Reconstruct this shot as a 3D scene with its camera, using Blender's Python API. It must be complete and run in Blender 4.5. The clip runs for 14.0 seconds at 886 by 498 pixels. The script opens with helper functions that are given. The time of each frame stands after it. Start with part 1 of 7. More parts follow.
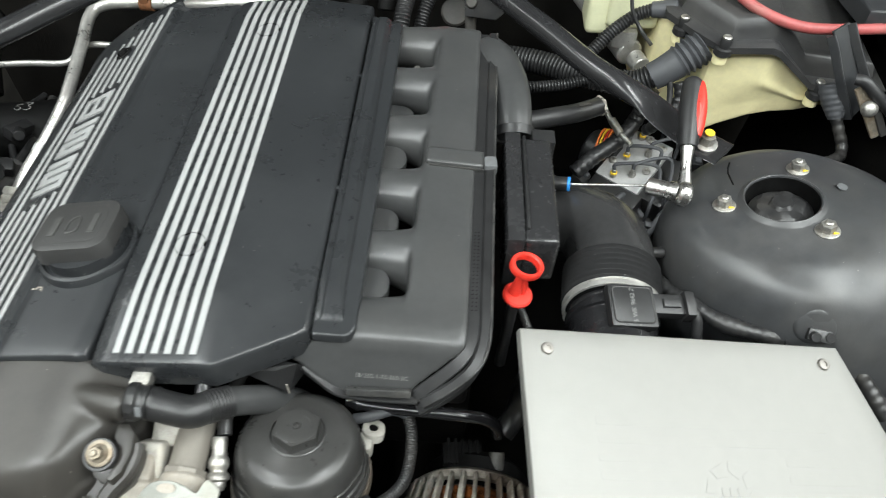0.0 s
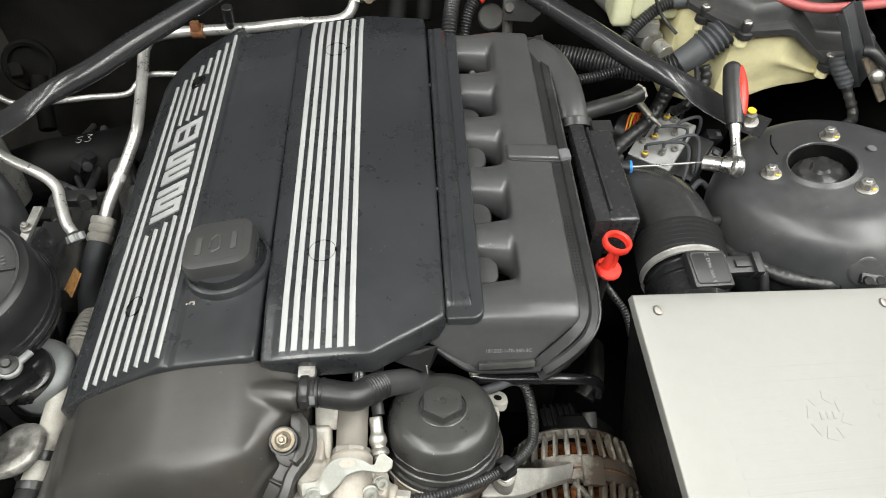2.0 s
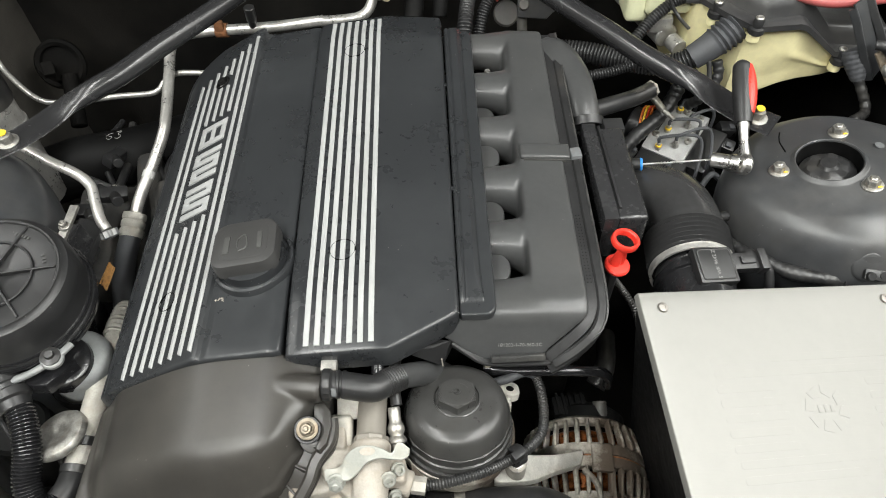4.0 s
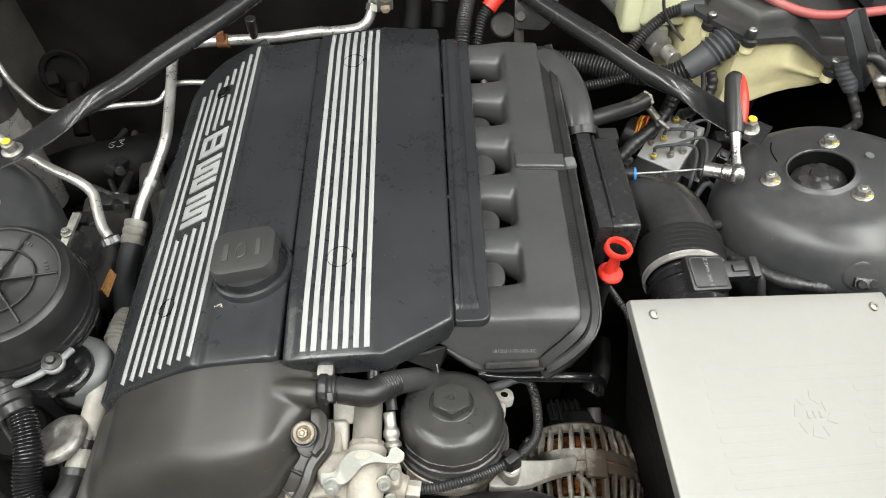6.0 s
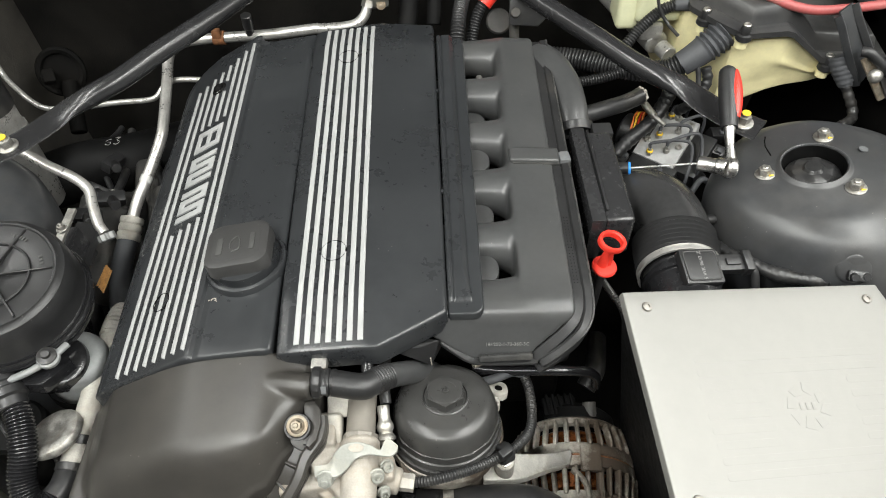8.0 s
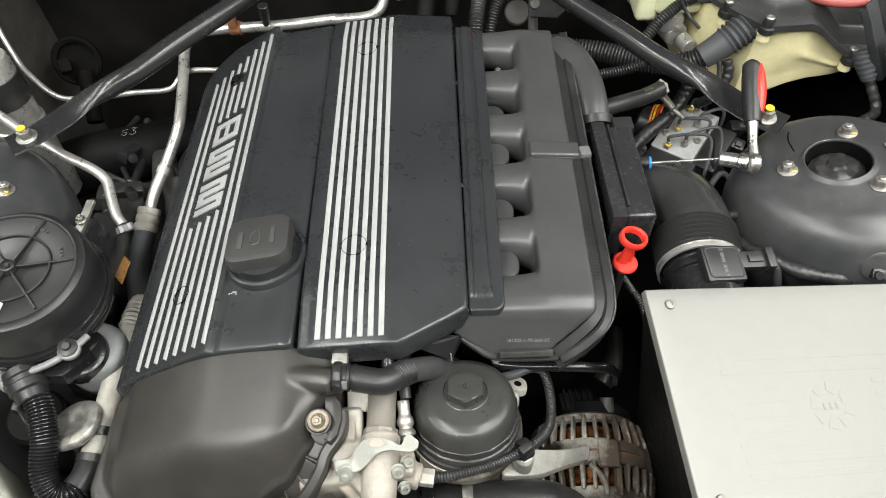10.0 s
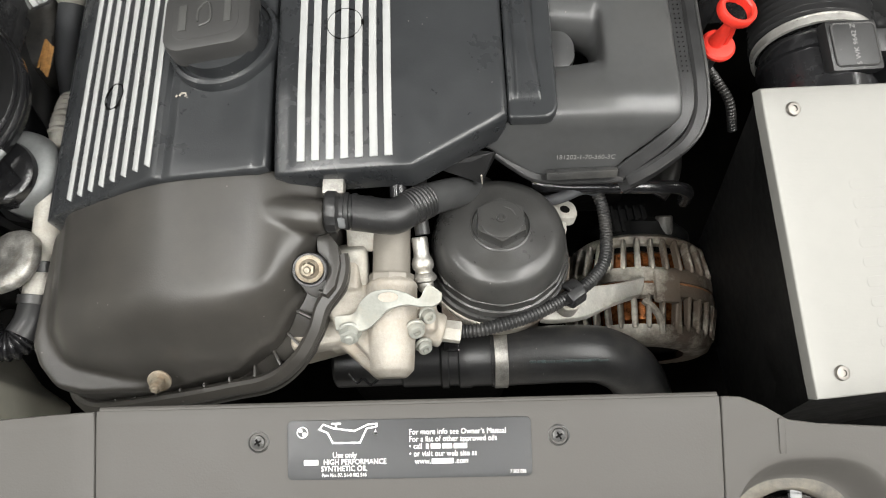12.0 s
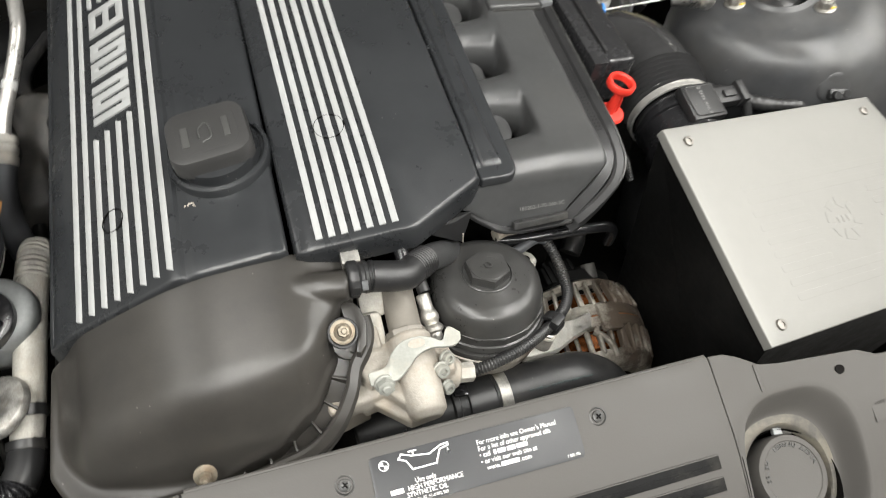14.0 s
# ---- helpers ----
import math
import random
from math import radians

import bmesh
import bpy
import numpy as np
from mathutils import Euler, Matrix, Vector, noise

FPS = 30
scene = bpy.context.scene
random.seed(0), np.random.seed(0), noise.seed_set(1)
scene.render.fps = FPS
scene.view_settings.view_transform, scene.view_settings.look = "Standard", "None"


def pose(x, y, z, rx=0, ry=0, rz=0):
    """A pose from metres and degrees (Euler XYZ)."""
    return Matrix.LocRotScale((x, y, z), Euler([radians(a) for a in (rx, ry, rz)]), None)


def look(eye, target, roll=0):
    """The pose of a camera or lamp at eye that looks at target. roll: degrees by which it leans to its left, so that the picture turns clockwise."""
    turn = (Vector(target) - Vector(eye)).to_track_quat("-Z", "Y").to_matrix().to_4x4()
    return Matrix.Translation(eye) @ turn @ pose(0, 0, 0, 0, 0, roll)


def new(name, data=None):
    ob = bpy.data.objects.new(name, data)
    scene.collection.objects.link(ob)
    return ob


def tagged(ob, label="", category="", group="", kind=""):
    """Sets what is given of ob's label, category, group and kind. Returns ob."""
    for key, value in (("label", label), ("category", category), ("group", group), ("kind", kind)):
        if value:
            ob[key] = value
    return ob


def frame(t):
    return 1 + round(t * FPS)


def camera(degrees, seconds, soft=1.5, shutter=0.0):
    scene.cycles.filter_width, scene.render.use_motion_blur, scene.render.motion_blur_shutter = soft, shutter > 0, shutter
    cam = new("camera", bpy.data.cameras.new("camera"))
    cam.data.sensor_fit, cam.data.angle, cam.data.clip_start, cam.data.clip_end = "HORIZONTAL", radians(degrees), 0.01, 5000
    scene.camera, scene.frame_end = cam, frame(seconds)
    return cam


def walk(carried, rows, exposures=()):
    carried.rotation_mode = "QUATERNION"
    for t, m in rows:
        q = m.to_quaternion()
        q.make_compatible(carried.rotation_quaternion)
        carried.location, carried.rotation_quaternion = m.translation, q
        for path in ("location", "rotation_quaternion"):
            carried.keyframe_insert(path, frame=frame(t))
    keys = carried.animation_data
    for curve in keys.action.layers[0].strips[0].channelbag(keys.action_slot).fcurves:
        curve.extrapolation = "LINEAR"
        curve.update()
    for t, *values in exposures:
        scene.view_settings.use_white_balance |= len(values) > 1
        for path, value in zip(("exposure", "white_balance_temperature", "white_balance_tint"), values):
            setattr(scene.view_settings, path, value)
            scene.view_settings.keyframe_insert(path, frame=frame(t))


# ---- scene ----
cam = camera(64.7, 14.0, soft=1.0, shutter=0.2)
PATH = [
    (0, (0.021, 0.022, 1.326), (-0.017, 1.374, -0.147), 2.5),
    (0.2, (-0.044, -0.029, 1.350), (-0.044, 1.342, -0.107), 2.6),
    (0.5, (-0.095, -0.06, 1.378), (-0.076, 1.318, -0.072), 2.0),
    (1, (-0.126, -0.011, 1.341), (-0.057, 1.369, -0.105), 2.1),
    (1.5, (-0.138, -0.011, 1.339), (-0.056, 1.351, -0.123), 1.5),
    (2, (-0.135, -0.044, 1.391), (-0.083, 1.291, -0.097), 0.0),
    (2.5, (-0.14, -0.058, 1.429), (-0.118, 1.263, -0.073), -1.0),
    (5, (-0.121, -0.05, 1.44), (-0.134, 1.237, -0.091), -2.2),
    (5.5, (-0.125, -0.055, 1.446), (-0.14, 1.24, -0.078), -2.2),
    (6, (-0.12, -0.063, 1.444), (-0.133, 1.249, -0.065), -2.1),
    (6.5, (-0.119, -0.064, 1.44), (-0.126, 1.256, -0.062), -1.9),
    (7, (-0.117, -0.065, 1.441), (-0.123, 1.254, -0.062), -1.9),
    (7.5, (-0.112, -0.072, 1.439), (-0.121, 1.245, -0.066), -2.1),
    (10, (-0.128, -0.062, 1.442), (-0.164, 1.228, -0.087), -2.6),
    (10.5, (-0.154, -0.064, 1.448), (-0.209, 1.18, -0.118), -3.2),
    (11, (-0.142, -0.07, 1.441), (-0.241, 1.006, -0.242), -5.2),
    (11.2, (-0.142, -0.057, 1.426), (-0.245, 0.962, -0.292), -5.8),
    (11.5, (-0.149, -0.023, 1.387), (-0.247, 0.895, -0.387), -6.1),
    (11.7, (-0.161, 0.029, 1.342), (-0.243, 0.865, -0.473), -6.1),
    (12, (-0.159, 0.086, 1.28), (-0.203, 0.834, -0.575), -4.6),
    (12.5, (-0.132, 0.126, 1.252), (-0.167, 0.786, -0.636), -5.9),
    (13, (-0.121, 0.14, 1.267), (-0.132, 0.815, -0.616), -5.1),
    (13.5, (-0.148, 0.083, 1.288), (-0.076, 0.907, -0.533), -1.1),
    (13.7, (-0.200, 0.045, 1.311), (-0.063, 0.930, -0.478), 1.3),
    (14, (-0.325, -0.013, 1.319), (0.123, 1.035, -0.324), 8.2),
]
walk(cam, [(t, look(eye, target, roll)) for t, eye, target, roll in PATH],
     [(0, 0.0, 6150, 4), (1, 0.0, 6350, 5), (2, 0.0, 6430, 7), (10.5, 0.0, 6450, 7), (12, 0.0, 6500, 9), (14, 0.0, 6530, 9)])

# ---------------------------------------------------------------- light of the workshop
world = bpy.data.worlds.new("workshop_air")
scene.world = world
world.use_nodes = True
world.node_tree.nodes["Background"].inputs["Color"].default_value = (0.9, 0.95, 1.0, 1)
world.node_tree.nodes["Background"].inputs["Strength"].default_value = 0.05
scene.view_settings.exposure = 0.0


def unseen_lamp(name, x, y, z, sx, sy, watts, colour=(1.0, 0.985, 0.95)):
    """An unseen LED batten assumed under the workshop ceiling, placed to fit the brightness."""
    lamp = bpy.data.lights.new(name, "AREA")
    lamp.shape, lamp.size, lamp.size_y, lamp.energy, lamp.color = "RECTANGLE", sx, sy, watts, colour
    ob = new(name, lamp)
    ob.location = (x, y, z)
    return ob


unseen_lamp("unseen_lamp", -0.95, -0.15, 2.62, 0.20, 1.8, 50)
unseen_lamp("unseen_lamp", 0.85, -0.15, 2.62, 0.20, 1.8, 55)
# added across the front for broad highlights on the engine
unseen_lamp("unseen_lamp", -0.70, -1.15, 2.62, 2.6, 0.25, 65)
unseen_lamp("unseen_lamp", -2.3, 0.3, 2.62, 0.20, 2.4, 43)
# the next two are added to brighten the panel's right side and the lid
unseen_lamp("unseen_lamp", 1.75, -0.45, 2.62, 0.20, 2.4, 50)
unseen_lamp("unseen_lamp", 2.55, 0.55, 2.62, 0.30, 2.4, 55)


# ---------------------------------------------------------------- materials
def nodes_of(name):
    m = bpy.data.materials.new(name)
    m.use_nodes = True
    return m, m.node_tree.nodes, m.node_tree.links, m.node_tree.nodes["Principled BSDF"]


def stuff(name, colour, rough, metal=0.0, vary=0.25, size=0.05, grain=0.0016, bump=0.25, dust=None, dust_at=0.62, spread=0.10,
          coat=0.0, scratch=0.0, spec=0.5, specks=0.0, lumps=0.0, wear=0.1, side_tone=None):
    """A procedural surface: uneven tone at two scales, grain relief, blotches of dust, and scattered pale specks."""
    m, nodes, links, p = nodes_of(name)
    place = nodes.new("ShaderNodeTexCoord").outputs["Object"]

    def noise_at(width, detail, roughness=0.5):
        n = nodes.new("ShaderNodeTexNoise")
        n.inputs["Scale"].default_value, n.inputs["Detail"].default_value, n.inputs["Roughness"].default_value = 1 / width, detail, roughness
        links.new(place, n.inputs["Vector"])
        return n.outputs["Fac"]

    def span(value, a, b, c, d):
        r = nodes.new("ShaderNodeMapRange")
        for key, v in zip(("From Min", "From Max", "To Min", "To Max"), (a, b, c, d)):
            r.inputs[key].default_value = v
        links.new(value, r.inputs["Value"])
        return r.outputs["Result"]

    def times(a, b, kind="MULTIPLY"):
        q = nodes.new("ShaderNodeMath")
        q.operation = kind
        links.new(a, q.inputs[0])
        links.new(b, q.inputs[1])
        return q.outputs["Value"]

    def mixed(factor, a, colour_b):
        q = nodes.new("ShaderNodeMix")
        q.data_type = "RGBA"
        links.new(factor, q.inputs["Factor"])
        links.new(a, q.inputs["A"])
        q.inputs["B"].default_value = (*colour_b, 1)
        return q.outputs["Result"]

    broad, middle, fine = noise_at(size, 5), noise_at(size / 7, 4, 0.6), noise_at(grain, 2)
    tone = nodes.new("ShaderNodeVectorMath")
    tone.operation = "SCALE"
    tone.inputs[0].default_value = colour
    links.new(times(span(broad, 0.3, 0.7, 1 - vary, 1 + vary), span(middle, 0.3, 0.7, 1 - vary * 0.7, 1 + vary * 0.7)), tone.inputs["Scale"])
    out = tone.outputs["Vector"]
    if dust:
        cover = noise_at(size * 2.6, 9, 0.70)
        if side_tone:
            # the second tone thickens to one side: an axis, where it begins, where it is full, and how much
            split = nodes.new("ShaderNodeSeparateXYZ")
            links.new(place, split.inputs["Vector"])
            cover = times(cover, span(split.outputs[side_tone[0]], side_tone[1], side_tone[2], 0, side_tone[3]), "ADD")
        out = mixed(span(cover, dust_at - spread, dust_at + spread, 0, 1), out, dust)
    if specks:
        cell = nodes.new("ShaderNodeTexVoronoi")
        cell.inputs["Scale"].default_value = 1 / 0.011
        links.new(place, cell.inputs["Vector"])
        dots = times(span(cell.outputs["Distance"], 0.045, 0.075, 1, 0), span(noise_at(0.03, 3), 0.60 - 0.1 * specks, 0.62, 0, 1))
        out = mixed(dots, out, (0.17, 0.16, 0.145))
    links.new(out, p.inputs["Base Color"])
    links.new(span(times(broad, middle, "ADD"), 0.7, 1.3, max(0.03, rough - wear), min(1, rough + wear * 1.1)), p.inputs["Roughness"])
    relief = nodes.new("ShaderNodeBump")
    relief.inputs["Strength"].default_value, relief.inputs["Distance"].default_value = bump, grain * 0.5
    links.new(fine, relief.inputs["Height"])
    top = relief.outputs["Normal"]
    if lumps:
        wave = nodes.new("ShaderNodeBump")
        wave.inputs["Strength"].default_value, wave.inputs["Distance"].default_value = lumps, 0.0012
        links.new(noise_at(0.006, 4, 0.6), wave.inputs["Height"])
        links.new(top, wave.inputs["Normal"])
        top = wave.outputs["Normal"]
    if scratch:
        long = nodes.new("ShaderNodeMapping")
        long.inputs["Scale"].default_value = (6, 420, 420)
        links.new(place, long.inputs["Vector"])
        brush = nodes.new("ShaderNodeTexNoise")
        brush.inputs["Scale"].default_value, brush.inputs["Detail"].default_value = 1.0, 3
        links.new(long.outputs["Vector"], brush.inputs["Vector"])
        second = nodes.new("ShaderNodeBump")
        second.inputs["Strength"].default_value, second.inputs["Distance"].default_value = scratch, 0.0004
        links.new(brush.outputs["Fac"], second.inputs["Height"])
        links.new(top, second.inputs["Normal"])
        top = second.outputs["Normal"]
    links.new(top, p.inputs["Normal"])
    p.inputs["Metallic"].default_value = metal
    p.inputs["Coat Weight"].default_value = coat
    p.inputs["Coat Roughness"].default_value = 0.15
    p.inputs["Specular IOR Level"].default_value = spec
    return m


COVER = stuff("satin_black_cover", (0.0195, 0.0208, 0.0225), 0.29, vary=0.1, size=0.12, bump=0.12, dust=(0.036, 0.038, 0.04), dust_at=0.66, specks=0.15, spread=0.14, wear=0.05)
CAST_COVER = stuff("black_valve_cover_plastic", (0.0225, 0.0212, 0.0195), 0.39, vary=0.08, size=0.09, bump=0.1, dust=(0.060, 0.055, 0.048), dust_at=0.60, spread=0.25, specks=0.1, wear=0.04)
MANIFOLD = stuff("black_manifold_plastic", (0.045, 0.0458, 0.0463), 0.33, vary=0.10, size=0.06, bump=0.10, dust=(0.060, 0.0592, 0.057), dust_at=0.66, spread=0.22, specks=0.2, wear=0.05, grain=0.0009)
BLACK = stuff("black_plastic", (0.017, 0.017, 0.0175), 0.38, vary=0.2, size=0.05, bump=0.2, dust=(0.045, 0.042, 0.037), dust_at=0.68, specks=0.8, wear=0.06)
GLOSSY = stuff("glossy_black_plastic", (0.012, 0.012, 0.013), 0.2, vary=0.2, size=0.05, bump=0.05, dust=(0.05, 0.048, 0.045), dust_at=0.78)
RUBBER = stuff("black_rubber", (0.018, 0.018, 0.0185), 0.38, vary=0.2, size=0.03, bump=0.2, dust=(0.06, 0.056, 0.05), dust_at=0.62, spread=0.16, specks=0.8, wear=0.08)
# near-black that also holds the shade of the bay's voids and recesses
DARK = stuff("black_with_shade", (0.0025, 0.0024, 0.0022), 0.75, vary=0.4, size=0.08, grain=0.003, bump=0.4, dust=(0.007, 0.0062, 0.0055), dust_at=0.62, spread=0.15, lumps=0.5, spec=0.08)
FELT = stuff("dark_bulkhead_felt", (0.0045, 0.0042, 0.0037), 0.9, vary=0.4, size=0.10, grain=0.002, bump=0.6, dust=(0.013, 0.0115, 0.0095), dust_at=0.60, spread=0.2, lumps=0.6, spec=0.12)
BODY = stuff("dark_grey_body_paint", (0.036, 0.0375, 0.040), 0.34, vary=0.2, size=0.12, grain=0.002, bump=0.05, dust=(0.08, 0.076, 0.07), dust_at=0.62, spread=0.2, specks=0.6, wear=0.06)
PANEL = stuff("grey_panel_plastic", (0.064, 0.0604, 0.056), 0.60, spec=0.35, vary=0.05, size=0.15, bump=0.1, dust=(0.088, 0.082, 0.075), dust_at=0.74, spread=0.12, specks=0.0)
SLOT = stuff("black_vent_plastic", (0.008, 0.008, 0.008), 0.6, vary=0.3, size=0.02, dust=(0.03, 0.028, 0.025), dust_at=0.6, spec=0.1)
SILVER = stuff("silver_stripe_paint", (0.33, 0.335, 0.332), 0.40, metal=0.1, vary=0.04, size=0.05, bump=0.06, dust=(0.44, 0.44, 0.43), dust_at=0.78)
LID = stuff("pale_brushed_aluminium", (0.188, 0.185, 0.173), 0.44, metal=0.3, vary=0.04, size=0.12, bump=0.05, dust=(0.18, 0.172, 0.15), dust_at=0.76, spread=0.14, scratch=0.16, lumps=0.03, wear=0.05)
STEEL = stuff("zinc_plated_steel", (0.38, 0.37, 0.345), 0.45, metal=0.85, vary=0.3, size=0.01, bump=0.2, dust=(0.3, 0.27, 0.22), dust_at=0.62, lumps=0.2)
CHROME = stuff("polished_chrome", (0.62, 0.61, 0.59), 0.32, metal=1.0, vary=0.06, size=0.02, grain=0.002, bump=0.04)
ALU = stuff("dull_aluminium_pipe", (0.5, 0.49, 0.465), 0.34, metal=0.7, vary=0.15, size=0.03, bump=0.15, dust=(0.35, 0.33, 0.29), dust_at=0.66)
CAST = stuff("oxidised_cast_aluminium", (0.325, 0.300, 0.262), 0.6, metal=0.15, vary=0.14, size=0.018, bump=0.6, dust=(0.27, 0.225, 0.17), dust_at=0.60, spread=0.14, lumps=0.5, grain=0.0011)
WHITE_CAST = stuff("whitish_corroded_aluminium", (0.37, 0.355, 0.32), 0.65, metal=0.2, vary=0.2, size=0.015, bump=0.5, dust=(0.34, 0.31, 0.26), dust_at=0.58, lumps=0.6)
# its brown tone thickens towards the east side
ALTERNATOR = stuff("dirty_alternator_casting", (0.52, 0.49, 0.43), 0.6, metal=0.25, vary=0.2, size=0.025, bump=0.5, dust=(0.095, 0.073, 0.055), dust_at=0.60, spread=0.12, lumps=0.5, side_tone=("X", -0.015, 0.030, 0.24))
COPPER = stuff("lacquered_copper", (0.22, 0.075, 0.022), 0.35, metal=0.8, vary=0.6, size=0.006, bump=0.2)
CREAM = stuff("aged_cream_plastic", (0.82, 0.75, 0.44), 0.42, vary=0.08, size=0.09, bump=0.06, dust=(0.58, 0.50, 0.28), dust_at=0.64, spread=0.2)
TANK = stuff("milky_tank_plastic", (0.44, 0.43, 0.365), 0.40, vary=0.06, size=0.09, bump=0.06, dust=(0.5, 0.47, 0.36), dust_at=0.66)
RED = stuff("red_plastic", (0.62, 0.035, 0.022), 0.36, vary=0.1, size=0.03, bump=0.06)
RED_CABLE = stuff("faded_red_cable", (0.33, 0.075, 0.072), 0.5, vary=0.15, size=0.03, bump=0.15, dust=(0.34, 0.15, 0.13), dust_at=0.6)
BLUE = stuff("blue_plastic", (0.03, 0.22, 0.62), 0.4, vary=0.1, size=0.02)
YELLOW = stuff("yellow_paint_mark", (0.78, 0.52, 0.03), 0.5, vary=0.12, size=0.01)
ORANGE = stuff("orange_wire", (0.62, 0.16, 0.03), 0.5, vary=0.12, size=0.01)
RUST = stuff("rusty_clip", (0.20, 0.085, 0.035), 0.75, metal=0.2, vary=0.4, size=0.008, bump=0.5)
GREY_RUBBER = stuff("grey_rubber_boot", (0.055, 0.057, 0.062), 0.6, vary=0.15, size=0.03, bump=0.2)
GREY_STEEL = stuff("grey_painted_bracket", (0.16, 0.165, 0.17), 0.45, metal=0.3, vary=0.15, size=0.03, bump=0.2, dust=(0.12, 0.115, 0.105), dust_at=0.64)
PALE = stuff("pale_grey_zinc", (0.205, 0.212, 0.212), 0.5, metal=0.3, vary=0.12, size=0.03, bump=0.2, dust=(0.30, 0.295, 0.28), dust_at=0.60, lumps=0.4)
INK = stuff("white_print", (0.82, 0.82, 0.80), 0.5, vary=0.03, size=0.02)
GREY_INK = stuff("grey_print", (0.17, 0.17, 0.165), 0.5, vary=0.05, size=0.01)
FADED = stuff("faint_moulded_print", (0.05, 0.05, 0.048), 0.5, vary=0.1, size=0.01)
STICKER = stuff("black_label_film", (0.020, 0.021, 0.023), 0.44, vary=0.1, size=0.02, grain=0.002, bump=0.04, dust=(0.06, 0.06, 0.058), dust_at=0.68)
PAPER = stuff("white_label_paper", (0.5, 0.5, 0.485), 0.5, vary=0.05, size=0.02)
CONCRETE = stuff("workshop_concrete", (0.12, 0.117, 0.11), 0.7, vary=0.15, size=0.5, grain=0.004, bump=0.2, dust=(0.22, 0.21, 0.2), dust_at=0.6)
PLASTER = stuff("white_wall_paint", (0.32, 0.312, 0.296), 0.7, vary=0.04, size=0.6, grain=0.003, bump=0.1)
PAINT = stuff("black_brace_paint", (0.018, 0.018, 0.019), 0.24, vary=0.08, size=0.06, bump=0.03, dust=(0.04, 0.038, 0.035), dust_at=0.74, specks=0.0, wear=0.05)
BOLT = stuff("rusty_zinc_bolt", (0.29, 0.255, 0.2), 0.55, metal=0.5, vary=0.3, size=0.008, bump=0.5, dust=(0.24, 0.18, 0.12), dust_at=0.52, lumps=0.3)
CAPGREY = stuff("grey_brown_cap_plastic", (0.035, 0.0345, 0.034), 0.44, vary=0.08, size=0.04, bump=0.15, dust=(0.042, 0.042, 0.041), dust_at=0.66, specks=0.4, wear=0.05)
FILTERCAP = stuff("dusty_filter_cap_plastic", (0.034, 0.0336, 0.0325), 0.31, vary=0.12, size=0.04, bump=0.08, dust=(0.042, 0.039, 0.034), dust_at=0.66, spread=0.16, specks=0.2, wear=0.05)
ELBOW = stuff("shiny_black_rubber", (0.028, 0.028, 0.0285), 0.20, vary=0.12, size=0.06, bump=0.03, dust=(0.028, 0.027, 0.025), dust_at=0.70, spread=0.2, wear=0.06)
SATIN = stuff("satin_black_housing", (0.021, 0.021, 0.022), 0.25, vary=0.12, size=0.05, bump=0.1, dust=(0.06, 0.057, 0.052), dust_at=0.66, specks=0.4, wear=0.05)
ZINC = stuff("dull_green_grey_zinc", (0.27, 0.275, 0.25), 0.5, metal=0.25, vary=0.12, size=0.02, bump=0.2, dust=(0.34, 0.32, 0.27), dust_at=0.62, lumps=0.2)
BOX_LID = stuff("dusty_black_box_lid", (0.026, 0.026, 0.027), 0.42, vary=0.12, size=0.09, bump=0.2, dust=(0.075, 0.072, 0.066), dust_at=0.6, spread=0.2, specks=0.3)
CASTING = stuff("grimy_dark_casting", (0.045, 0.044, 0.043), 0.55, metal=0.2, vary=0.3, size=0.03, bump=0.4, dust=(0.10, 0.092, 0.08), dust_at=0.58, spread=0.18, lumps=0.4)
CHALK = stuff("white_chalk", (0.3, 0.3, 0.29), 0.8, vary=0.3, size=0.004)
CASE = stuff("matt_black_case", (0.0035, 0.0035, 0.0035), 0.6, vary=0.3, size=0.08, bump=0.2, dust=(0.012, 0.0115, 0.011), dust_at=0.62, spec=0.14)
STAINLESS = stuff("dulled_stainless_steel", (0.27, 0.255, 0.235), 0.55, metal=1.0, vary=0.12, size=0.02, bump=0.1, dust=(0.25, 0.22, 0.18), dust_at=0.72)
GREY_CAP = stuff("grey_tank_cap_rubber", (0.1, 0.1, 0.11), 0.5, vary=0.08, size=0.05, bump=0.1)
WORN = stuff("worn_black_plastic_edge", (0.029, 0.029, 0.0285), 0.34, vary=0.3, size=0.02, bump=0.3, dust=(0.075, 0.072, 0.066), dust_at=0.58, spread=0.12, lumps=0.2)
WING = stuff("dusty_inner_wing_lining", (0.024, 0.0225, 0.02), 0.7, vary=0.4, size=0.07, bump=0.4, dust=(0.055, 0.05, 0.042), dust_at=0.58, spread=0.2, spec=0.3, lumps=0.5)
ARM_ALLOY = stuff("bare_cast_aluminium", (0.56, 0.545, 0.50), 0.5, metal=0.3, vary=0.15, size=0.015, bump=0.4, dust=(0.36, 0.32, 0.26), dust_at=0.62, lumps=0.4)
MACHINED = stuff("machined_grey_alloy", (0.36, 0.36, 0.355), 0.42, metal=0.25, vary=0.12, size=0.02, bump=0.1, dust=(0.3, 0.29, 0.26), dust_at=0.66)
BONNET = stuff("bonnet_lining", (0.075, 0.075, 0.075), 0.85, vary=0.25, size=0.2, grain=0.003, bump=0.4, spec=0.2)


# ---------------------------------------------------------------- ways to shape things
BASE = {}


def thing(name, label, category, base=(0, 0, 0), group="", kind=""):
    ob = new(name)
    ob.empty_display_size = 0.02
    ob.location = base
    BASE[ob] = Vector(base)
    return tagged(ob, label, category, group, kind)


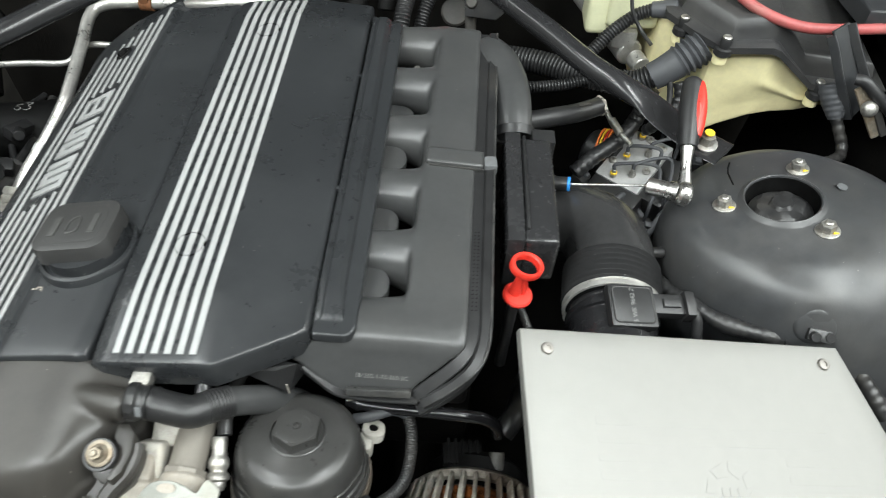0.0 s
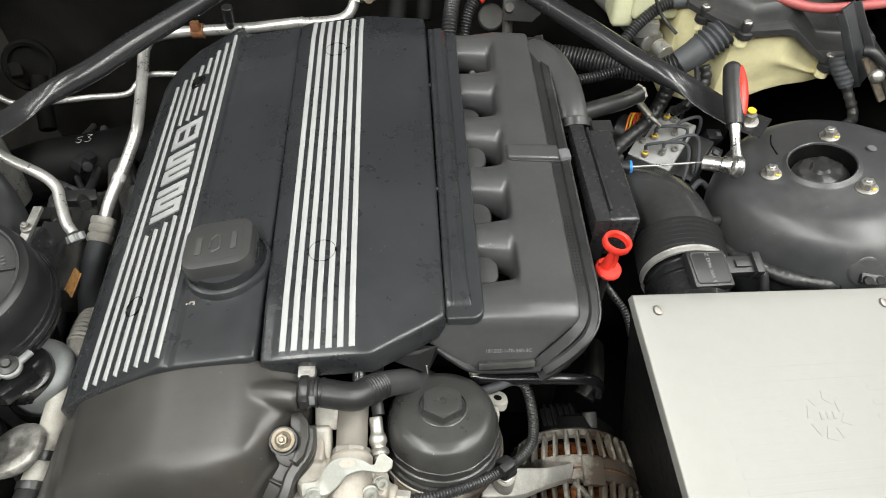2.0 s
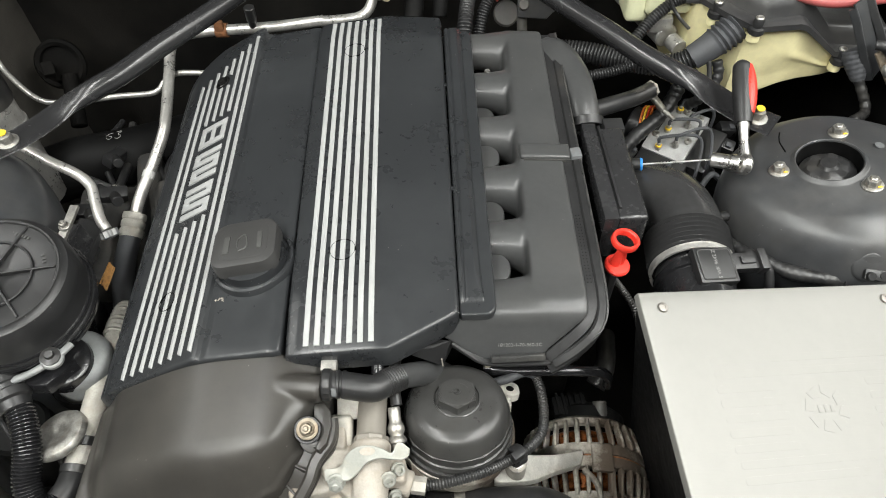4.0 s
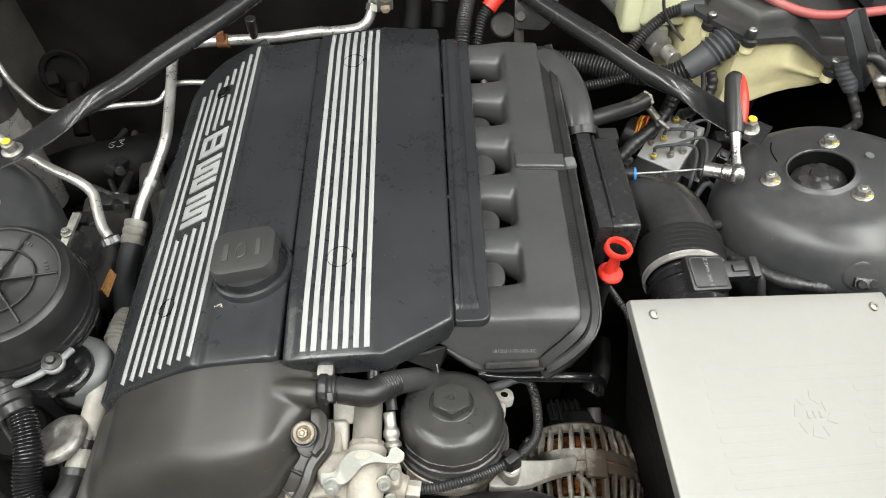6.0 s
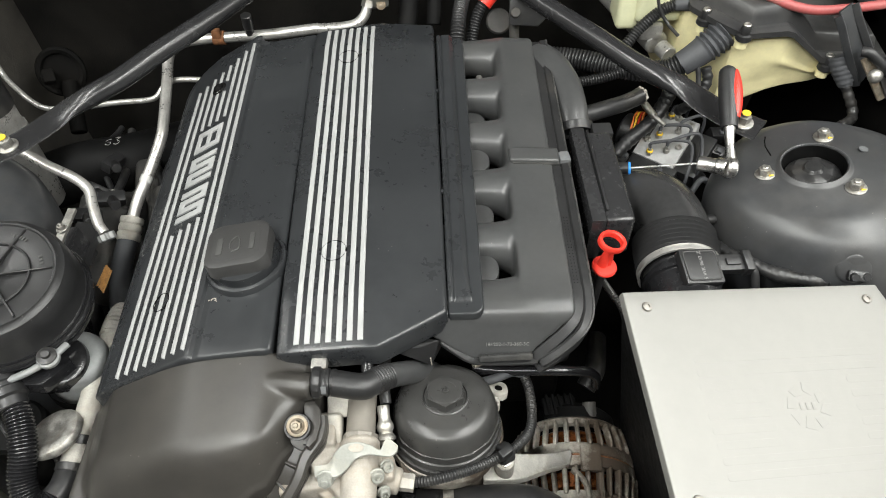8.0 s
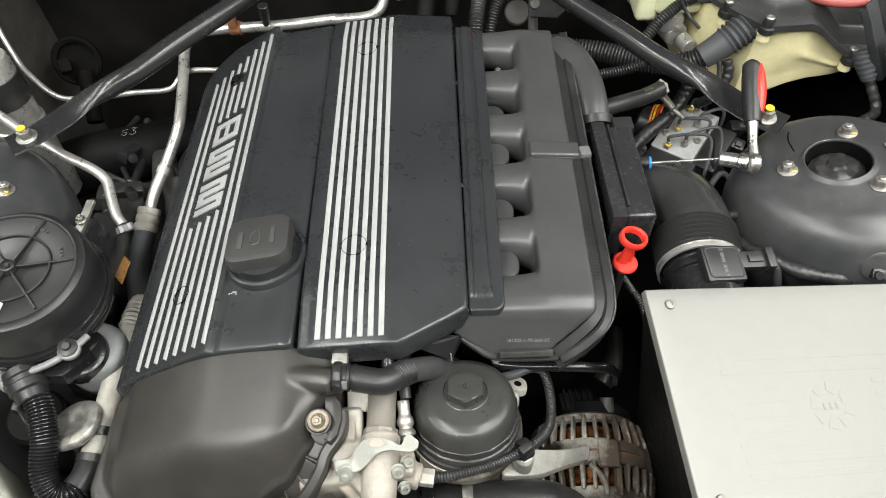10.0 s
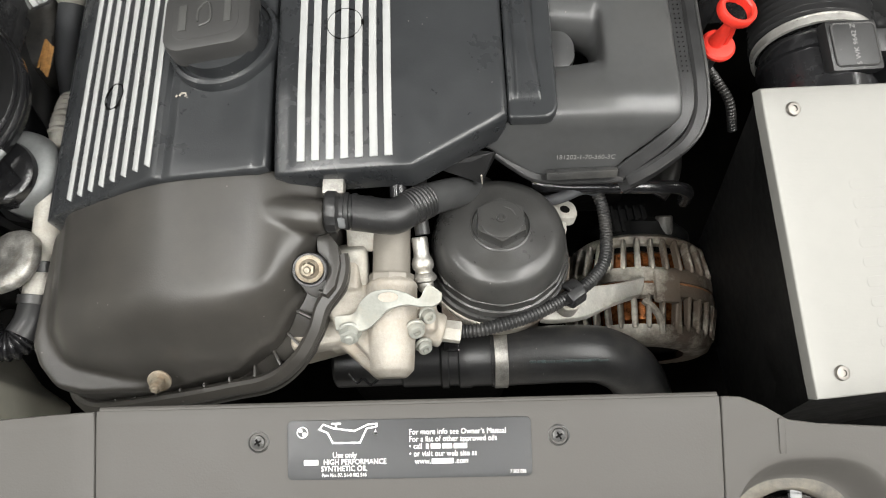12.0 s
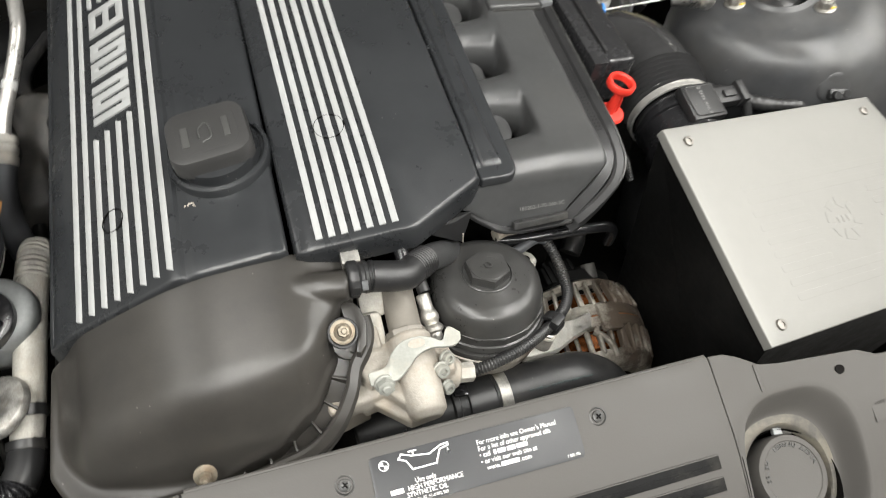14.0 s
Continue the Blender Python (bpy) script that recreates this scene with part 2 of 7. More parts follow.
def mesh_of(name, bm, material, base=Vector((0, 0, 0)), sharp=38):
    bmesh.ops.recalc_face_normals(bm, faces=bm.faces)
    if base.length > 0:
        bmesh.ops.translate(bm, verts=bm.verts, vec=-base)
    me = bpy.data.meshes.new(name)
    bm.to_mesh(me)
    bm.free()
    me.polygons.foreach_set("use_smooth", [True] * len(me.polygons))
    me.set_sharp_from_angle(angle=radians(sharp))
    me.materials.append(material)
    return me


def part(name, bm, material, parent, label="", sharp=38):
    """Links a shape, given in world metres, as one mesh under a thing or a part."""
    base = BASE[parent]
    ob = new(name, mesh_of(name, bm, material, base, sharp))
    ob.parent = parent
    BASE[ob] = base
    if label:
        ob["label"] = label
    return ob


def solid(name, bm, material, label, category, group="", kind="", sharp=38):
    """A thing of one mesh."""
    ob = new(name, mesh_of(name, bm, material, sharp=sharp))
    BASE[ob] = Vector((0, 0, 0))
    return tagged(ob, label, category, group, kind)


def fused(ob, voxel=0.003, rounds=6):
    """Melts overlapping forms into one casting with filleted joins."""
    re = ob.modifiers.new("fuse", "REMESH")
    re.mode, re.voxel_size, re.use_smooth_shade = "VOXEL", voxel, True
    sm = ob.modifiers.new("fillet", "SMOOTH")
    sm.factor, sm.iterations = 0.5, rounds
    return ob


def join(*many):
    out = bmesh.new()
    for b in many:
        me = bpy.data.meshes.new("tmp")
        b.to_mesh(me)
        b.free()
        out.from_mesh(me)
        bpy.data.meshes.remove(me)
    return out


def basis(origin, ahead, up=(0, 0, 1)):
    """A frame whose z runs along ahead and whose y leans to up."""
    z = Vector(ahead).normalized()
    x = Vector(up).cross(z)
    if x.length < 1e-4:
        x = Vector((1, 0, 0)).cross(z)
        if x.length < 1e-4:
            x = Vector((0, 1, 0)).cross(z)
    x.normalize()
    y = z.cross(x)
    m = Matrix((x, y, z)).transposed().to_4x4()
    m.translation = Vector(origin)
    return m


def moved(bm, m):
    bmesh.ops.transform(bm, matrix=m, verts=bm.verts)
    return bm


def rbox(sx, sy, sz, m=Matrix(), r=0.003, seg=2, taper=1.0):
    """A box about its centre with rounded edges; taper narrows its top."""
    bm = bmesh.new()
    bmesh.ops.create_cube(bm, size=1)
    for v in bm.verts:
        k = taper if v.co.z > 0 else 1
        v.co = Vector((v.co.x * sx * k, v.co.y * sy * k, v.co.z * sz))
    if r:
        bmesh.ops.bevel(bm, geom=bm.edges, offset=min(r, sx * 0.45, sy * 0.45, sz * 0.45), segments=seg, profile=0.6, affect="EDGES")
    return moved(bm, m)


def box(x0, x1, y0, y1, z0, z1, r=0.003, seg=2):
    return rbox(x1 - x0, y1 - y0, z1 - z0, Matrix.Translation(((x0 + x1) / 2, (y0 + y1) / 2, (z0 + z1) / 2)), r, seg)


def lathe(profile, m=Matrix(), n=32, wave=None):
    """Turns (radius, height) pairs about the frame's z. wave(angle, k) may scale the radius at row k."""
    bm = bmesh.new()
    rows = []
    for k, (r, h) in enumerate(profile):
        if r < 1e-6:
            rows.append([bm.verts.new(m @ Vector((0, 0, h)))])
            continue
        row = []
        for i in range(n):
            a = 2 * math.pi * i / n
            s = r * (wave(a, k) if wave else 1)
            row.append(bm.verts.new(m @ Vector((s * math.cos(a), s * math.sin(a), h))))
        rows.append(row)
    for a, b in zip(rows, rows[1:]):
        for i in range(n):
            j = (i + 1) % n
            if len(a) == 1 and len(b) == 1:
                continue
            if len(a) == 1:
                bm.faces.new((a[0], b[i], b[j]))
            elif len(b) == 1:
                bm.faces.new((a[i], a[j], b[0]))
            else:
                bm.faces.new((a[i], a[j], b[j], b[i]))
    return bm


def rod(a, b, r0, r1=None, n=20, edge=0.12):
    """A round bar from a to b with softened ends."""
    a, b = Vector(a), Vector(b)
    r1 = r0 if r1 is None else r1
    h, e = (b - a).length, min(r0, r1) * edge
    return lathe([(0, 0), (r0 - e, 0), (r0, e), (r1, h - e), (r1 - e, h), (0, h)], basis(a, b - a), n)


def smooth_way(points, step):
    """A Catmull-Rom way through points, in even steps."""
    p = [Vector(q) for q in points]
    p = [p[0] * 2 - p[1]] + p + [p[-1] * 2 - p[-2]]
    dense = []
    for i in range(1, len(p) - 2):
        for k in range(24):
            t = k / 24
            a, b, c, d = p[i - 1], p[i], p[i + 1], p[i + 2]
            dense.append(0.5 * ((2 * b) + (c - a) * t + (2 * a - 5 * b + 4 * c - d) * t * t + (3 * b - a - 3 * c + d) * t ** 3))
    dense.append(p[-2])
    far = [0.0]
    for a, b in zip(dense, dense[1:]):
        far.append(far[-1] + (b - a).length)
    n = max(2, int(round(far[-1] / step)))
    out, k = [], 0
    for i in range(n + 1):
        s = far[-1] * i / n
        while k < len(far) - 2 and far[k + 1] < s:
            k += 1
        f = (s - far[k]) / max(1e-9, far[k + 1] - far[k])
        out.append(dense[k].lerp(dense[k + 1], min(1, max(0, f))))
    return out, far[-1]


def hose(points, r, step=0.006, n=16, radius=None, flat=1.0, cap=True):
    """A pipe along a smooth way. radius(s, length) gives the radius at the distance s along it; flat squashes its height."""
    way, length = smooth_way(points, step)
    bm = bmesh.new()
    up = Vector((0, 0, 1))
    rows, s = [], 0.0
    side = None
    for i, c in enumerate(way):
        ahead = (way[min(i + 1, len(way) - 1)] - way[max(i - 1, 0)]).normalized()
        if side is None:
            side = up.cross(ahead)
            if side.length < 1e-3:
                side = Vector((1, 0, 0)).cross(ahead)
        side = (side - ahead * side.dot(ahead)).normalized()
        top = ahead.cross(side)
        if i:
            s += (c - way[i - 1]).length
        q = radius(s, length) if radius else r
        rows.append([bm.verts.new(c + side * (q * math.cos(2 * math.pi * k / n)) + top * (q * (flat(s, length) if callable(flat) else flat) * math.sin(2 * math.pi * k / n))) for k in range(n)])
    for a, b in zip(rows, rows[1:]):
        for k in range(n):
            bm.faces.new((a[k], a[(k + 1) % n], b[(k + 1) % n], b[k]))
    if cap:
        bm.faces.new(rows[0])
        bm.faces.new(rows[-1])
    return bm


def band(points, w, h, step=0.006, tilt=0.0):
    """A flat bar with eased edges along a smooth way: w across, h thick, leaning by tilt degrees."""
    way, length = smooth_way(points, step)
    bm, rows, side = bmesh.new(), [], None
    e = min(w, h) * 0.22
    outline = [(w / 2, -h / 2 + e), (w / 2, h / 2 - e), (w / 2 - e, h / 2), (-w / 2 + e, h / 2), (-w / 2, h / 2 - e), (-w / 2, -h / 2 + e), (-w / 2 + e, -h / 2), (w / 2 - e, -h / 2)]
    for i, c in enumerate(way):
        ahead = (way[min(i + 1, len(way) - 1)] - way[max(i - 1, 0)]).normalized()
        side = Vector((0, 0, 1)).cross(ahead) if side is None else side
        side = (side - ahead * side.dot(ahead)).normalized()
        top = ahead.cross(side)
        ca, sa = math.cos(radians(tilt)), math.sin(radians(tilt))
        rows.append([bm.verts.new(c + side * (x * ca - y * sa) + top * (x * sa + y * ca)) for x, y in outline])
    for a, b in zip(rows, rows[1:]):
        for k in range(8):
            bm.faces.new((a[k], a[(k + 1) % 8], b[(k + 1) % 8], b[k]))
    bm.faces.new(rows[0])
    bm.faces.new(rows[-1])
    return bm


def ribbed(points, r, pitch=0.005, depth=0.0016, n=16):
    """A corrugated conduit."""
    return hose(points, r, pitch / 5, n, lambda s, l: r - depth * (0.5 + 0.5 * math.cos(2 * math.pi * s / pitch)) ** 2)


def sheet(f, nu, nv, r=0.004, skirt=0.03, down=Vector((0, 0, -1))):
    """A moulded cover: the surface f(u, v) with a rolled rim and a skirt going down from it."""
    bm = bmesh.new()
    g = [[bm.verts.new(f(i / nu, j / nv)) for j in range(nv + 1)] for i in range(nu + 1)]
    for i in range(nu):
        for j in range(nv):
            bm.faces.new((g[i][j], g[i + 1][j], g[i + 1][j + 1], g[i][j + 1]))
    ring = [g[i][0] for i in range(nu)] + [g[nu][j] for j in range(nv)] + [g[i][nv] for i in range(nu, 0, -1)] + [g[0][j] for j in range(nv, 0, -1)]
    pts = [v.co.copy() for v in ring]
    n = len(pts)
    mid = sum(pts, Vector()) / n
    outs = []
    for k in range(n):
        t = (pts[(k + 1) % n] - pts[k - 1])
        o = t.cross(down)
        if o.length < 1e-9:
            o = pts[k] - mid
        o.normalize()
        outs.append(o)
    if sum((pts[k] - mid).dot(outs[k]) for k in range(n)) < 0:
        outs = [-o for o in outs]
    last = ring
    for away, drop in ((0.38, 0.08), (0.75, 0.35), (1.0, 1.0), (1.0, skirt / r)):
        row = [bm.verts.new(pts[k] + outs[k] * (r * away) + down * (r * drop)) for k in range(n)]
        for k in range(n):
            j = (k + 1) % n
            bm.faces.new((last[k], last[j], row[j], row[k]))
        last = row
    return bm


def bent_plate(upper, lower, thick, n=40, m=4, r=0.0006):
    """Sheet metal between two smooth edges."""
    length = sum((Vector(b) - Vector(a)).length for a, b in zip(upper, upper[1:]))
    one, two = smooth_way(upper, length / 240)[0], smooth_way(lower, length / 240)[0]

    def f(u, v):
        return one[round(u * (len(one) - 1))].lerp(two[round(u * (len(two) - 1))], v)
    return sheet(f, n, m, r, thick)


def strip(f, x0, x1, y0, y1, n=24, proud=0.0012, skew=0.0):
    """A thin raised stripe on the surface z = f(x, y); skew slants its ends."""
    bm = bmesh.new()
    rows = []
    for j in range(n + 1):
        v = j / n
        a, b = y0 + (y1 - y0) * v, y0 + skew + (y1 - y0) * v
        e = 0.0005
        rows.append([bm.verts.new((x, y, f(x, y) + h)) for x, y, h in ((x0, a, -0.002), (x0, a, proud - 0.0003), (x0 + e, a, proud), (x1 - e, b, proud), (x1, b, proud - 0.0003), (x1, b, -0.002))])
    for a, b in zip(rows, rows[1:]):
        for k in range(5):
            bm.faces.new((a[k], a[k + 1], b[k + 1], b[k]))
    bm.faces.new(rows[0])
    bm.faces.new(rows[-1])
    return bm


def plate(outline, thick, m=Matrix(), r=0.001):
    """A flat piece with the outline given in the frame's x and y, from z = 0 up to thick."""
    bm = bmesh.new()
    low = [bm.verts.new((x, y, 0)) for x, y in outline]
    face = bm.faces.new(low)
    made = bmesh.ops.extrude_face_region(bm, geom=[face])
    bmesh.ops.translate(bm, verts=[v for v in made["geom"] if isinstance(v, bmesh.types.BMVert)], vec=(0, 0, thick))
    if r:
        rim = [e for e in bm.edges if all(v.co.z > thick * 0.5 for v in e.verts)]
        bmesh.ops.bevel(bm, geom=rim, offset=min(r, thick * 0.45), segments=2, profile=0.6, affect="EDGES")
    return moved(bm, m)


def rounded(w, h, r, n=5):
    """The outline of a rounded rectangle about its centre."""
    out = []
    for cx, cy, a0 in ((w / 2 - r, h / 2 - r, 0), (-w / 2 + r, h / 2 - r, 90), (-w / 2 + r, -h / 2 + r, 180), (w / 2 - r, -h / 2 + r, 270)):
        for k in range(n + 1):
            a = radians(a0 + 90 * k / n)
            out.append((cx + r * math.cos(a), cy + r * math.sin(a)))
    return out


def ring(r_in, r_out, h, m=Matrix(), n=32):
    e = min(h, r_out - r_in) * 0.2
    return lathe([(r_in, 0), (r_out - e, 0), (r_out, e), (r_out, h - e), (r_out - e, h), (r_in + e, h), (r_in, h - e), (r_in, 0)], m, n)


def hexagon(flats, h, m=Matrix(), r=0.0008):
    q = flats / math.sqrt(3)
    return plate([(q * math.cos(radians(60 * k + 30)), q * math.sin(radians(60 * k + 30))) for k in range(6)], h, m, r)


def writing(text, size, m, depth=0.0003, align="CENTER"):
    """Letters of the built-in font, lying in the frame's x and y."""
    cu = bpy.data.curves.new("tmp", "FONT")
    cu.body, cu.size, cu.align_x, cu.align_y, cu.extrude, cu.resolution_u = text, size, align, "CENTER", depth, 3
    ob = new("tmp", cu)
    me = bpy.data.meshes.new_from_object(ob.evaluated_get(bpy.context.evaluated_depsgraph_get()))
    bm = bmesh.new()
    bm.from_mesh(me)
    bpy.data.objects.remove(ob)
    bpy.data.curves.remove(cu)
    bpy.data.meshes.remove(me)
    return moved(bm, m)


def bolt(parent, at, normal, head=0.010, height=0.007, washer=0.011, material=None, name="bolt", socket=False, label=""):
    """A flanged hexagon bolt (or a socket screw) seated at a point; one part of its thing."""
    m = basis(at, normal, (0, 1, 0.2))
    w = lathe([(0, 0), (washer, 0), (washer, 0.0016), (washer * 0.9, 0.0024), (0, 0.0024)], m, 20)
    if socket:
        h = lathe([(head * 0.55, 0.002), (head * 0.55, 0.002 + height * 0.8), (head * 0.48, 0.002 + height), (head * 0.27, 0.002 + height), (head * 0.25, 0.002 + height * 0.4), (0, 0.002 + height * 0.4)], m, 16)
    else:
        h = join(hexagon(head, height, m @ Matrix.Translation((0, 0, 0.002))), lathe([(head * 0.3, height), (head * 0.3, height + 0.004), (head * 0.22, height + 0.005), (0, height + 0.005)], m, 12))
    return part(name, join(w, h), material or STEEL, parent, label)


# ---------------------------------------------------------------- workshop and the shell of the engine bay
MID = -0.215  # the car's middle line
tagged(solid("floor", box(-3.2, 2.8, -3.6, 3.6, -0.1, 0.0, 0), CONCRETE, "grey workshop concrete floor", "floor"), kind="structure")
tagged(solid("ceiling", box(-3.2, 2.8, -3.6, 3.6, 2.75, 2.85, 0), PLASTER, "plain white workshop ceiling", "ceiling"), kind="structure")
for name, b in (("wall_west", (-3.3, -3.2, -3.6, 3.6, 0, 2.75)), ("wall_east", (2.8, 2.9, -3.6, 3.6, 0, 2.75)),
                ("wall_south", (-3.2, 2.8, -3.7, -3.6, 0, 2.75)), ("wall_north", (-3.2, 2.8, 3.6, 3.7, 0, 2.75))):
    tagged(solid(name, box(*b, 0), PLASTER, "plain white painted workshop wall", "wall"), kind="structure")


def bulkhead(u, v):
    x, z = -1.06 + 1.82 * u, 0.18 + 0.78 * v
    y = 1.30 + 0.05 * math.sin(3.1 * x) - 0.12 * max(0, v - 0.55) ** 1.5 + 0.02 * math.sin(9 * x + 5 * v)
    return Vector((x, y, z))


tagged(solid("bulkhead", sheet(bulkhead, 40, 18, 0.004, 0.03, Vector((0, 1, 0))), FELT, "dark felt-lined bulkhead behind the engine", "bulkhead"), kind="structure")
# undertray and east wing are near-black in place of the bay's shade
tagged(solid("bay_floor", box(-1.10, 0.76, -0.02, 1.42, 0.16, 0.20), DARK, "undertray below the engine, near-black for the bay's shade", "undertray"), kind="structure")


def wing(sign, wider=0.0):
    def f(u, v):
        y, z = 0.16 + 1.16 * u, 0.20 + 0.62 * v
        x = MID + sign * (0.80 + wider + 0.02 * math.sin(7 * y) * v - 0.06 * (1 - v))
        return Vector((x, y, z))
    return f


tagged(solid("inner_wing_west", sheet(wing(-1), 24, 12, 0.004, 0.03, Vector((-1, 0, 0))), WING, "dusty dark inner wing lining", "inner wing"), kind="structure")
tagged(solid("inner_wing_east", sheet(wing(1, 0.10), 24, 12, 0.004, 0.03, Vector((1, 0, 0))), DARK, "inner wing, near-black for the shaded corner", "inner wing"), kind="structure")
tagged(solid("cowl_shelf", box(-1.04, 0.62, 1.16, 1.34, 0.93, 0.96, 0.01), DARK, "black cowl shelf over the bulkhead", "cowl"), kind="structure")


def raised_bonnet(u, v):
    x, s = MID + 1.5 * (u - 0.5), 1.12 * v
    return Vector((x, 1.38 - s * math.cos(radians(72)) + 0.05 * math.sin(math.pi * v), 1.00 + s * math.sin(radians(72)) + 0.02 * math.cos(math.pi * (u - 0.5))))


tagged(solid("raised_bonnet", sheet(raised_bonnet, 16, 16, 0.01, 0.03, Vector((0, 0.95, 0.31))), BONNET, "raised bonnet with a dark lining", "bonnet"), kind="structure")

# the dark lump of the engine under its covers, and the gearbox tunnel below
# its near-black stands for the shade under the covers
block = thing("engine_block", "cast engine block below the covers, black for their shade", "engine", (-0.32, 0.62, 0.20))
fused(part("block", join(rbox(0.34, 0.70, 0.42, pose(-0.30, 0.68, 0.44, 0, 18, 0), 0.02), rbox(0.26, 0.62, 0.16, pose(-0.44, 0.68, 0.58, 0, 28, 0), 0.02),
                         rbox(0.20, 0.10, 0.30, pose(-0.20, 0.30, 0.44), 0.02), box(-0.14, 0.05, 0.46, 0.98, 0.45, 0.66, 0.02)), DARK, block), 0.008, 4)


def strut_tower(sign, label):
    """A domed suspension tower: hollow top, mount cap and three flanged nuts."""
    cx, cy = MID + sign * 0.620, 0.652
    t = thing("strut_tower", label, "strut tower", (cx, cy, 0.2), "strut towers")
    m = Matrix.Translation((cx, cy, 0.762)) @ pose(0, 0, 0, -3.5, -sign * 11.5, 0) @ Matrix.Translation((0, 0, -0.77))
    prof = [(0.0415, 0.735), (0.0415, 0.7732), (0.0421, 0.7752), (0.0436, 0.7760), (0.0455, 0.7748), (0.0478, 0.7720), (0.0505, 0.7704), (0.098, 0.769), (0.112, 0.764), (0.126, 0.752), (0.136, 0.734),
            (0.145, 0.70), (0.150, 0.66), (0.156, 0.60), (0.165, 0.50), (0.18, 0.20)]

    def bulge(a, k):
        # wider towards the wing and the front
        d = max(0.0, math.cos(a) * sign * 0.85 - math.sin(a) * 0.52)
        w = min(1, max(0, (k - 6) / 6))
        return 1 + 0.34 * d ** 1.5 * w * w * (3 - 2 * w)
    part("dome", lathe(prof, m, 72, bulge), BODY, t)
    # black lining, the shade of the hole put into its colour
    part("well", lathe([(0.0412, 0.7732), (0.0408, 0.765), (0.0405, 0.735), (0.0, 0.733)], m, 40), CASE, t, "black lining painted as shade in the tower's opening")
    part("mount_cap", lathe([(0.0, 0.770), (0.011, 0.770), (0.014, 0.766), (0.026, 0.764), (0.031, 0.758), (0.0365, 0.755), (0.038, 0.732)], m, 36, lambda a, k: 1 + (0.07 * math.cos(6 * a) if 1 < k < 4 else 0)), RUBBER, t, "black rubber mount in the tower's opening")
    for a in (180, 300, 60):
        q = radians(a if sign > 0 else 180 - a)
        at = m @ Vector((0.066 * math.cos(q), 0.066 * math.sin(q), 0.770))
        nut = bolt(t, at, m.to_3x3() @ Vector((0, 0, 1)), 0.015, 0.010, 0.0135, name="nut", label="zinc-plated flanged nut")
        part("paint_mark", rbox(0.006, 0.002, 0.003, Matrix.Translation(at + Vector((0.006, -0.007, 0.004))), 0.0006), YELLOW, nut, "yellow paint mark")
    return t, m


tower_e, tower_m = strut_tower(1, "dark grey domed strut tower with three flanged nuts")
tower_w, tower_wm = strut_tower(-1, "dark grey domed strut tower beside the round housing")
part("pressed_number", writing("2659L", 0.0150, basis((0.421, 0.5330, 0.7595), (-0.13, -0.51, 0.85), (0.12, 1, 0.4)), 0.0028), WORN, tower_e, "number pressed into the steel")
part("drain_hole", lathe([(0, 0), (0.006, 0), (0.006, 0.0012), (0, 0.0012)], Matrix.Translation((0.475, 0.668, 0.776)), 16), GREY_STEEL, tower_e)
part("seam", hose([(0.350, 0.672, 0.7665), (0.346, 0.690, 0.770), (0.350, 0.704, 0.7735)], 0.0010, 0.008, 8), DARK, tower_e)

# ---------------------------------------------------------------- engine covers
LEAN_Y = 0.045  # the engine's top rises towards the bulkhead


def along(y):
    return LEAN_Y * (y - 0.37)


def poly(x, table):
    """Straight pieces between (x, value) pairs."""
    if x <= table[0][0]:
        return table[0][1]
    for (a, p), (b, q) in zip(table, table[1:]):
        if x <= b:
            return p + (q - p) * (x - a) / (b - a)
    return table[-1][1]


# --- the middle cover with seven stripes
CENTRE = [(-0.310, 0.7755), (-0.300, 0.7800), (-0.291, 0.7815), (-0.211, 0.7885), (-0.200, 0.7885), (-0.120, 0.7800)]


def centre_z(x, y):
    x0 = x + 0.017 * (y - 0.37)
    z = poly(x0, CENTRE) + along(y)
    z -= max(0, 0.438 - y) * 0.10 + max(0, y - 0.925) * 0.16
    return z


def centre_top(u, v):
    x0 = -0.306 + 0.186 * u
    front = 0.366 if x0 < -0.196 else 0.366 + (x0 + 0.196) * 0.59
    rear = 0.989 - 0.012 * (1 - u)
    y = front + (rear - front) * v
    x = x0 - 0.017 * (y - 0.37)
    return Vector((x, y, centre_z(x, y)))


centre = thing("intake_cover", "satin black plastic engine cover with seven silver stripes", "engine cover", (-0.215, 0.66, 0.74))
part("shell", sheet(centre_top, 34, 60, 0.006, 0.034), COVER, centre)
for k in range(7):
    x0 = -0.2905 + 0.01222 * k
    def on(x, y):
        return centre_z(x - 0.017 * (y - 0.37), y)
    b = strip(on, x0, x0 + 0.0066, 0.3705, 0.9755, 40)
    for v in b.verts:
        v.co.x -= 0.017 * (v.co.y - 0.37)
    part("stripe", b, SILVER, centre)
for y in (0.497, 0.888):
    x = -0.2505 - 0.017 * (y - 0.37)
    m = basis((x, y, centre_z(x, y) - 0.0012), (-0.085, -LEAN_Y, 1), (0, 1, 0))
    plug = part("screw_plug", join(ring(0.0152, 0.0158, 0.0026, m, 40), rbox(0.0022, 0.005, 0.002, m @ Matrix.Translation((0.0158, 0, 0.002)), 0.0004)), DARK, centre, "round screw plug set into the stripes")
part("cover_edge_clip", rbox(0.004, 0.006, 0.004, Matrix.Translation((-0.117, 0.60, 0.786)), 0.001), COVER, centre)
part("cover_edge_clip", rbox(0.004, 0.006, 0.004, Matrix.Translation((-0.121, 0.81, 0.795)), 0.001), COVER, centre)

# --- the rail between that cover and the runners
rail = thing("injector_rail_cover", "narrow black plastic rail beside the intake runners", "rail cover", (-0.10, 0.68, 0.72))


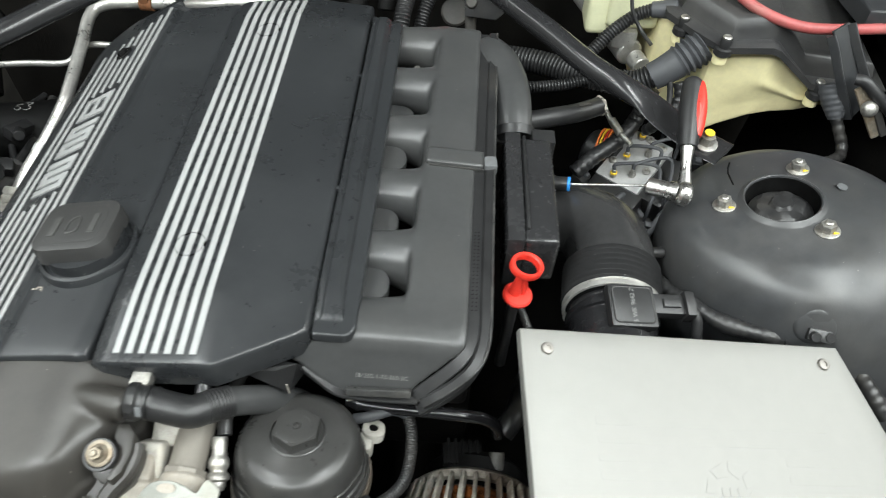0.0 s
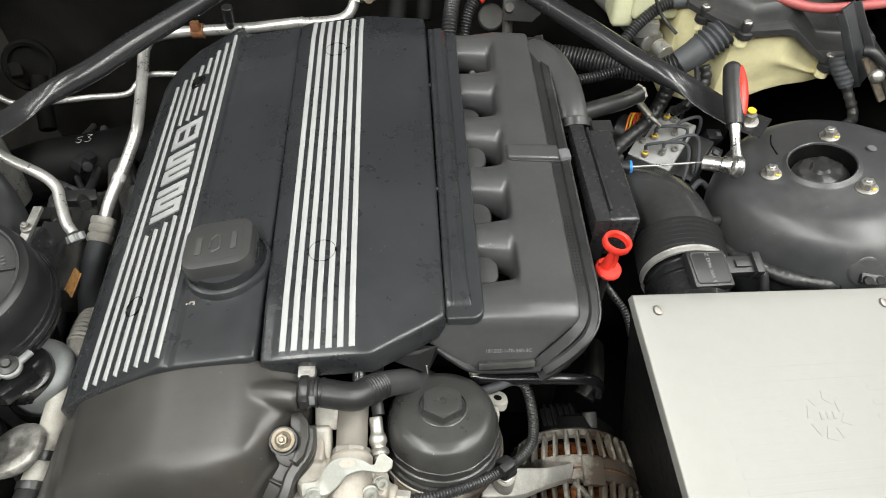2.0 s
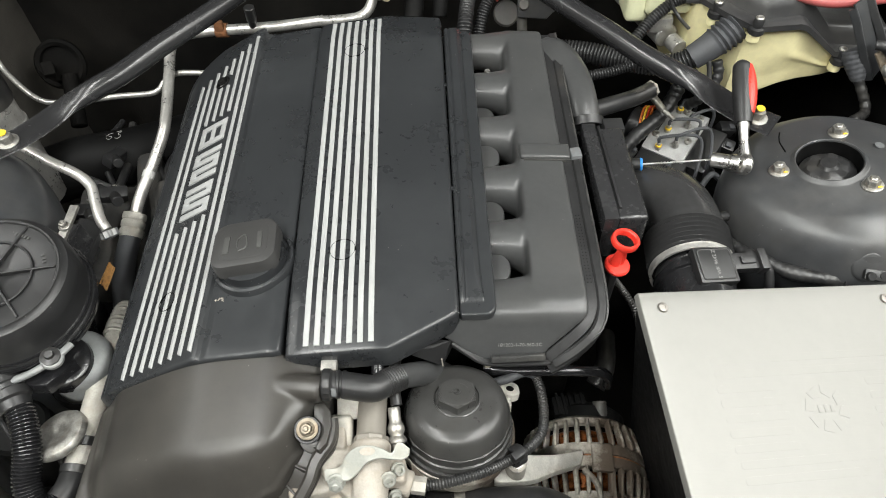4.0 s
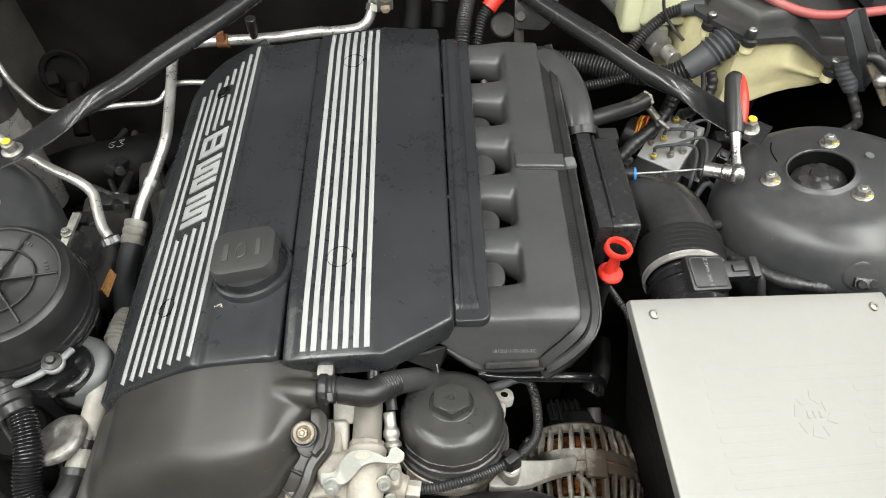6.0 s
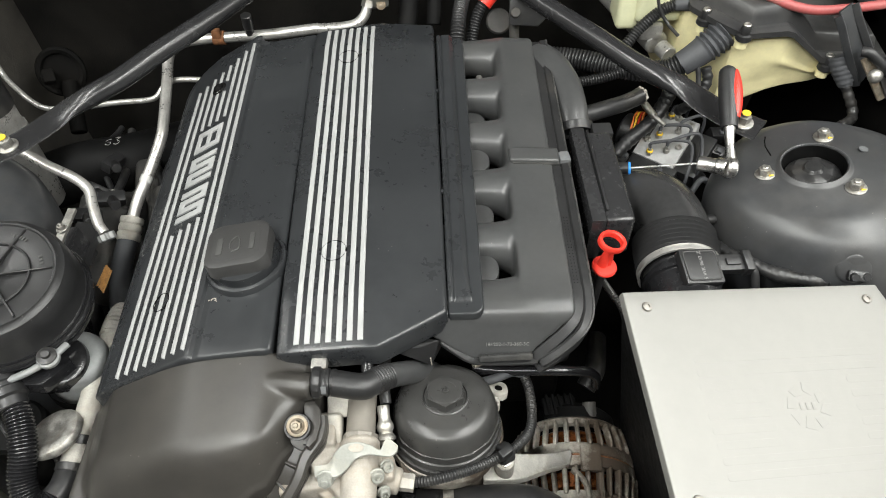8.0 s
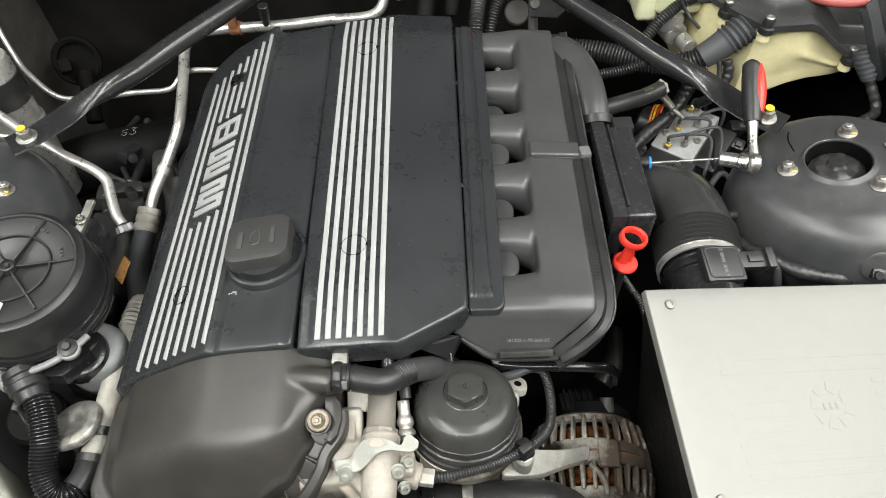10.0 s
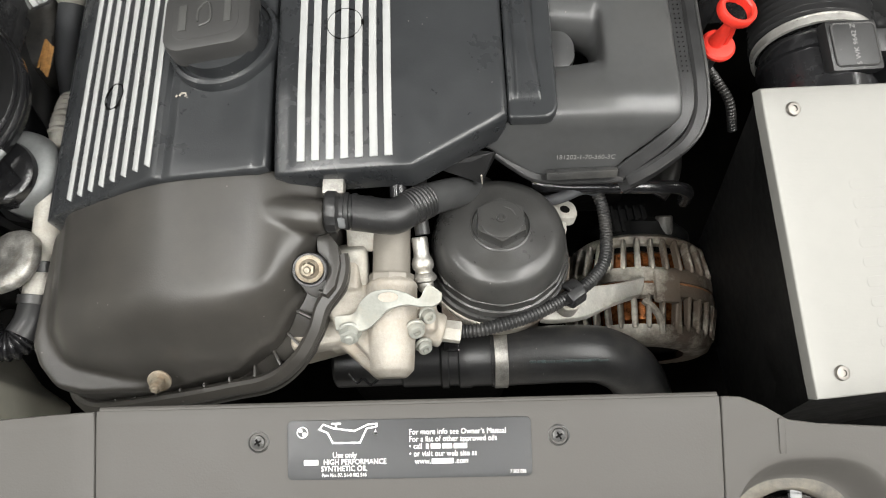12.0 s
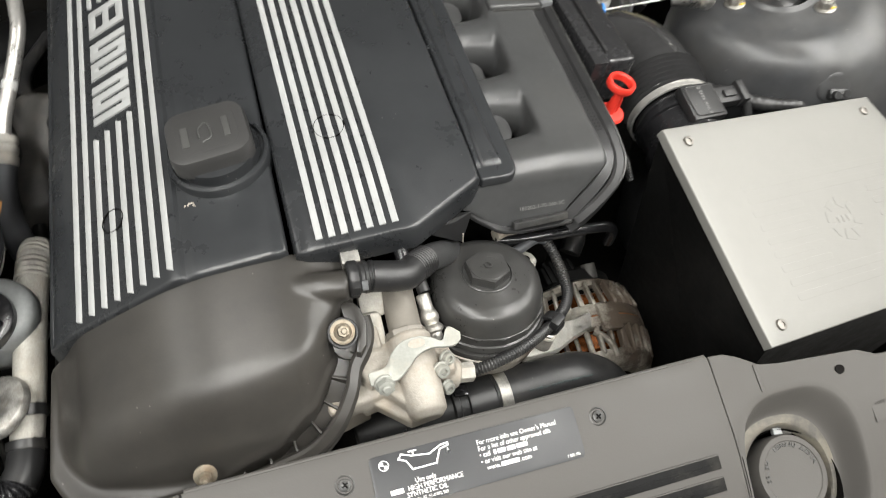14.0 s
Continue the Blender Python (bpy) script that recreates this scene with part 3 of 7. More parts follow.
def rail_top(u, v):
    y = 0.411 + 0.536 * v ** 1.8
    x = -0.111 + 0.037 * u - 0.012 * (y - 0.41)
    corner = 0.010 * (1 - math.sqrt(max(0, 1 - ((0.012 - min(0.012, y - 0.411)) / 0.012) ** 2)))
    if u > 0.5:
        x -= corner * (u - 0.5) * 2
    # a raised panel with a long sloping front and an outer flank
    ramp = max(0, min(1, (y - 0.4262) / 0.046))
    foot = max(0, min(1, (y - 0.4262) / 0.0025))
    flank = max(0, min(1, (0.71 - 0.05 * ramp - u) / (0.05 + 0.16 * ramp)))
    groove = max(0, 1 - abs(u - 0.10) / 0.07) * foot
    return Vector((x, y, 0.771 + along(y) + 0.0022 * foot * min(1, flank * 4) + 0.0056 * ramp * flank - 0.0022 * groove))


part("side_bead", hose([(-0.1098, 0.432, 0.7735), (-0.1130, 0.70, 0.7858), (-0.1158, 0.93, 0.7963)], 0.0011, 0.02, 8), COVER, rail)
part("rail", sheet(rail_top, 48, 90, 0.003, 0.011), COVER, rail)

# --- the valve-side cover with eight stripes
SIDE = [(-0.556, 0.668), (-0.548, 0.684), (-0.535, 0.6945), (-0.523, 0.7010), (-0.425, 0.7555), (-0.416, 0.7590), (-0.411, 0.7550), (-0.404, 0.7595), (-0.330, 0.7700), (-0.322, 0.7690)]


def side_z(x, y):
    ease = max(0, min(1, (-0.396 - x) / 0.028))
    z = poly(x, SIDE) + along(y) * (1 + 0.25 * ease * ease * (3 - 2 * ease))
    if x > -0.414:
        z -= 0.10 * max(0, y - 0.90)
    return z


def side_top(u, v):
    x1 = -0.322
    y = 0.372 + 0.612 * v
    corner = 0.0
    if y > 0.90:
        corner = 0.085 * (1 - math.sqrt(max(0, 1 - ((y - 0.90) / 0.088) ** 2)))
    x0 = -0.552 + corner
    x = x0 + (x1 - x0) * u
    return Vector((x, y, side_z(x, y)))


side = thing("valve_cover_trim", "satin black plastic cover with eight silver stripes and raised block lettering", "engine cover", (-0.43, 0.66, 0.68))
part("shell", sheet(side_top, 64, 60, 0.005, 0.05), COVER, side)
for k in range(8):
    x0 = -0.5235 + 0.0136 * k
    w = 0.0065
    front, rear = 0.379 + 0.0006 * k, 0.968 - 0.010 * (7 - k) ** 0.9
    runs = [(front, rear)] if k in (0, 1, 6, 7) else [(front, 0.588 + 0.004 * (k - 2)), (0.800 + 0.002 * (k - 2), rear)]
    if k == 4:
        runs = [runs[0], (runs[1][0], 0.876), (0.902, rear)]
    for y0, y1 in runs:
        part("stripe", strip(side_z, x0, x0 + w, y0, y1, 24, 0.0014, -0.004), SILVER, side)
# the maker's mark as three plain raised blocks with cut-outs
for k, (y0, y1) in enumerate(((0.744, 0.788), (0.674, 0.737), (0.606, 0.668))):
    xa, xb = -0.4945, -0.4495
    if k == 0:
        cells = [(xa, xb, y0, y0 + 0.010), (xa, xb, y1 - 0.010, y1), (xa, xa + 0.009, y0 + 0.010, y1 - 0.010), (xb - 0.009, xb, y0 + 0.010, y1 - 0.010), ((xa + xb) / 2 - 0.004, (xa + xb) / 2 + 0.004, y0 + 0.010, y1 - 0.010)]
    else:
        w = (y1 - y0) / 4
        cells = [(xa, xb, y0 + w * i, y0 + w * i + 0.0098) for i in range(4)] + [((xa, xa + 0.010) if (i + k) % 2 else (xb - 0.010, xb)) + (y0 + w * i + 0.0098, y0 + w * (i + 1)) for i in range(3)]
    part("raised_block", join(*[strip(side_z, *c, 4, 0.0022) for c in cells]), SILVER, side, "satin silver raised block")
for y, hole in ((0.470, False), (0.889, True)):
    x = -0.478
    m = basis((x, y, side_z(x, y) - 0.0010), (-0.49, -LEAN_Y, 0.87), (0, 1, 0))
    if hole:
        part("screw_head", join(lathe([(0.0135, -0.002), (0.0135, 0.0024), (0.0125, 0.0032), (0.0105, 0.0032), (0.0095, 0.001), (0, 0.001)], m, 28), hexagon(0.0135, 0.0075, m, 0.0012)), CASE, side, "black screw head in an open hole")
    else:
        part("screw_plug", ring(0.0128, 0.0134, 0.0028, m, 36), DARK, side, "round screw plug set into the stripes")

# --- the oil filler with its square cap
cap = thing("oil_filler_cap", "dark grey square oil filler cap with moulded marks", "filler cap", (-0.365, 0.497, 0.765))
mcap = pose(-0.365, 0.499, 0.772, -3, -7, 4)
part("collar", lathe([(0.052, -0.016), (0.052, 0.000), (0.0505, 0.003), (0.047, 0.004), (0.0455, 0.000), (0.042, 0.0), (0.041, 0.012), (0, 0.012)], mcap, 48), COVER, cap)
part("lid", join(plate(rounded(0.081, 0.076, 0.019, 8), 0.021, mcap @ Matrix.Translation((-0.003, 0.006, 0.009)), 0.007), plate(rounded(0.060, 0.054, 0.012), 0.0006, mcap @ Matrix.Translation((-0.003, 0.006, 0.0296)), 0.0005)), CAPGREY, cap)
for k, (w, y) in enumerate(((0.0065, 0.017), (0.0075, -0.024))):
    part("moulded_bar", rbox(w, 0.028, 0.0012, mcap @ Matrix.Translation((y, 0.005 - 0.002 * k, 0.0306)), 0.0005), FADED, cap)
part("moulded_can", hose([mcap @ Vector(q) for q in ((-0.010, -0.004, 0.0308), (-0.010, 0.010, 0.0308), (-0.002, 0.017, 0.0308), (0.001, 0.008, 0.0308), (0.001, -0.005, 0.0308), (-0.008, -0.009, 0.0308))], 0.0011, 0.003, 6), FADED, cap)
solid("seal_crumb", join(*[rbox(0.0016 + 0.002 * random.random(), 0.0016, 0.0008, pose(-0.4060 + 0.013 * random.random(), 0.444 + 0.006 * random.random(), 0.7638, 0, 0, 90 * random.random()), 0.0003) for _ in range(14)]), CAST, "dried cream crumbs beside the filler collar", "residue")

# --- the valve cover's bare front end, dropping to the timing case
FRONT = [(-0.570, 0.600), (-0.562, 0.652), (-0.552, 0.676), (-0.535, 0.690), (-0.523, 0.6965), (-0.425, 0.7505), (-0.416, 0.753), (-0.330, 0.763), (-0.300, 0.762), (-0.275, 0.752), (-0.255, 0.735)]
nose = thing("valve_cover", "dusty black plastic valve cover end with a ribbed rim", "valve cover", (-0.42, 0.29, 0.62))


def nose_front(x):
    return poly(x, [(-0.57, 0.268), (-0.555, 0.240), (-0.535, 0.219), (-0.51, 0.213), (-0.45, 0.213), (-0.36, 0.224), (-0.320, 0.246), (-0.295, 0.278), (-0.280, 0.31), (-0.268, 0.335)])


def nose_top(u, v):
    x = -0.565 + 0.297 * u
    y1, y0 = 0.369, nose_front(x)
    y = y1 + (y0 - y1) * v
    z = sum(poly(x + 0.007 * k, FRONT) for k in range(-5, 6)) / 11
    reach = (0.369 - y) / 0.164
    bend = max(0, min(1, (reach - 0.56) / 0.44))
    drop = 0.020 * reach + 0.072 * bend ** 1.7
    edge = max(0, v - 0.70) / 0.30
    drop += (0.030 if x > -0.33 else 0.022) * edge ** 2.2
    # hollow for the upper bolt, and a swelling beside it
    drop += 0.012 * math.exp(-((x + 0.283) ** 2 + (y - 0.290) ** 2) / 0.00028)
    drop += 0.014 * math.exp(-((x + 0.425) ** 2 + (y - 0.222) ** 2) / 0.00040)
    return Vector((x, y, max(z - drop, min(z, 0.64 + 0.02 * u) if x < -0.33 else 0.672)))


neck_form = hose([(-0.350, 0.350, 0.726), (-0.322, 0.342, 0.739), (-0.295, 0.335, 0.748), (-0.268, 0.331, 0.7495)], 0.0155, 0.006, 24, lambda s, l: 0.0150 + 0.012 * max(0, 0.7 - s / l) ** 1.4)
nose_form = sheet(nose_top, 56, 44, 0.004, 0.10)
bmesh.ops.holes_fill(nose_form, edges=[e for e in nose_form.edges if e.is_boundary], sides=0)
fused(part("shell", join(nose_form, neck_form), CAST_COVER, nose), 0.0026, 6)
RIM_WAY = [(-0.2605, 0.308, 0.722), (-0.2595, 0.297, 0.719), (-0.263, 0.284, 0.715), (-0.2765, 0.268, 0.706), (-0.2846, 0.2496, 0.694), (-0.303, 0.2285, 0.675), (-0.329, 0.2145, 0.660),
           (-0.3663, 0.2098, 0.648), (-0.4085, 0.2055, 0.636), (-0.474, 0.203, 0.612), (-0.52, 0.206, 0.590), (-0.55, 0.222, 0.575), (-0.568, 0.255, 0.565)]


def inset(d, dz, points):
    """The same way, moved d towards the middle of the cover and dz up."""
    out = []
    for i, p in enumerate(points):
        t = Vector(points[min(i + 1, len(points) - 1)]) - Vector(points[max(i - 1, 0)])
        n = Vector((t.y, -t.x, 0)).normalized()
        if n.dot(Vector((-0.42, 0.33, 0)) - Vector((p[0], p[1], 0))) < 0:
            n = -n
        out.append(Vector(p) + n * d + Vector((0, 0, dz)))
    return out


part("rim", band(RIM_WAY, 0.0135, 0.013, 0.005), CAST_COVER, nose)
part("rim_skirt", band(inset(0.0, -0.014, RIM_WAY), 0.0105, 0.020, 0.005), CAST_COVER, nose)
part("ledge", band(inset(0.013, -0.004, RIM_WAY), 0.020, 0.004, 0.005), CAST_COVER, nose)
rim_end = plate([(-0.280, 0.3215), (-0.2685, 0.3224), (-0.2615, 0.3137), (-0.2590, 0.2975), (-0.2633, 0.2782), (-0.2704, 0.2707), (-0.2745, 0.2725), (-0.2705, 0.2864), (-0.2715, 0.3000), (-0.279, 0.308)], 0.020, Matrix.Translation((0, 0, 0.7130)), 0.0025)
for v in rim_end.verts:
    v.co.z += 0.18 * (v.co.y - 0.312)
part("rim_end", rim_end, CAST_COVER, nose)
part("bolt_seat", plate([(0.0185 * math.cos(radians(a)), 0.0165 * math.sin(radians(a))) for a in range(0, 360, 20)], 0.016, basis((-0.2785, 0.294, 0.705), (0.12, -0.45, 0.88), (0, 1, 0.4)), 0.004), CAST_COVER, nose)
way, _ = smooth_way(inset(0.0125, 0.0015, RIM_WAY)[2:], 0.026)
for a, b in zip(way, way[1:]):
    out = (b - a).normalized().cross(Vector((0, 0, 1)))
    part("rib", rbox(0.0024, 0.016, 0.009, basis((a + b) / 2, (0, 0, 1), out), 0.0008), CAST_COVER, nose)
up_bolt = bolt(nose, (-0.2835, 0.2905, 0.7365), (0.05, -0.42, 0.88), 0.0100, 0.010, 0.0118, BOLT, name="bolt", label="rusty flanged bolt")
part("flange_cone", lathe([(0.0085, 0.0024), (0.0080, 0.0040), (0.0060, 0.0062)], basis((-0.2835, 0.2905, 0.7365), (0.05, -0.42, 0.88)), 24), BOLT, up_bolt)
part("grommet", ring(0.0118, 0.0146, 0.006, basis((-0.2835, 0.2915, 0.7320), (0.05, -0.42, 0.88)), 30), RUBBER, up_bolt)
bolt(nose, (-0.4270, 0.2140, 0.6680), (0.05, -0.70, 0.70), 0.0100, 0.011, 0.0105, BOLT, name="bolt", label="rusty flanged bolt")

# --- the breather elbow crossing below the middle cover
breather = thing("breather_elbow", "black plastic breather elbow with a snap collar", "hose", (-0.20, 0.33, 0.73))
part("collar", lathe([(0.013, 0), (0.0165, 0.001), (0.0180, 0.003), (0.0180, 0.010), (0.0162, 0.0115), (0.0150, 0.013), (0.0150, 0.016), (0.0160, 0.017), (0.0160, 0.020), (0.0142, 0.021), (0.0142, 0.023), (0.0152, 0.0235), (0.0152, 0.027), (0.0128, 0.029)], basis((-0.270, 0.336, 0.7515), (1, 0.0, -0.07)), 40, lambda a, k: 1 + (0.03 * math.cos(26 * a) if 1 < k < 4 else 0)), BLACK, breather)
part("clip_window", rbox(0.006, 0.003, 0.010, pose(-0.2545, 0.3225, 0.757, -25, 0, 0), 0.001), GREY_STEEL, breather, "bright clip in the collar")
part("elbow", hose([(-0.246, 0.3345, 0.7510), (-0.2339, 0.3335, 0.7485), (-0.2200, 0.3322, 0.7460), (-0.2110, 0.3335, 0.7435), (-0.2040, 0.3388, 0.7408), (-0.1975, 0.3440, 0.7375), (-0.190, 0.3500, 0.733)], 0.0152, 0.0025, 30), BLACK, breather)
part("bellows", ribbed([(-0.2030, 0.3395, 0.7405), (-0.1950, 0.3460, 0.7368), (-0.1855, 0.3538, 0.7310)], 0.0158, 0.0032, 0.0016, 28), BLACK, breather)
part("tail", hose([(-0.187, 0.353, 0.731), (-0.174, 0.363, 0.719), (-0.155, 0.378, 0.697), (-0.138, 0.394, 0.668), (-0.128, 0.402, 0.64)], 0.0145, 0.005, 24), MANIFOLD, breather)
clip = thing("fuel_rail_end", "dull square metal fitting under the cover edge", "fitting", (-0.262, 0.357, 0.755))
part("block", rbox(0.018, 0.026, 0.012, pose(-0.262, 0.360, 0.757), 0.002), STEEL, clip)
part("slot", rbox(0.012, 0.003, 0.004, pose(-0.262, 0.3475, 0.757), 0.001), DARK, clip)
part("stub", rod((-0.210, 0.372, 0.745), (-0.209, 0.345, 0.738), 0.008, 0.007, 16), GLOSSY, clip)

# ---------------------------------------------------------------- intake manifold
manifold = thing("intake_manifold", "dusty black plastic intake manifold with six curved runners", "intake manifold", (-0.03, 0.68, 0.60))
RUN_Y = (0.447, 0.540, 0.638, 0.739, 0.841, 0.941)


EDGE = 0.0368  # the outer edge of the plenum roof
PROFILE = [(0.436, 0.0), (0.430, 0.0003), (0.425, 0.0012), (0.420, 0.003), (0.415, 0.006), (0.4105, 0.0105), (0.407, 0.016), (0.4045, 0.022), (0.400, 0.031),
           (0.395, 0.041), (0.390, 0.0505), (0.386, 0.058), (0.384, 0.064), (0.3835, 0.078)]


def eased(q):
    q = max(0.0, min(1.0, q))
    return q * q * (3 - 2 * q)


def roof_z(x, y):
    return 0.7660 + along(y) - 0.07 * (max(x, -0.02) - 0.021)


def runner(y):
    """One curved runner, entering the plenum's side."""
    z = 0.736 + along(y)
    return hose([(-0.130, y, z - 0.002), (-0.085, y, z), (-0.058, y, z), (-0.036, y, z - 0.0025), (-0.010, y, z - 0.0085)], 0.0292, 0.004, 36, lambda q, l: 0.0292 + 0.0098 * eased((q - 0.066) / 0.055))


def block(x0, x1, outline):
    """A solid with the outline given in y and z, from x0 to x1, leaning with the engine's top."""
    bm = plate(outline, x1 - x0, Matrix(((0, 0, 1, x0), (1, 0, 0, 0), (0, 1, 0, 0), (0, 0, 0, 1))), 0)
    bmesh.ops.bisect_plane(bm, geom=bm.verts[:] + bm.edges[:] + bm.faces[:], plane_co=(-0.02, 0, 0), plane_no=(1, 0, 0))
    for v in bm.verts:
        v.co.z += roof_z(v.co.x, v.co.y)
    return bm


FRONT_FACE = [(y, -d) for y, d in PROFILE]
roof_block = block(-0.027, EDGE + 0.001, [(0.968, -0.075), (0.967, -0.020), (0.962, -0.008), (0.954, -0.002), (0.944, 0.0), (0.70, 0.0)] + FRONT_FACE)
bmesh.ops.bevel(roof_block, geom=[e for e in roof_block.edges if all(v.co.x < -0.0269 and 0.44 < v.co.y < 0.967 and v.co.z > 0.75 for v in e.verts)], offset=0.017, segments=6, profile=0.5, affect="EDGES")
toe = block(-0.160, -0.020, [(0.452, -0.075), (0.452, -0.003)] + FRONT_FACE)
bmesh.ops.bisect_plane(toe, geom=toe.verts[:] + toe.edges[:] + toe.faces[:], plane_co=(-0.118, 0, 0.726), plane_no=(-0.565, 0, -0.825), clear_outer=True)
bmesh.ops.bisect_plane(roof_block, geom=roof_block.verts[:] + roof_block.edges[:] + roof_block.faces[:], plane_co=(0.0376, 0, 0.757), plane_no=(0.647, 0, -0.763), clear_outer=True)
for b in (toe, roof_block):
    bmesh.ops.holes_fill(b, edges=[e for e in b.edges if e.is_boundary], sides=0)
fused(part("upper_shell", join(roof_block, toe, *[runner(y) for y in RUN_Y]), MANIFOLD, manifold, sharp=180), 0.0024, 26)
# near-black, so the pockets between runners carry their shade in its colour
part("lower_shell", rbox(0.110, 0.545, 0.060, pose(-0.012, 0.688, 0.682, math.degrees(LEAN_Y)), 0.012, 3), CASE, manifold)
for (a, b), low in zip(zip(RUN_Y, RUN_Y[1:]), (0.0, 0.008, 0.0, 0.016)):
    yc = (a + b) / 2
    part("injector_tray", plate(rounded(0.046, 0.044, 0.0185, 8), 0.014, pose(-0.0715, yc, 0.7340 + along(yc) - low, 3, 5, 0), 0.004), MANIFOLD, manifold)
# the strap across the seam of the two halves
part("bridge", rbox(0.070, 0.028, 0.012, pose(0.0125, 0.672, 0.7795, 3, 4, 0), 0.005, 3), MANIFOLD, manifold)
part("seam_lip", rbox(0.066, 0.0026, 0.005, pose(0.0150, 0.6565, 0.7788, 3, 4, 0), 0.001), WORN, manifold)
# the welded flange down the outer side and round the front corner, with the dark groove inside it
REAR = (0.945, 0.90, 0.84, 0.78, 0.72, 0.66, 0.60, 0.54, 0.49, 0.46)
part("groove", band([(EDGE + 0.0060, y, roof_z(EDGE, y) - 0.0060) for y in REAR] + [(0.0430, 0.437, 0.7600), (0.0410, 0.421, 0.7560), (0.0340, 0.4085, 0.7470), (0.018, 0.3985, 0.7335), (0.0, 0.3905, 0.7190), (-0.012, 0.3855, 0.7085)], 0.0135, 0.006), BLACK, manifold, "dark weld groove")
FLANGE = [(EDGE + 0.0185, y, roof_z(EDGE, y) - 0.0060) for y in REAR] + [(0.0555, 0.440, 0.7590), (0.0535, 0.418, 0.7530), (0.0450, 0.401, 0.7415), (0.026, 0.390, 0.7250), (0.006, 0.3830, 0.7115), (-0.002, 0.3815, 0.7060)]
part("flange", band(FLANGE, 0.0130, 0.012, 0.006, 4), BLACK, manifold, "worn weld flange")
part("flange_lip", band([(x + 0.0052, y - (0.003 if y < 0.42 else 0), z + 0.0055) for x, y, z in FLANGE], 0.0028, 0.003), WORN, manifold, "scuffed outer lip")
part("lower_flange", band([(x - 0.004, y + 0.003, z - 0.016) for x, y, z in FLANGE], 0.016, 0.014, 0.008), BLACK, manifold)
part("weld_dots", join(*[rbox(0.0012, 0.0012, 0.0008, pose(EDGE + 0.0060 + dx, y, roof_z(EDGE, y) - 0.0028), 0.0003) for y in [0.455 + 0.005 * k for k in range(22)] for dx in (-0.0020, 0.0020)]), DARK, manifold)
part("flange_boss", rbox(0.016, 0.020, 0.016, pose(EDGE + 0.0185, 0.668, roof_z(EDGE, 0.668) - 0.003, 0, 0, 5), 0.004), GREY_STEEL, manifold, "worn flange boss")
part("front_tab", rbox(0.064, 0.008, 0.0075, pose(-0.0465, 0.3825, 0.7180, 58, 0, 1.5), 0.0015), WORN, manifold)
part("base_flange", band([(-0.124, 0.399, 0.730), (-0.106, 0.391, 0.7185), (-0.084, 0.3825, 0.7105), (-0.040, 0.381, 0.7085), (-0.008, 0.382, 0.7075)], 0.008, 0.005), BLACK, manifold)
part("date_print", writing("181202-1-70-360-3C", 0.0062, pose(-0.0445, 0.3905, 0.7330, 62, 0, -1), 0.0002), GREY_INK, manifold, "printed part number")
wedge = bmesh.new()
for q in ((-0.183, 0.385, 0.735), (-0.146, 0.386, 0.739), (-0.126, 0.391, 0.746), (-0.136, 0.380, 0.709), (-0.165, 0.405, 0.733), (-0.122, 0.405, 0.716)):
    wedge.verts.new(q)
bmesh.ops.convex_hull(wedge, input=wedge.verts[:])
part("lug", wedge, BLACK, manifold, "sharp-edged black lug", 20)
part("lug_seam", rod((-0.1368, 0.3795, 0.7255), (-0.1358, 0.3788, 0.7105), 0.0009, 0.0007, 8), CAST, manifold, "pale crease on the lug")
for y, dx in ((0.888, -0.052),):
    part("stud_nut", join(lathe([(0, 0.018), (0.004, 0.0175), (0.006, 0.014), (0.006, 0.006), (0.0085, 0.005), (0.0085, 0.0), (0, 0)], pose(dx, y + 0.006, 0.742), 16)), STEEL, manifold, "dull metal cap nut between runners")

# --- the actuator housing clipped to the manifold's outer side
act = thing("intake_flap_housing", "flat black plastic flap housing with a nozzle", "actuator", (0.105, 0.64, 0.68))
mact = Matrix.Translation((0.104, 0.643, 0.742)) @ pose(0, 0, 0, 1.0, 1, 1.2)
part("back_plate", rbox(0.020, 0.186, 0.078, mact @ Matrix.Translation((-0.020, 0, -0.006)), 0.003), SATIN, act)
part("case", rbox(0.040, 0.176, 0.068, mact @ Matrix.Translation((0.009, -0.002, -0.004)), 0.006, 3), SATIN, act)
part("ridge", rbox(0.004, 0.160, 0.006, mact @ Matrix.Translation((-0.006, 0.006, 0.031)), 0.0015), BLACK, act)
part("block", rbox(0.030, 0.026, 0.030, mact @ Matrix.Translation((0.022, 0.104, 0.006)), 0.003), BLACK, act)
noz = part("nozzle", join(rod((0.120, 0.694, 0.733), (0.140, 0.688, 0.736), 0.0115, 0.0105), rod((0.138, 0.689, 0.7358), (0.156, 0.686, 0.738), 0.009, 0.009)), BLACK, act)
part("tip", rod((0.1545, 0.686, 0.738), (0.1585, 0.6855, 0.7385), 0.0094, 0.0094), BLUE, noz, "blue end ring")

# --- the black arm curling over the manifold's rear corner, and the stub hose with a torn end
arm = thing("crankcase_hose", "black plastic breather arm curling over the manifold", "duct", (0.10, 0.88, 0.70))
part("arm", hose([(0.036, 0.946, 0.768), (0.048, 0.929, 0.775), (0.066, 0.894, 0.779), (0.081, 0.848, 0.773), (0.087, 0.80, 0.760), (0.087, 0.766, 0.744)], 0.0255, 0.005, 30, lambda s, l: 0.0262 - 0.016 * max(0, 1 - s / 0.022) ** 2 - 0.003 * s / l, 0.60), MANIFOLD, arm)
part("band", ring(0.0235, 0.027, 0.014, basis((0.088, 0.772, 0.752), (0.02, -0.75, -0.45)), 36), BLACK, arm)
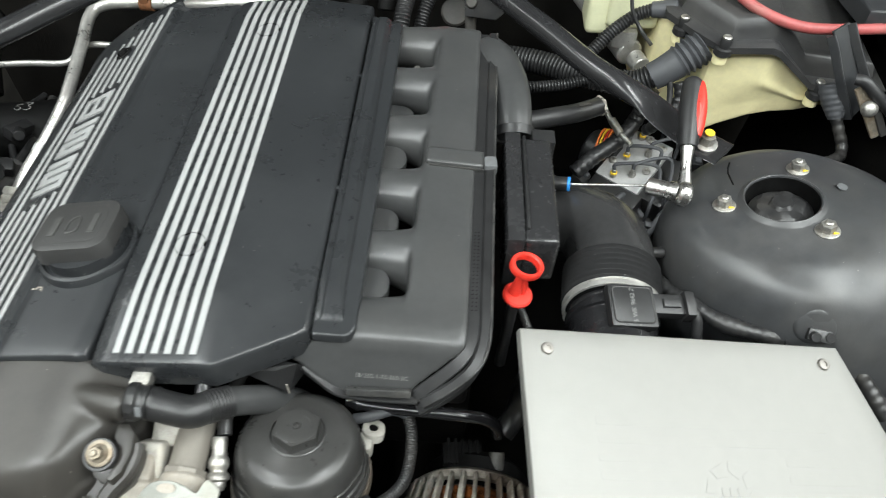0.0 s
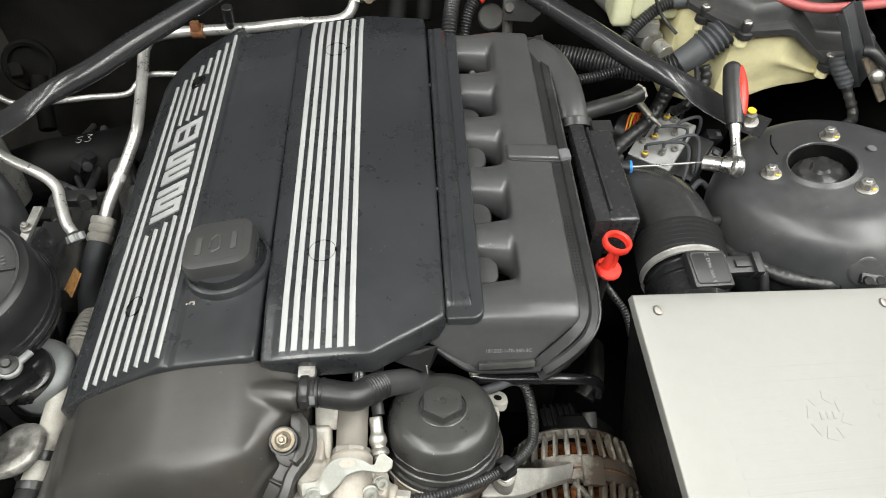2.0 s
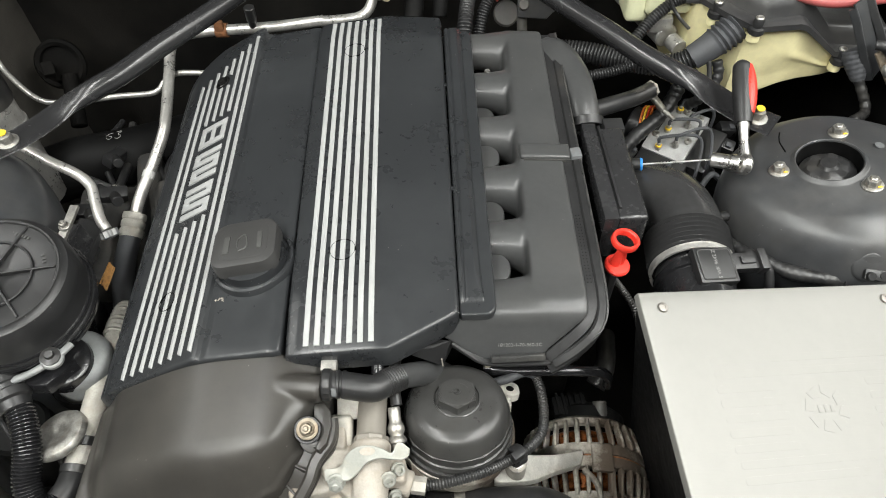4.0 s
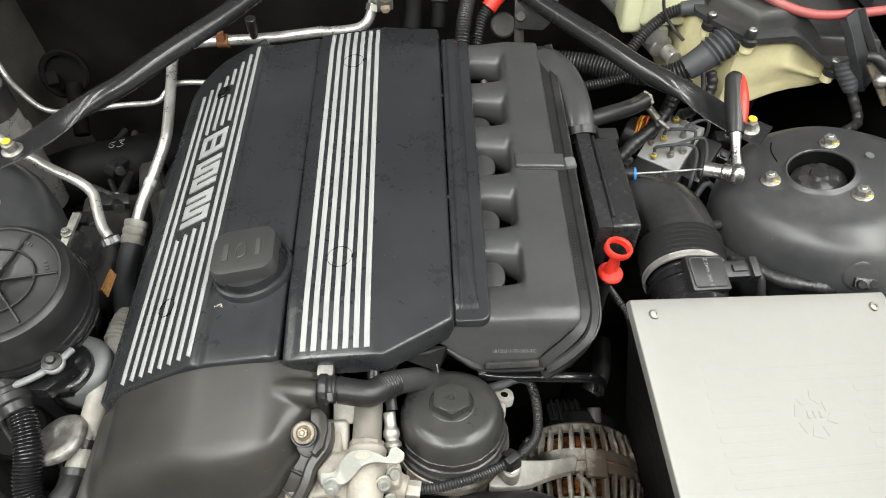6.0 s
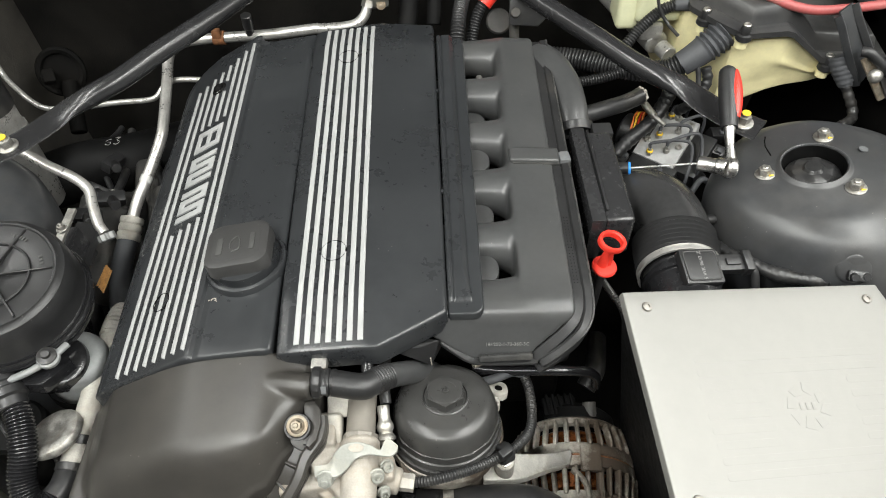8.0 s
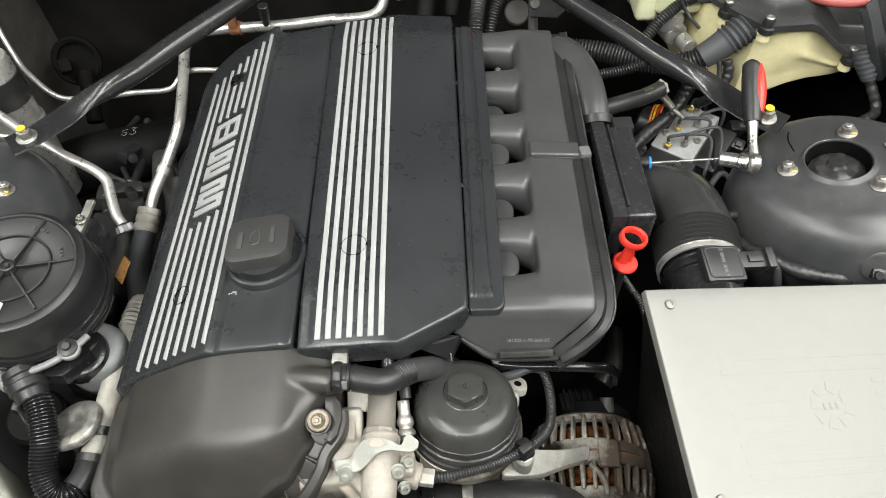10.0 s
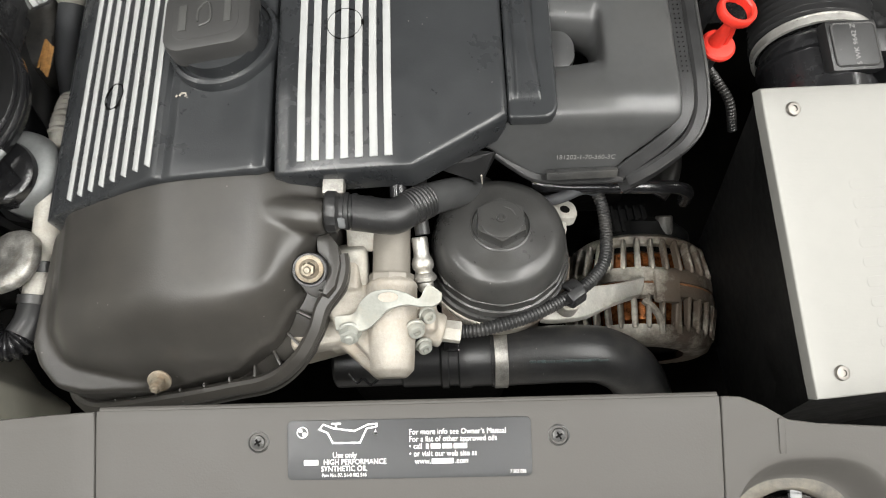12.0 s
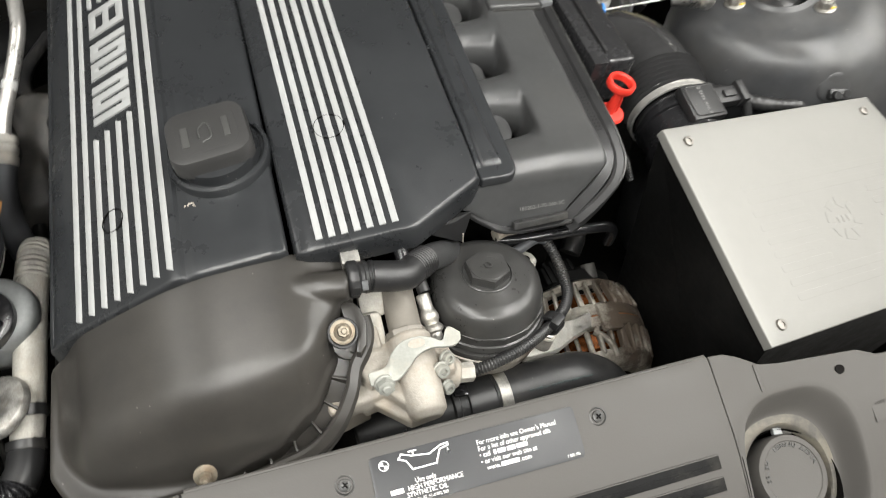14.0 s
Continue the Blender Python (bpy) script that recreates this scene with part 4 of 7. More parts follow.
torn = thing("breather_stub_hose", "black rubber stub hose with a torn pale end", "hose", (0.17, 0.86, 0.69))
part("hose", hose([(0.086, 0.800, 0.738), (0.103, 0.8150, 0.733), (0.148, 0.8370, 0.729), (0.183, 0.8545, 0.726), (0.217, 0.8770, 0.724)], 0.0135, 0.006, 20), RUBBER, torn)
part("torn_rim", lathe([(0.009, 0.0), (0.0140, 0.0), (0.0145, 0.004), (0.0130, 0.006), (0.010, 0.005), (0.009, 0)], basis((0.2135, 0.8750, 0.7242), (0.034, 0.022, -0.002)), 30, lambda a, k: 1 + 0.07 * math.sin(7 * a) + 0.04 * math.sin(13 * a + 1)), CAST, torn, "frayed pale rim")
part("scuff", rbox(0.020, 0.006, 0.003, pose(0.190, 0.8560, 0.7385, 0, 5, 28), 0.0014), CASTING, torn, "grey scuff")

# --- dipstick
dip = thing("dipstick", "red plastic dipstick pull ring", "dipstick", (0.087, 0.500, 0.66))
part("tube", rod((0.083, 0.505, 0.60), (0.087, 0.503, 0.722), 0.0065), BLACK, dip)
part("collar", join(lathe([(0, 0), (0.0145, 0), (0.0165, 0.002), (0.0165, 0.005), (0.0145, 0.007), (0.010, 0.0075), (0, 0.0075)], basis((0.0905, 0.5075, 0.7275), (0.10, -0.10, 1)), 30), hose([(0.0875, 0.5085, 0.733), (0.0895, 0.5075, 0.748), (0.0905, 0.5060, 0.764)], 0.006, 0.003, 12, lambda s, l: 0.0075 - 0.0035 * s / l), hose([(0.0955, 0.5105, 0.733), (0.0960, 0.5085, 0.748), (0.0945, 0.5060, 0.764)], 0.006, 0.003, 12, lambda s, l: 0.0055 - 0.0018 * s / l)), RED, dip)
mr = basis((0.0968, 0.5160, 0.7690), (0.25, -0.02, 0.96), (-0.5, 1, 0))
part("pull_ring", moved(lathe([(0.0160, -0.0045), (0.0210, -0.0045), (0.0222, -0.0030), (0.0222, 0.0030), (0.0210, 0.0045), (0.0175, 0.0045), (0.0160, 0.0030), (0.0160, -0.0045)], Matrix(), 40), mr @ Matrix.Diagonal((0.86, 0.78, 1, 1))), RED, dip)

# --- intake elbow and air-mass meter
elbow = thing("intake_elbow", "black rubber intake elbow with bellows and a steel clamp", "intake duct", (0.20, 0.60, 0.60))
E1 = [(0.085, 0.672, 0.64), (0.125, 0.690, 0.655), (0.172, 0.684, 0.672), (0.203, 0.652, 0.683), (0.212, 0.612, 0.685), (0.211, 0.585, 0.684)]
part("elbow", hose(E1, 0.053, 0.006, 36), ELBOW, elbow)
part("bellows", hose([(0.2112, 0.592, 0.684), (0.209, 0.565, 0.682), (0.207, 0.541, 0.680)], 0.0585, 0.0008, 48, lambda q, l: 0.0590 - 0.0062 * (1 - (0.5 - 0.5 * math.cos(2 * math.pi * q / 0.0073)) ** 2.5)), ELBOW, elbow)
part("clamp", join(ring(0.0535, 0.0562, 0.0085, basis((0.2068, 0.5405, 0.680), (-0.03, -1, -0.04)), 56), ring(0.0535, 0.0572, 0.0012, basis((0.2068, 0.5410, 0.680), (-0.03, -1, -0.04)), 56), ring(0.0535, 0.0572, 0.0012, basis((0.2066, 0.5325, 0.6797), (-0.03, -1, -0.04)), 56)), ALU, elbow, "bright steel hose clamp")
part("clamp_screw", rod((0.252, 0.540, 0.702), (0.262, 0.520, 0.700), 0.0045), STEEL, elbow)
part("peg", rod((0.262, 0.622, 0.690), (0.278, 0.626, 0.688), 0.007), RUBBER, elbow)
meter = thing("air_mass_meter", "black plastic air mass meter with a printed number", "sensor", (0.21, 0.50, 0.62))
part("body", lathe([(0.049, 0), (0.049, 0.012), (0.054, 0.013), (0.054, 0.019), (0.050, 0.020), (0.050, 0.05), (0.054, 0.052), (0.054, 0.09), (0.03, 0.09)], basis((0.2065, 0.533, 0.6795), (-0.03, -1, -0.10)), 44), GLOSSY, meter)
mm = basis((0.2145, 0.5020, 0.7285), (0.16, -0.22, 0.96), (-0.10, 1, 0.2))
part("head", join(rbox(0.054, 0.050, 0.014, mm @ Matrix.Translation((0, 0, 0)), 0.004), plate(rounded(0.047, 0.043, 0.005), 0.0015, mm @ Matrix.Translation((0, 0, 0.0065)), 0.0004)), BLACK, meter)
part("frame_line", hose([mm @ Vector((x, y, 0.0080)) for x, y in rounded(0.045, 0.041, 0.005, 4)] + [mm @ Vector((rounded(0.045, 0.041, 0.005, 4)[0][0], rounded(0.045, 0.041, 0.005, 4)[0][1], 0.0080))], 0.0008, 0.002, 6), BOX_LID, meter)
part("number", writing("5 WK 9642 Z", 0.0072, mm @ pose(0, 0, 0.0081, 0, 0, 90), 0.0002), GREY_INK, meter, "printed number")
plug = part("plug", join(rbox(0.044, 0.024, 0.015, mm @ Matrix.Translation((0.046, 0.004, -0.001)), 0.003), rbox(0.012, 0.030, 0.020, mm @ Matrix.Translation((0.066, 0.004, 0.002)), 0.003), rbox(0.020, 0.010, 0.004, mm @ Matrix.Translation((0.045, 0.004, 0.008)), 0.001)), BLACK, meter)
part("lead", hose([mm @ Vector((0.066, 0.004, -0.004)), (0.292, 0.505, 0.71), (0.296, 0.47, 0.66)], 0.006, 0.006, 12), BLACK, meter)

# --- loom along the tower, held by a clip
loom = thing("tower_loom", "taped black wiring loom clipped to the strut tower", "wiring loom", (0.36, 0.52, 0.66))
part("loom", hose([(0.262, 0.640, 0.660), (0.272, 0.585, 0.675), (0.295, 0.545, 0.690), (0.335, 0.515, 0.692), (0.39, 0.503, 0.690), (0.435, 0.500, 0.686), (0.475, 0.480, 0.672), (0.51, 0.44, 0.64)], 0.009, 0.003, 14, lambda s, l: 0.0092 + 0.0006 * math.sin(s * 620) + 0.0008 * math.sin(s * 130)), RUBBER, loom)
part("sleeve", hose([(0.392, 0.503, 0.690), (0.416, 0.502, 0.688), (0.436, 0.500, 0.686)], 0.0125, 0.006, 14), BLACK, loom)
part("clip", join(rbox(0.026, 0.014, 0.014, pose(0.419, 0.490, 0.716, 40, 0, -12), 0.003), rod((0.412, 0.488, 0.718), (0.411, 0.481, 0.724), 0.0055), rod((0.428, 0.490, 0.716), (0.428, 0.483, 0.722), 0.0055)), BLACK, loom)
part("clip_boss", lathe([(0, 0.006), (0.018, 0.006), (0.022, 0.004), (0.024, 0.0)], basis((0.416, 0.500, 0.722), (-0.25, -0.85, 0.45)), 32), BODY, tower_e, "raised boss pressed in the tower")

# --- the filter box with its pale metal lid
A, B, C = Vector((0.084, 0.408, 0.805)), Vector((0.405, 0.4445, 0.757)), Vector((0.108, 0.173, 0.742))
EX, EY = (B - A), (A - C)
W, H = EX.length, EY.length
mb = Matrix((EX.normalized(), (EY - EX.normalized() * EY.dot(EX.normalized())).normalized(), EX.cross(EY).normalized())).transposed().to_4x4()
mb.translation = C
SK = EY.dot(EX.normalized())


def lid_at(u, v, h=0.0):
    """A place on the lid: u across, v from the front edge to the rear one, h above it."""
    flare = 0.235 * min(1 - v, 0.42) * max(0.0, (u - 0.4) / 0.6) ** 2
    return C + EX * (u + flare) + EY * v + mb.to_3x3() @ Vector((0, 0, h))


airbox = thing("air_filter_box", "black air filter housing with a pale brushed aluminium lid", "air filter box", (0.26, 0.30, 0.40))
part("lid", sheet(lambda u, v: lid_at(0.003 + 0.994 * u, 0.004 + 0.992 * v), 20, 14, 0.0016, 0.011, mb.to_3x3() @ Vector((0, 0, -1))), LID, airbox)
walls = bmesh.new()
top = [walls.verts.new(lid_at(u, v, -0.006)) for u, v in ((0.004, 0.004), (0.996, 0.004), (0.996, 0.996), (0.004, 0.996))]
low = [walls.verts.new(Vector((v.co.x + dx, v.co.y + dy, 0.42))) for v, dx, dy in zip(top, (0.060, 0.0, 0.0, 0.060), (0.006, 0.006, 0, 0))]
for k in range(4):
    walls.faces.new((top[k], top[(k + 1) % 4], low[(k + 1) % 4], low[k]))
walls.faces.new(low)
walls.faces.new(top)
part("case", walls, CASE, airbox, "matt black sheet metal case")
for u, v in ((0.075, 0.925), (0.925, 0.925), (0.072, 0.072), (0.93, 0.072)):
    bolt(airbox, lid_at(u, v, -0.0012), mb.to_3x3() @ Vector((0, 0, 1)), 0.0100, 0.0020, 0.0060, STAINLESS, "screw", True, "stainless button-head screw")
for k in range(9):
    v = 0.665 - 0.064 * k
    spans = ((0.185, 0.890),) if k < 2 or k > 6 else ((0.185, 0.415), (0.690, 0.890))
    for a, b in spans:
        w = (b - a) * W
        p = lid_at((a + b) / 2, v)
        m = mb.copy()
        m.translation = p
        part("embossed_bar", plate(rounded(w, 0.0085, 0.0030, 3), 0.0005, m @ Matrix.Translation((0, 0, -0.00033)), 0.0005), LID, airbox, "", 6)
m = mb.copy()
m.translation = lid_at(0.548, 0.425)
for a in [2 * math.pi * k / 8 + 0.2 for k in range(8)]:
    part("embossed_blade", plate([(0.013 * math.cos(a), 0.013 * math.sin(a)), (0.0255 * math.cos(a + 0.10), 0.0255 * math.sin(a + 0.10)), (0.0265 * math.cos(a + 0.62), 0.0265 * math.sin(a + 0.62)), (0.0175 * math.cos(a + 0.70), 0.0175 * math.sin(a + 0.70))], 0.0004, m, 0.0004), LID, airbox, "", 6)
for x in (-0.0085, -0.001, 0.0065):
    part("embossed_block", rbox(0.005, 0.008, 0.0010, m @ Matrix.Translation((x, 0, 0.0)), 0.0005), LID, airbox)

# ---------------------------------------------------------------- front of the engine
filt = thing("oil_filter_housing", "black oil filter cap on a dusty cast housing", "oil filter", (-0.118, 0.315, 0.50))
mf = Matrix.Translation((-0.1205, 0.341, 0.712)) @ pose(0, 0, 0, -9, 1, 0)
facet = lambda a, k: 1.0 if k not in (8, 9) else 1.0 / math.cos(((a + math.pi / 14) % (math.pi / 7)) - math.pi / 14) * 0.978
part("cap", lathe([(0, -0.0085), (0.0275, -0.0085), (0.029, -0.0092), (0.044, -0.0105), (0.0530, -0.0135), (0.0585, -0.0195), (0.0618, -0.030), (0.0632, -0.040), (0.0652, -0.0405), (0.0652, -0.0500), (0.0640, -0.0515), (0.0660, -0.0525), (0.0668, -0.0590), (0.0645, -0.0600), (0.0645, -0.0625), (0.0685, -0.0635), (0.0690, -0.0700), (0.062, -0.071)], mf, 84, facet), FILTERCAP, filt, "black faceted plastic screw cap")
hexa = part("hexagon", join(hexagon(0.0415, 0.0125, mf @ Matrix.Translation((0, 0, -0.0095)), 0.0012), lathe([(0, -0.0095), (0.0275, -0.0095), (0.0275, -0.0078), (0.0262, -0.0070), (0.0255, -0.0082), (0, -0.0085)], mf, 40), lathe([(0.0200, 0.0015), (0.0200, 0.0036), (0.0192, 0.0040), (0.0044, 0.0036), (0.0040, 0.0050), (0.0030, 0.0052), (0.0020, 0.0030), (0, 0.0024)], mf, 36)), FILTERCAP, filt)
part("hexagon_mark", writing("25", 0.0065, mf @ pose(-0.010, -0.007, 0.0032, 0, 0, 20), 0.0003), FADED, filt)
part("hexagon_arrow", hose([mf @ Vector(q) for q in ((0.004, 0.012, 0.0036), (0.010, 0.009, 0.0036), (0.013, 0.003, 0.0036))], 0.0005, 0.002, 6), FADED, filt)
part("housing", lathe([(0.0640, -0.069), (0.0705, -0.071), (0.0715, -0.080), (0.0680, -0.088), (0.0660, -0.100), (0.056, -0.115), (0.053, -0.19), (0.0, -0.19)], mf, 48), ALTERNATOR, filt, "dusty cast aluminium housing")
part("lug", join(plate(rounded(0.024, 0.026, 0.010), 0.010, pose(-0.055, 0.374, 0.645, -20, 10, 0), 0.002), rbox(0.03, 0.02, 0.02, pose(-0.068, 0.362, 0.645), 0.004)), WHITE_CAST, filt)
part("lug_hole", lathe([(0, 0), (0.005, 0), (0.005, 0.0088), (0, 0.0088)], pose(-0.055, 0.374, 0.6465, -20, 10, 0), 16), DARK, filt)
part("port", rod((-0.085, 0.405, 0.672), (-0.060, 0.410, 0.668), 0.008), CAST, filt)

alt = thing("alternator", "dirty cast aluminium alternator with cooling slots and copper windings", "alternator", (0.05, 0.34, 0.38))
ay = basis((0.056, 0.262, 0.440), (0.06, 1, 0.05), (0, 0, 1))
part("core", lathe([(0, 0.030), (0.062, 0.030), (0.070, 0.038), (0.070, 0.128), (0.06, 0.15), (0, 0.15)], ay, 48), DARK, alt)
part("winding", lathe([(0.070, 0.040), (0.0755, 0.044), (0.0755, 0.064), (0.070, 0.068), (0.070, 0.100), (0.0755, 0.104), (0.0755, 0.122), (0.070, 0.126)], ay, 96, lambda a, k: 1 + 0.015 * math.sin(62 * a)), COPPER, alt, "copper winding behind the slots")
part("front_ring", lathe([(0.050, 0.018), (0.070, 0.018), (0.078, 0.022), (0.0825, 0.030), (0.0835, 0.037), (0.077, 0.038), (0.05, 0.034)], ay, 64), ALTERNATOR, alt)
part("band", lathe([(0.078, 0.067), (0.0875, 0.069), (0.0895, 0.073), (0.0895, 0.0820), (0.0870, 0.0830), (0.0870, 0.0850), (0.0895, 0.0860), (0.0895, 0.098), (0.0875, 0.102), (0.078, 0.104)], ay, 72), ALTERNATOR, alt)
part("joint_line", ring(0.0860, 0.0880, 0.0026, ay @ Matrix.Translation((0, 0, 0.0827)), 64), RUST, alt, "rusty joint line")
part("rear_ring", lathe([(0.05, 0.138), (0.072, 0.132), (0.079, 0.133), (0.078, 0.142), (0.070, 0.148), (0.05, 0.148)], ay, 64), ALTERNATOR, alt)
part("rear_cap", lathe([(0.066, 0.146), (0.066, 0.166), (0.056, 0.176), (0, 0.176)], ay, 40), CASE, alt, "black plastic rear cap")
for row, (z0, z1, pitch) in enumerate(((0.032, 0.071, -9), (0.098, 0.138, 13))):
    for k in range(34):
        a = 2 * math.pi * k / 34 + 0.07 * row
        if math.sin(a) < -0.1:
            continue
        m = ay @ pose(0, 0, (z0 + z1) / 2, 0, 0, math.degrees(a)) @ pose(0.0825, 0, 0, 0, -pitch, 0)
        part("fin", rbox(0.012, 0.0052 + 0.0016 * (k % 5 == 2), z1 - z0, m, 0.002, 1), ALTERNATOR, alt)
for a, z, wide in ((98, 0.079, 0.029),):
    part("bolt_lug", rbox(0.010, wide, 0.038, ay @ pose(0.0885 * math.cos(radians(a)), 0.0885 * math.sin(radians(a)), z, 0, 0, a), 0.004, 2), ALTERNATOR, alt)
for q in ([(0.046, 0.322, 0.527), (0.056, 0.312, 0.5280), (0.062, 0.300, 0.527), (0.0635, 0.284, 0.522)], [(0.087, 0.322, 0.5225), (0.0845, 0.308, 0.5225), (0.084, 0.284, 0.5175)]):
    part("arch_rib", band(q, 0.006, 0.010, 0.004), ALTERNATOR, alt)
part("lug", join(rod((0.088, 0.412, 0.50), (0.088, 0.432, 0.51), 0.010), rbox(0.016, 0.014, 0.022, pose(0.088, 0.416, 0.498), 0.003)), CASTING, alt)
terminal = part("terminal", rbox(0.05, 0.03, 0.02, pose(0.045, 0.430, 0.498, 0, 0, 5), 0.004), CASE, alt)
for k in range(5):
    part("rib", rbox(0.004, 0.034, 0.026, pose(0.028 + 0.009 * k, 0.430, 0.498, 0, 0, 5), 0.001), CASE, terminal)
arm_b = thing("alternator_bracket", "pale cast aluminium bracket between filter and alternator", "bracket", (-0.02, 0.32, 0.55))
part("web", bent_plate([(-0.0750, 0.3165, 0.594), (-0.0568, 0.3173, 0.592), (-0.0245, 0.3208, 0.580), (0.0079, 0.3293, 0.560), (0.0458, 0.3433, 0.540)], [(-0.0750, 0.2850, 0.592), (-0.0537, 0.2863, 0.588), (-0.0264, 0.2941, 0.574), (0.0073, 0.3132, 0.553), (0.0419, 0.3288, 0.535)], 0.014, 30, 4, 0.002), ARM_ALLOY, arm_b)
part("boss", rod((-0.050, 0.300, 0.575), (-0.050, 0.297, 0.620), 0.0125), WHITE_CAST, arm_b)
bolt(arm_b, (-0.050, 0.294, 0.618), (0, -0.3, 1), 0.012, 0.006, 0.010)

top_hose = thing("radiator_hose", "black rubber radiator hose with a clamp band", "hose", (0.0, 0.22, 0.58))
HW = [(-0.130, 0.2455, 0.591), (-0.09, 0.2470, 0.591), (-0.048, 0.2480, 0.591), (-0.0165, 0.2465, 0.585), (0.0130, 0.2360, 0.564), (0.033, 0.2150, 0.53), (0.040, 0.195, 0.48), (0.040, 0.175, 0.42)]
part("hose", hose(HW, 0.0285, 0.005, 32), RUBBER, top_hose)
part("band", ring(0.0280, 0.0302, 0.013, basis((-0.127, 0.2457, 0.591), (1, 0.02, 0)), 48), STEEL, top_hose, "bright steel band")
part("collar", lathe([(0.0235, -0.09), (0.0255, -0.088), (0.0255, -0.052), (0.028, -0.050), (0.028, -0.044), (0.0258, -0.043), (0.0258, -0.034), (0.0285, -0.033), (0.0285, -0.022), (0.0272, -0.020), (0.0272, 0.004)], basis((-0.128, 0.2455, 0.591), (1, 0.02, 0)), 40), BLACK, top_hose)
part("latch", rbox(0.016, 0.012, 0.006, pose(-0.168, 0.252, 0.618), 0.002), GLOSSY, top_hose)
part("spring_wire", hose([(-0.266, 0.226, 0.622), (-0.258, 0.217, 0.622), (-0.252, 0.221, 0.624), (-0.244, 0.215, 0.622), (-0.234, 0.226, 0.622)], 0.0012, 0.003, 6), GLOSSY, top_hose)
part("spigot", rod((-0.285, 0.244, 0.585), (-0.205, 0.245, 0.590), 0.024), BLACK, top_hose)
STENCIL = stuff("faded_green_stencil", (0.020, 0.032, 0.032), 0.55, vary=0.5, size=0.004)
for k in range(9):
    part("stencil_bar", rbox(0.006 + 0.004 * random.random(), 0.0016 + 0.0012 * random.random(), 0.0005, pose(-0.092 + 0.0085 * k + 0.002 * random.random(), 0.2340 + 0.0012 * random.random(), 0.6170, 25, 0, 4 * random.random()), 0.0002), STENCIL, top_hose)

# --- timing actuator casting
PALE_ALLOY = stuff("smooth_pale_alloy", (0.185, 0.170, 0.147), 0.5, metal=0.2, vary=0.07, size=0.02, bump=0.1, dust=(0.25, 0.22, 0.18), dust_at=0.7)
RUST_DUST = stuff("brown_stained_alloy", (0.30, 0.22, 0.15), 0.7, vary=0.3, size=0.006, bump=0.4)
van = thing("timing_actuator", "oxidised cast aluminium timing actuator with bracket and fittings", "actuator", (-0.215, 0.26, 0.58))
fused(part("casting", join(rod((-0.212, 0.296, 0.694), (-0.2120, 0.2085, 0.682), 0.0225, 0.0190, 24, 0.35), plate([(-0.268, 0.262), (-0.200, 0.285), (-0.196, 0.222), (-0.222, 0.214), (-0.240, 0.236)], 0.026, Matrix.Translation((0, 0, 0.664)), 0.004), rbox(0.085, 0.026, 0.030, pose(-0.262, 0.254, 0.668, 0, 0, 8), 0.006), rbox(0.055, 0.034, 0.03, pose(-0.245, 0.275, 0.680, 0, 10, 30), 0.006),
                           rbox(0.034, 0.030, 0.026, pose(-0.190, 0.262, 0.678), 0.006), rod((-0.186, 0.258, 0.668), (-0.168, 0.254, 0.664), 0.0155), rbox(0.020, 0.030, 0.030, pose(-0.250, 0.300, 0.690, 10), 0.005),
                           rbox(0.044, 0.020, 0.066, pose(-0.284, 0.258, 0.643, -12, 0, 14), 0.003, 2), rbox(0.046, 0.040, 0.024, pose(-0.250, 0.262, 0.656, 0, 0, 10), 0.004, 2), plate([(-0.286, 0.264), (-0.215, 0.285), (-0.205, 0.215), (-0.228, 0.212)], 0.016, Matrix.Translation((0, 0, 0.656)), 0.003)), CAST, van), 0.0018, 3)
part("solenoid", lathe([(0, 0), (0.0180, 0), (0.0180, 0.006), (0.0168, 0.009), (0.0168, 0.075), (0, 0.075)], basis((-0.2130, 0.289, 0.692), (0.02, 1, 0.18)), 40), PALE_ALLOY, van, "smooth tan cylinder")
part("collar_nut", lathe([(0.016, 0.0), (0.0196, 0.0008), (0.0204, 0.003), (0.0204, 0.0095), (0.0196, 0.011), (0.016, 0.0116)], basis((-0.2130, 0.2885, 0.692), (0.02, 1, 0.18)), 8), PALE_ALLOY, van, "flat-sided collar", 20)
part("rusty_band", ring(0.0178, 0.0194, 0.006, basis((-0.2130, 0.2815, 0.6907), (0.02, 1, 0.18)), 36), RUST_DUST, van)
part("side_post", join(rbox(0.028, 0.062, 0.028, pose(-0.2475, 0.299, 0.683, 37, 0, 3), 0.006, 3), rbox(0.031, 0.018, 0.030, pose(-0.2482, 0.288, 0.675, 37, 0, 3), 0.005, 3), rbox(0.026, 0.050, 0.020, pose(-0.2400, 0.346, 0.702, 30, 0, 0), 0.004)), WHITE_CAST, van, "white corroded post")
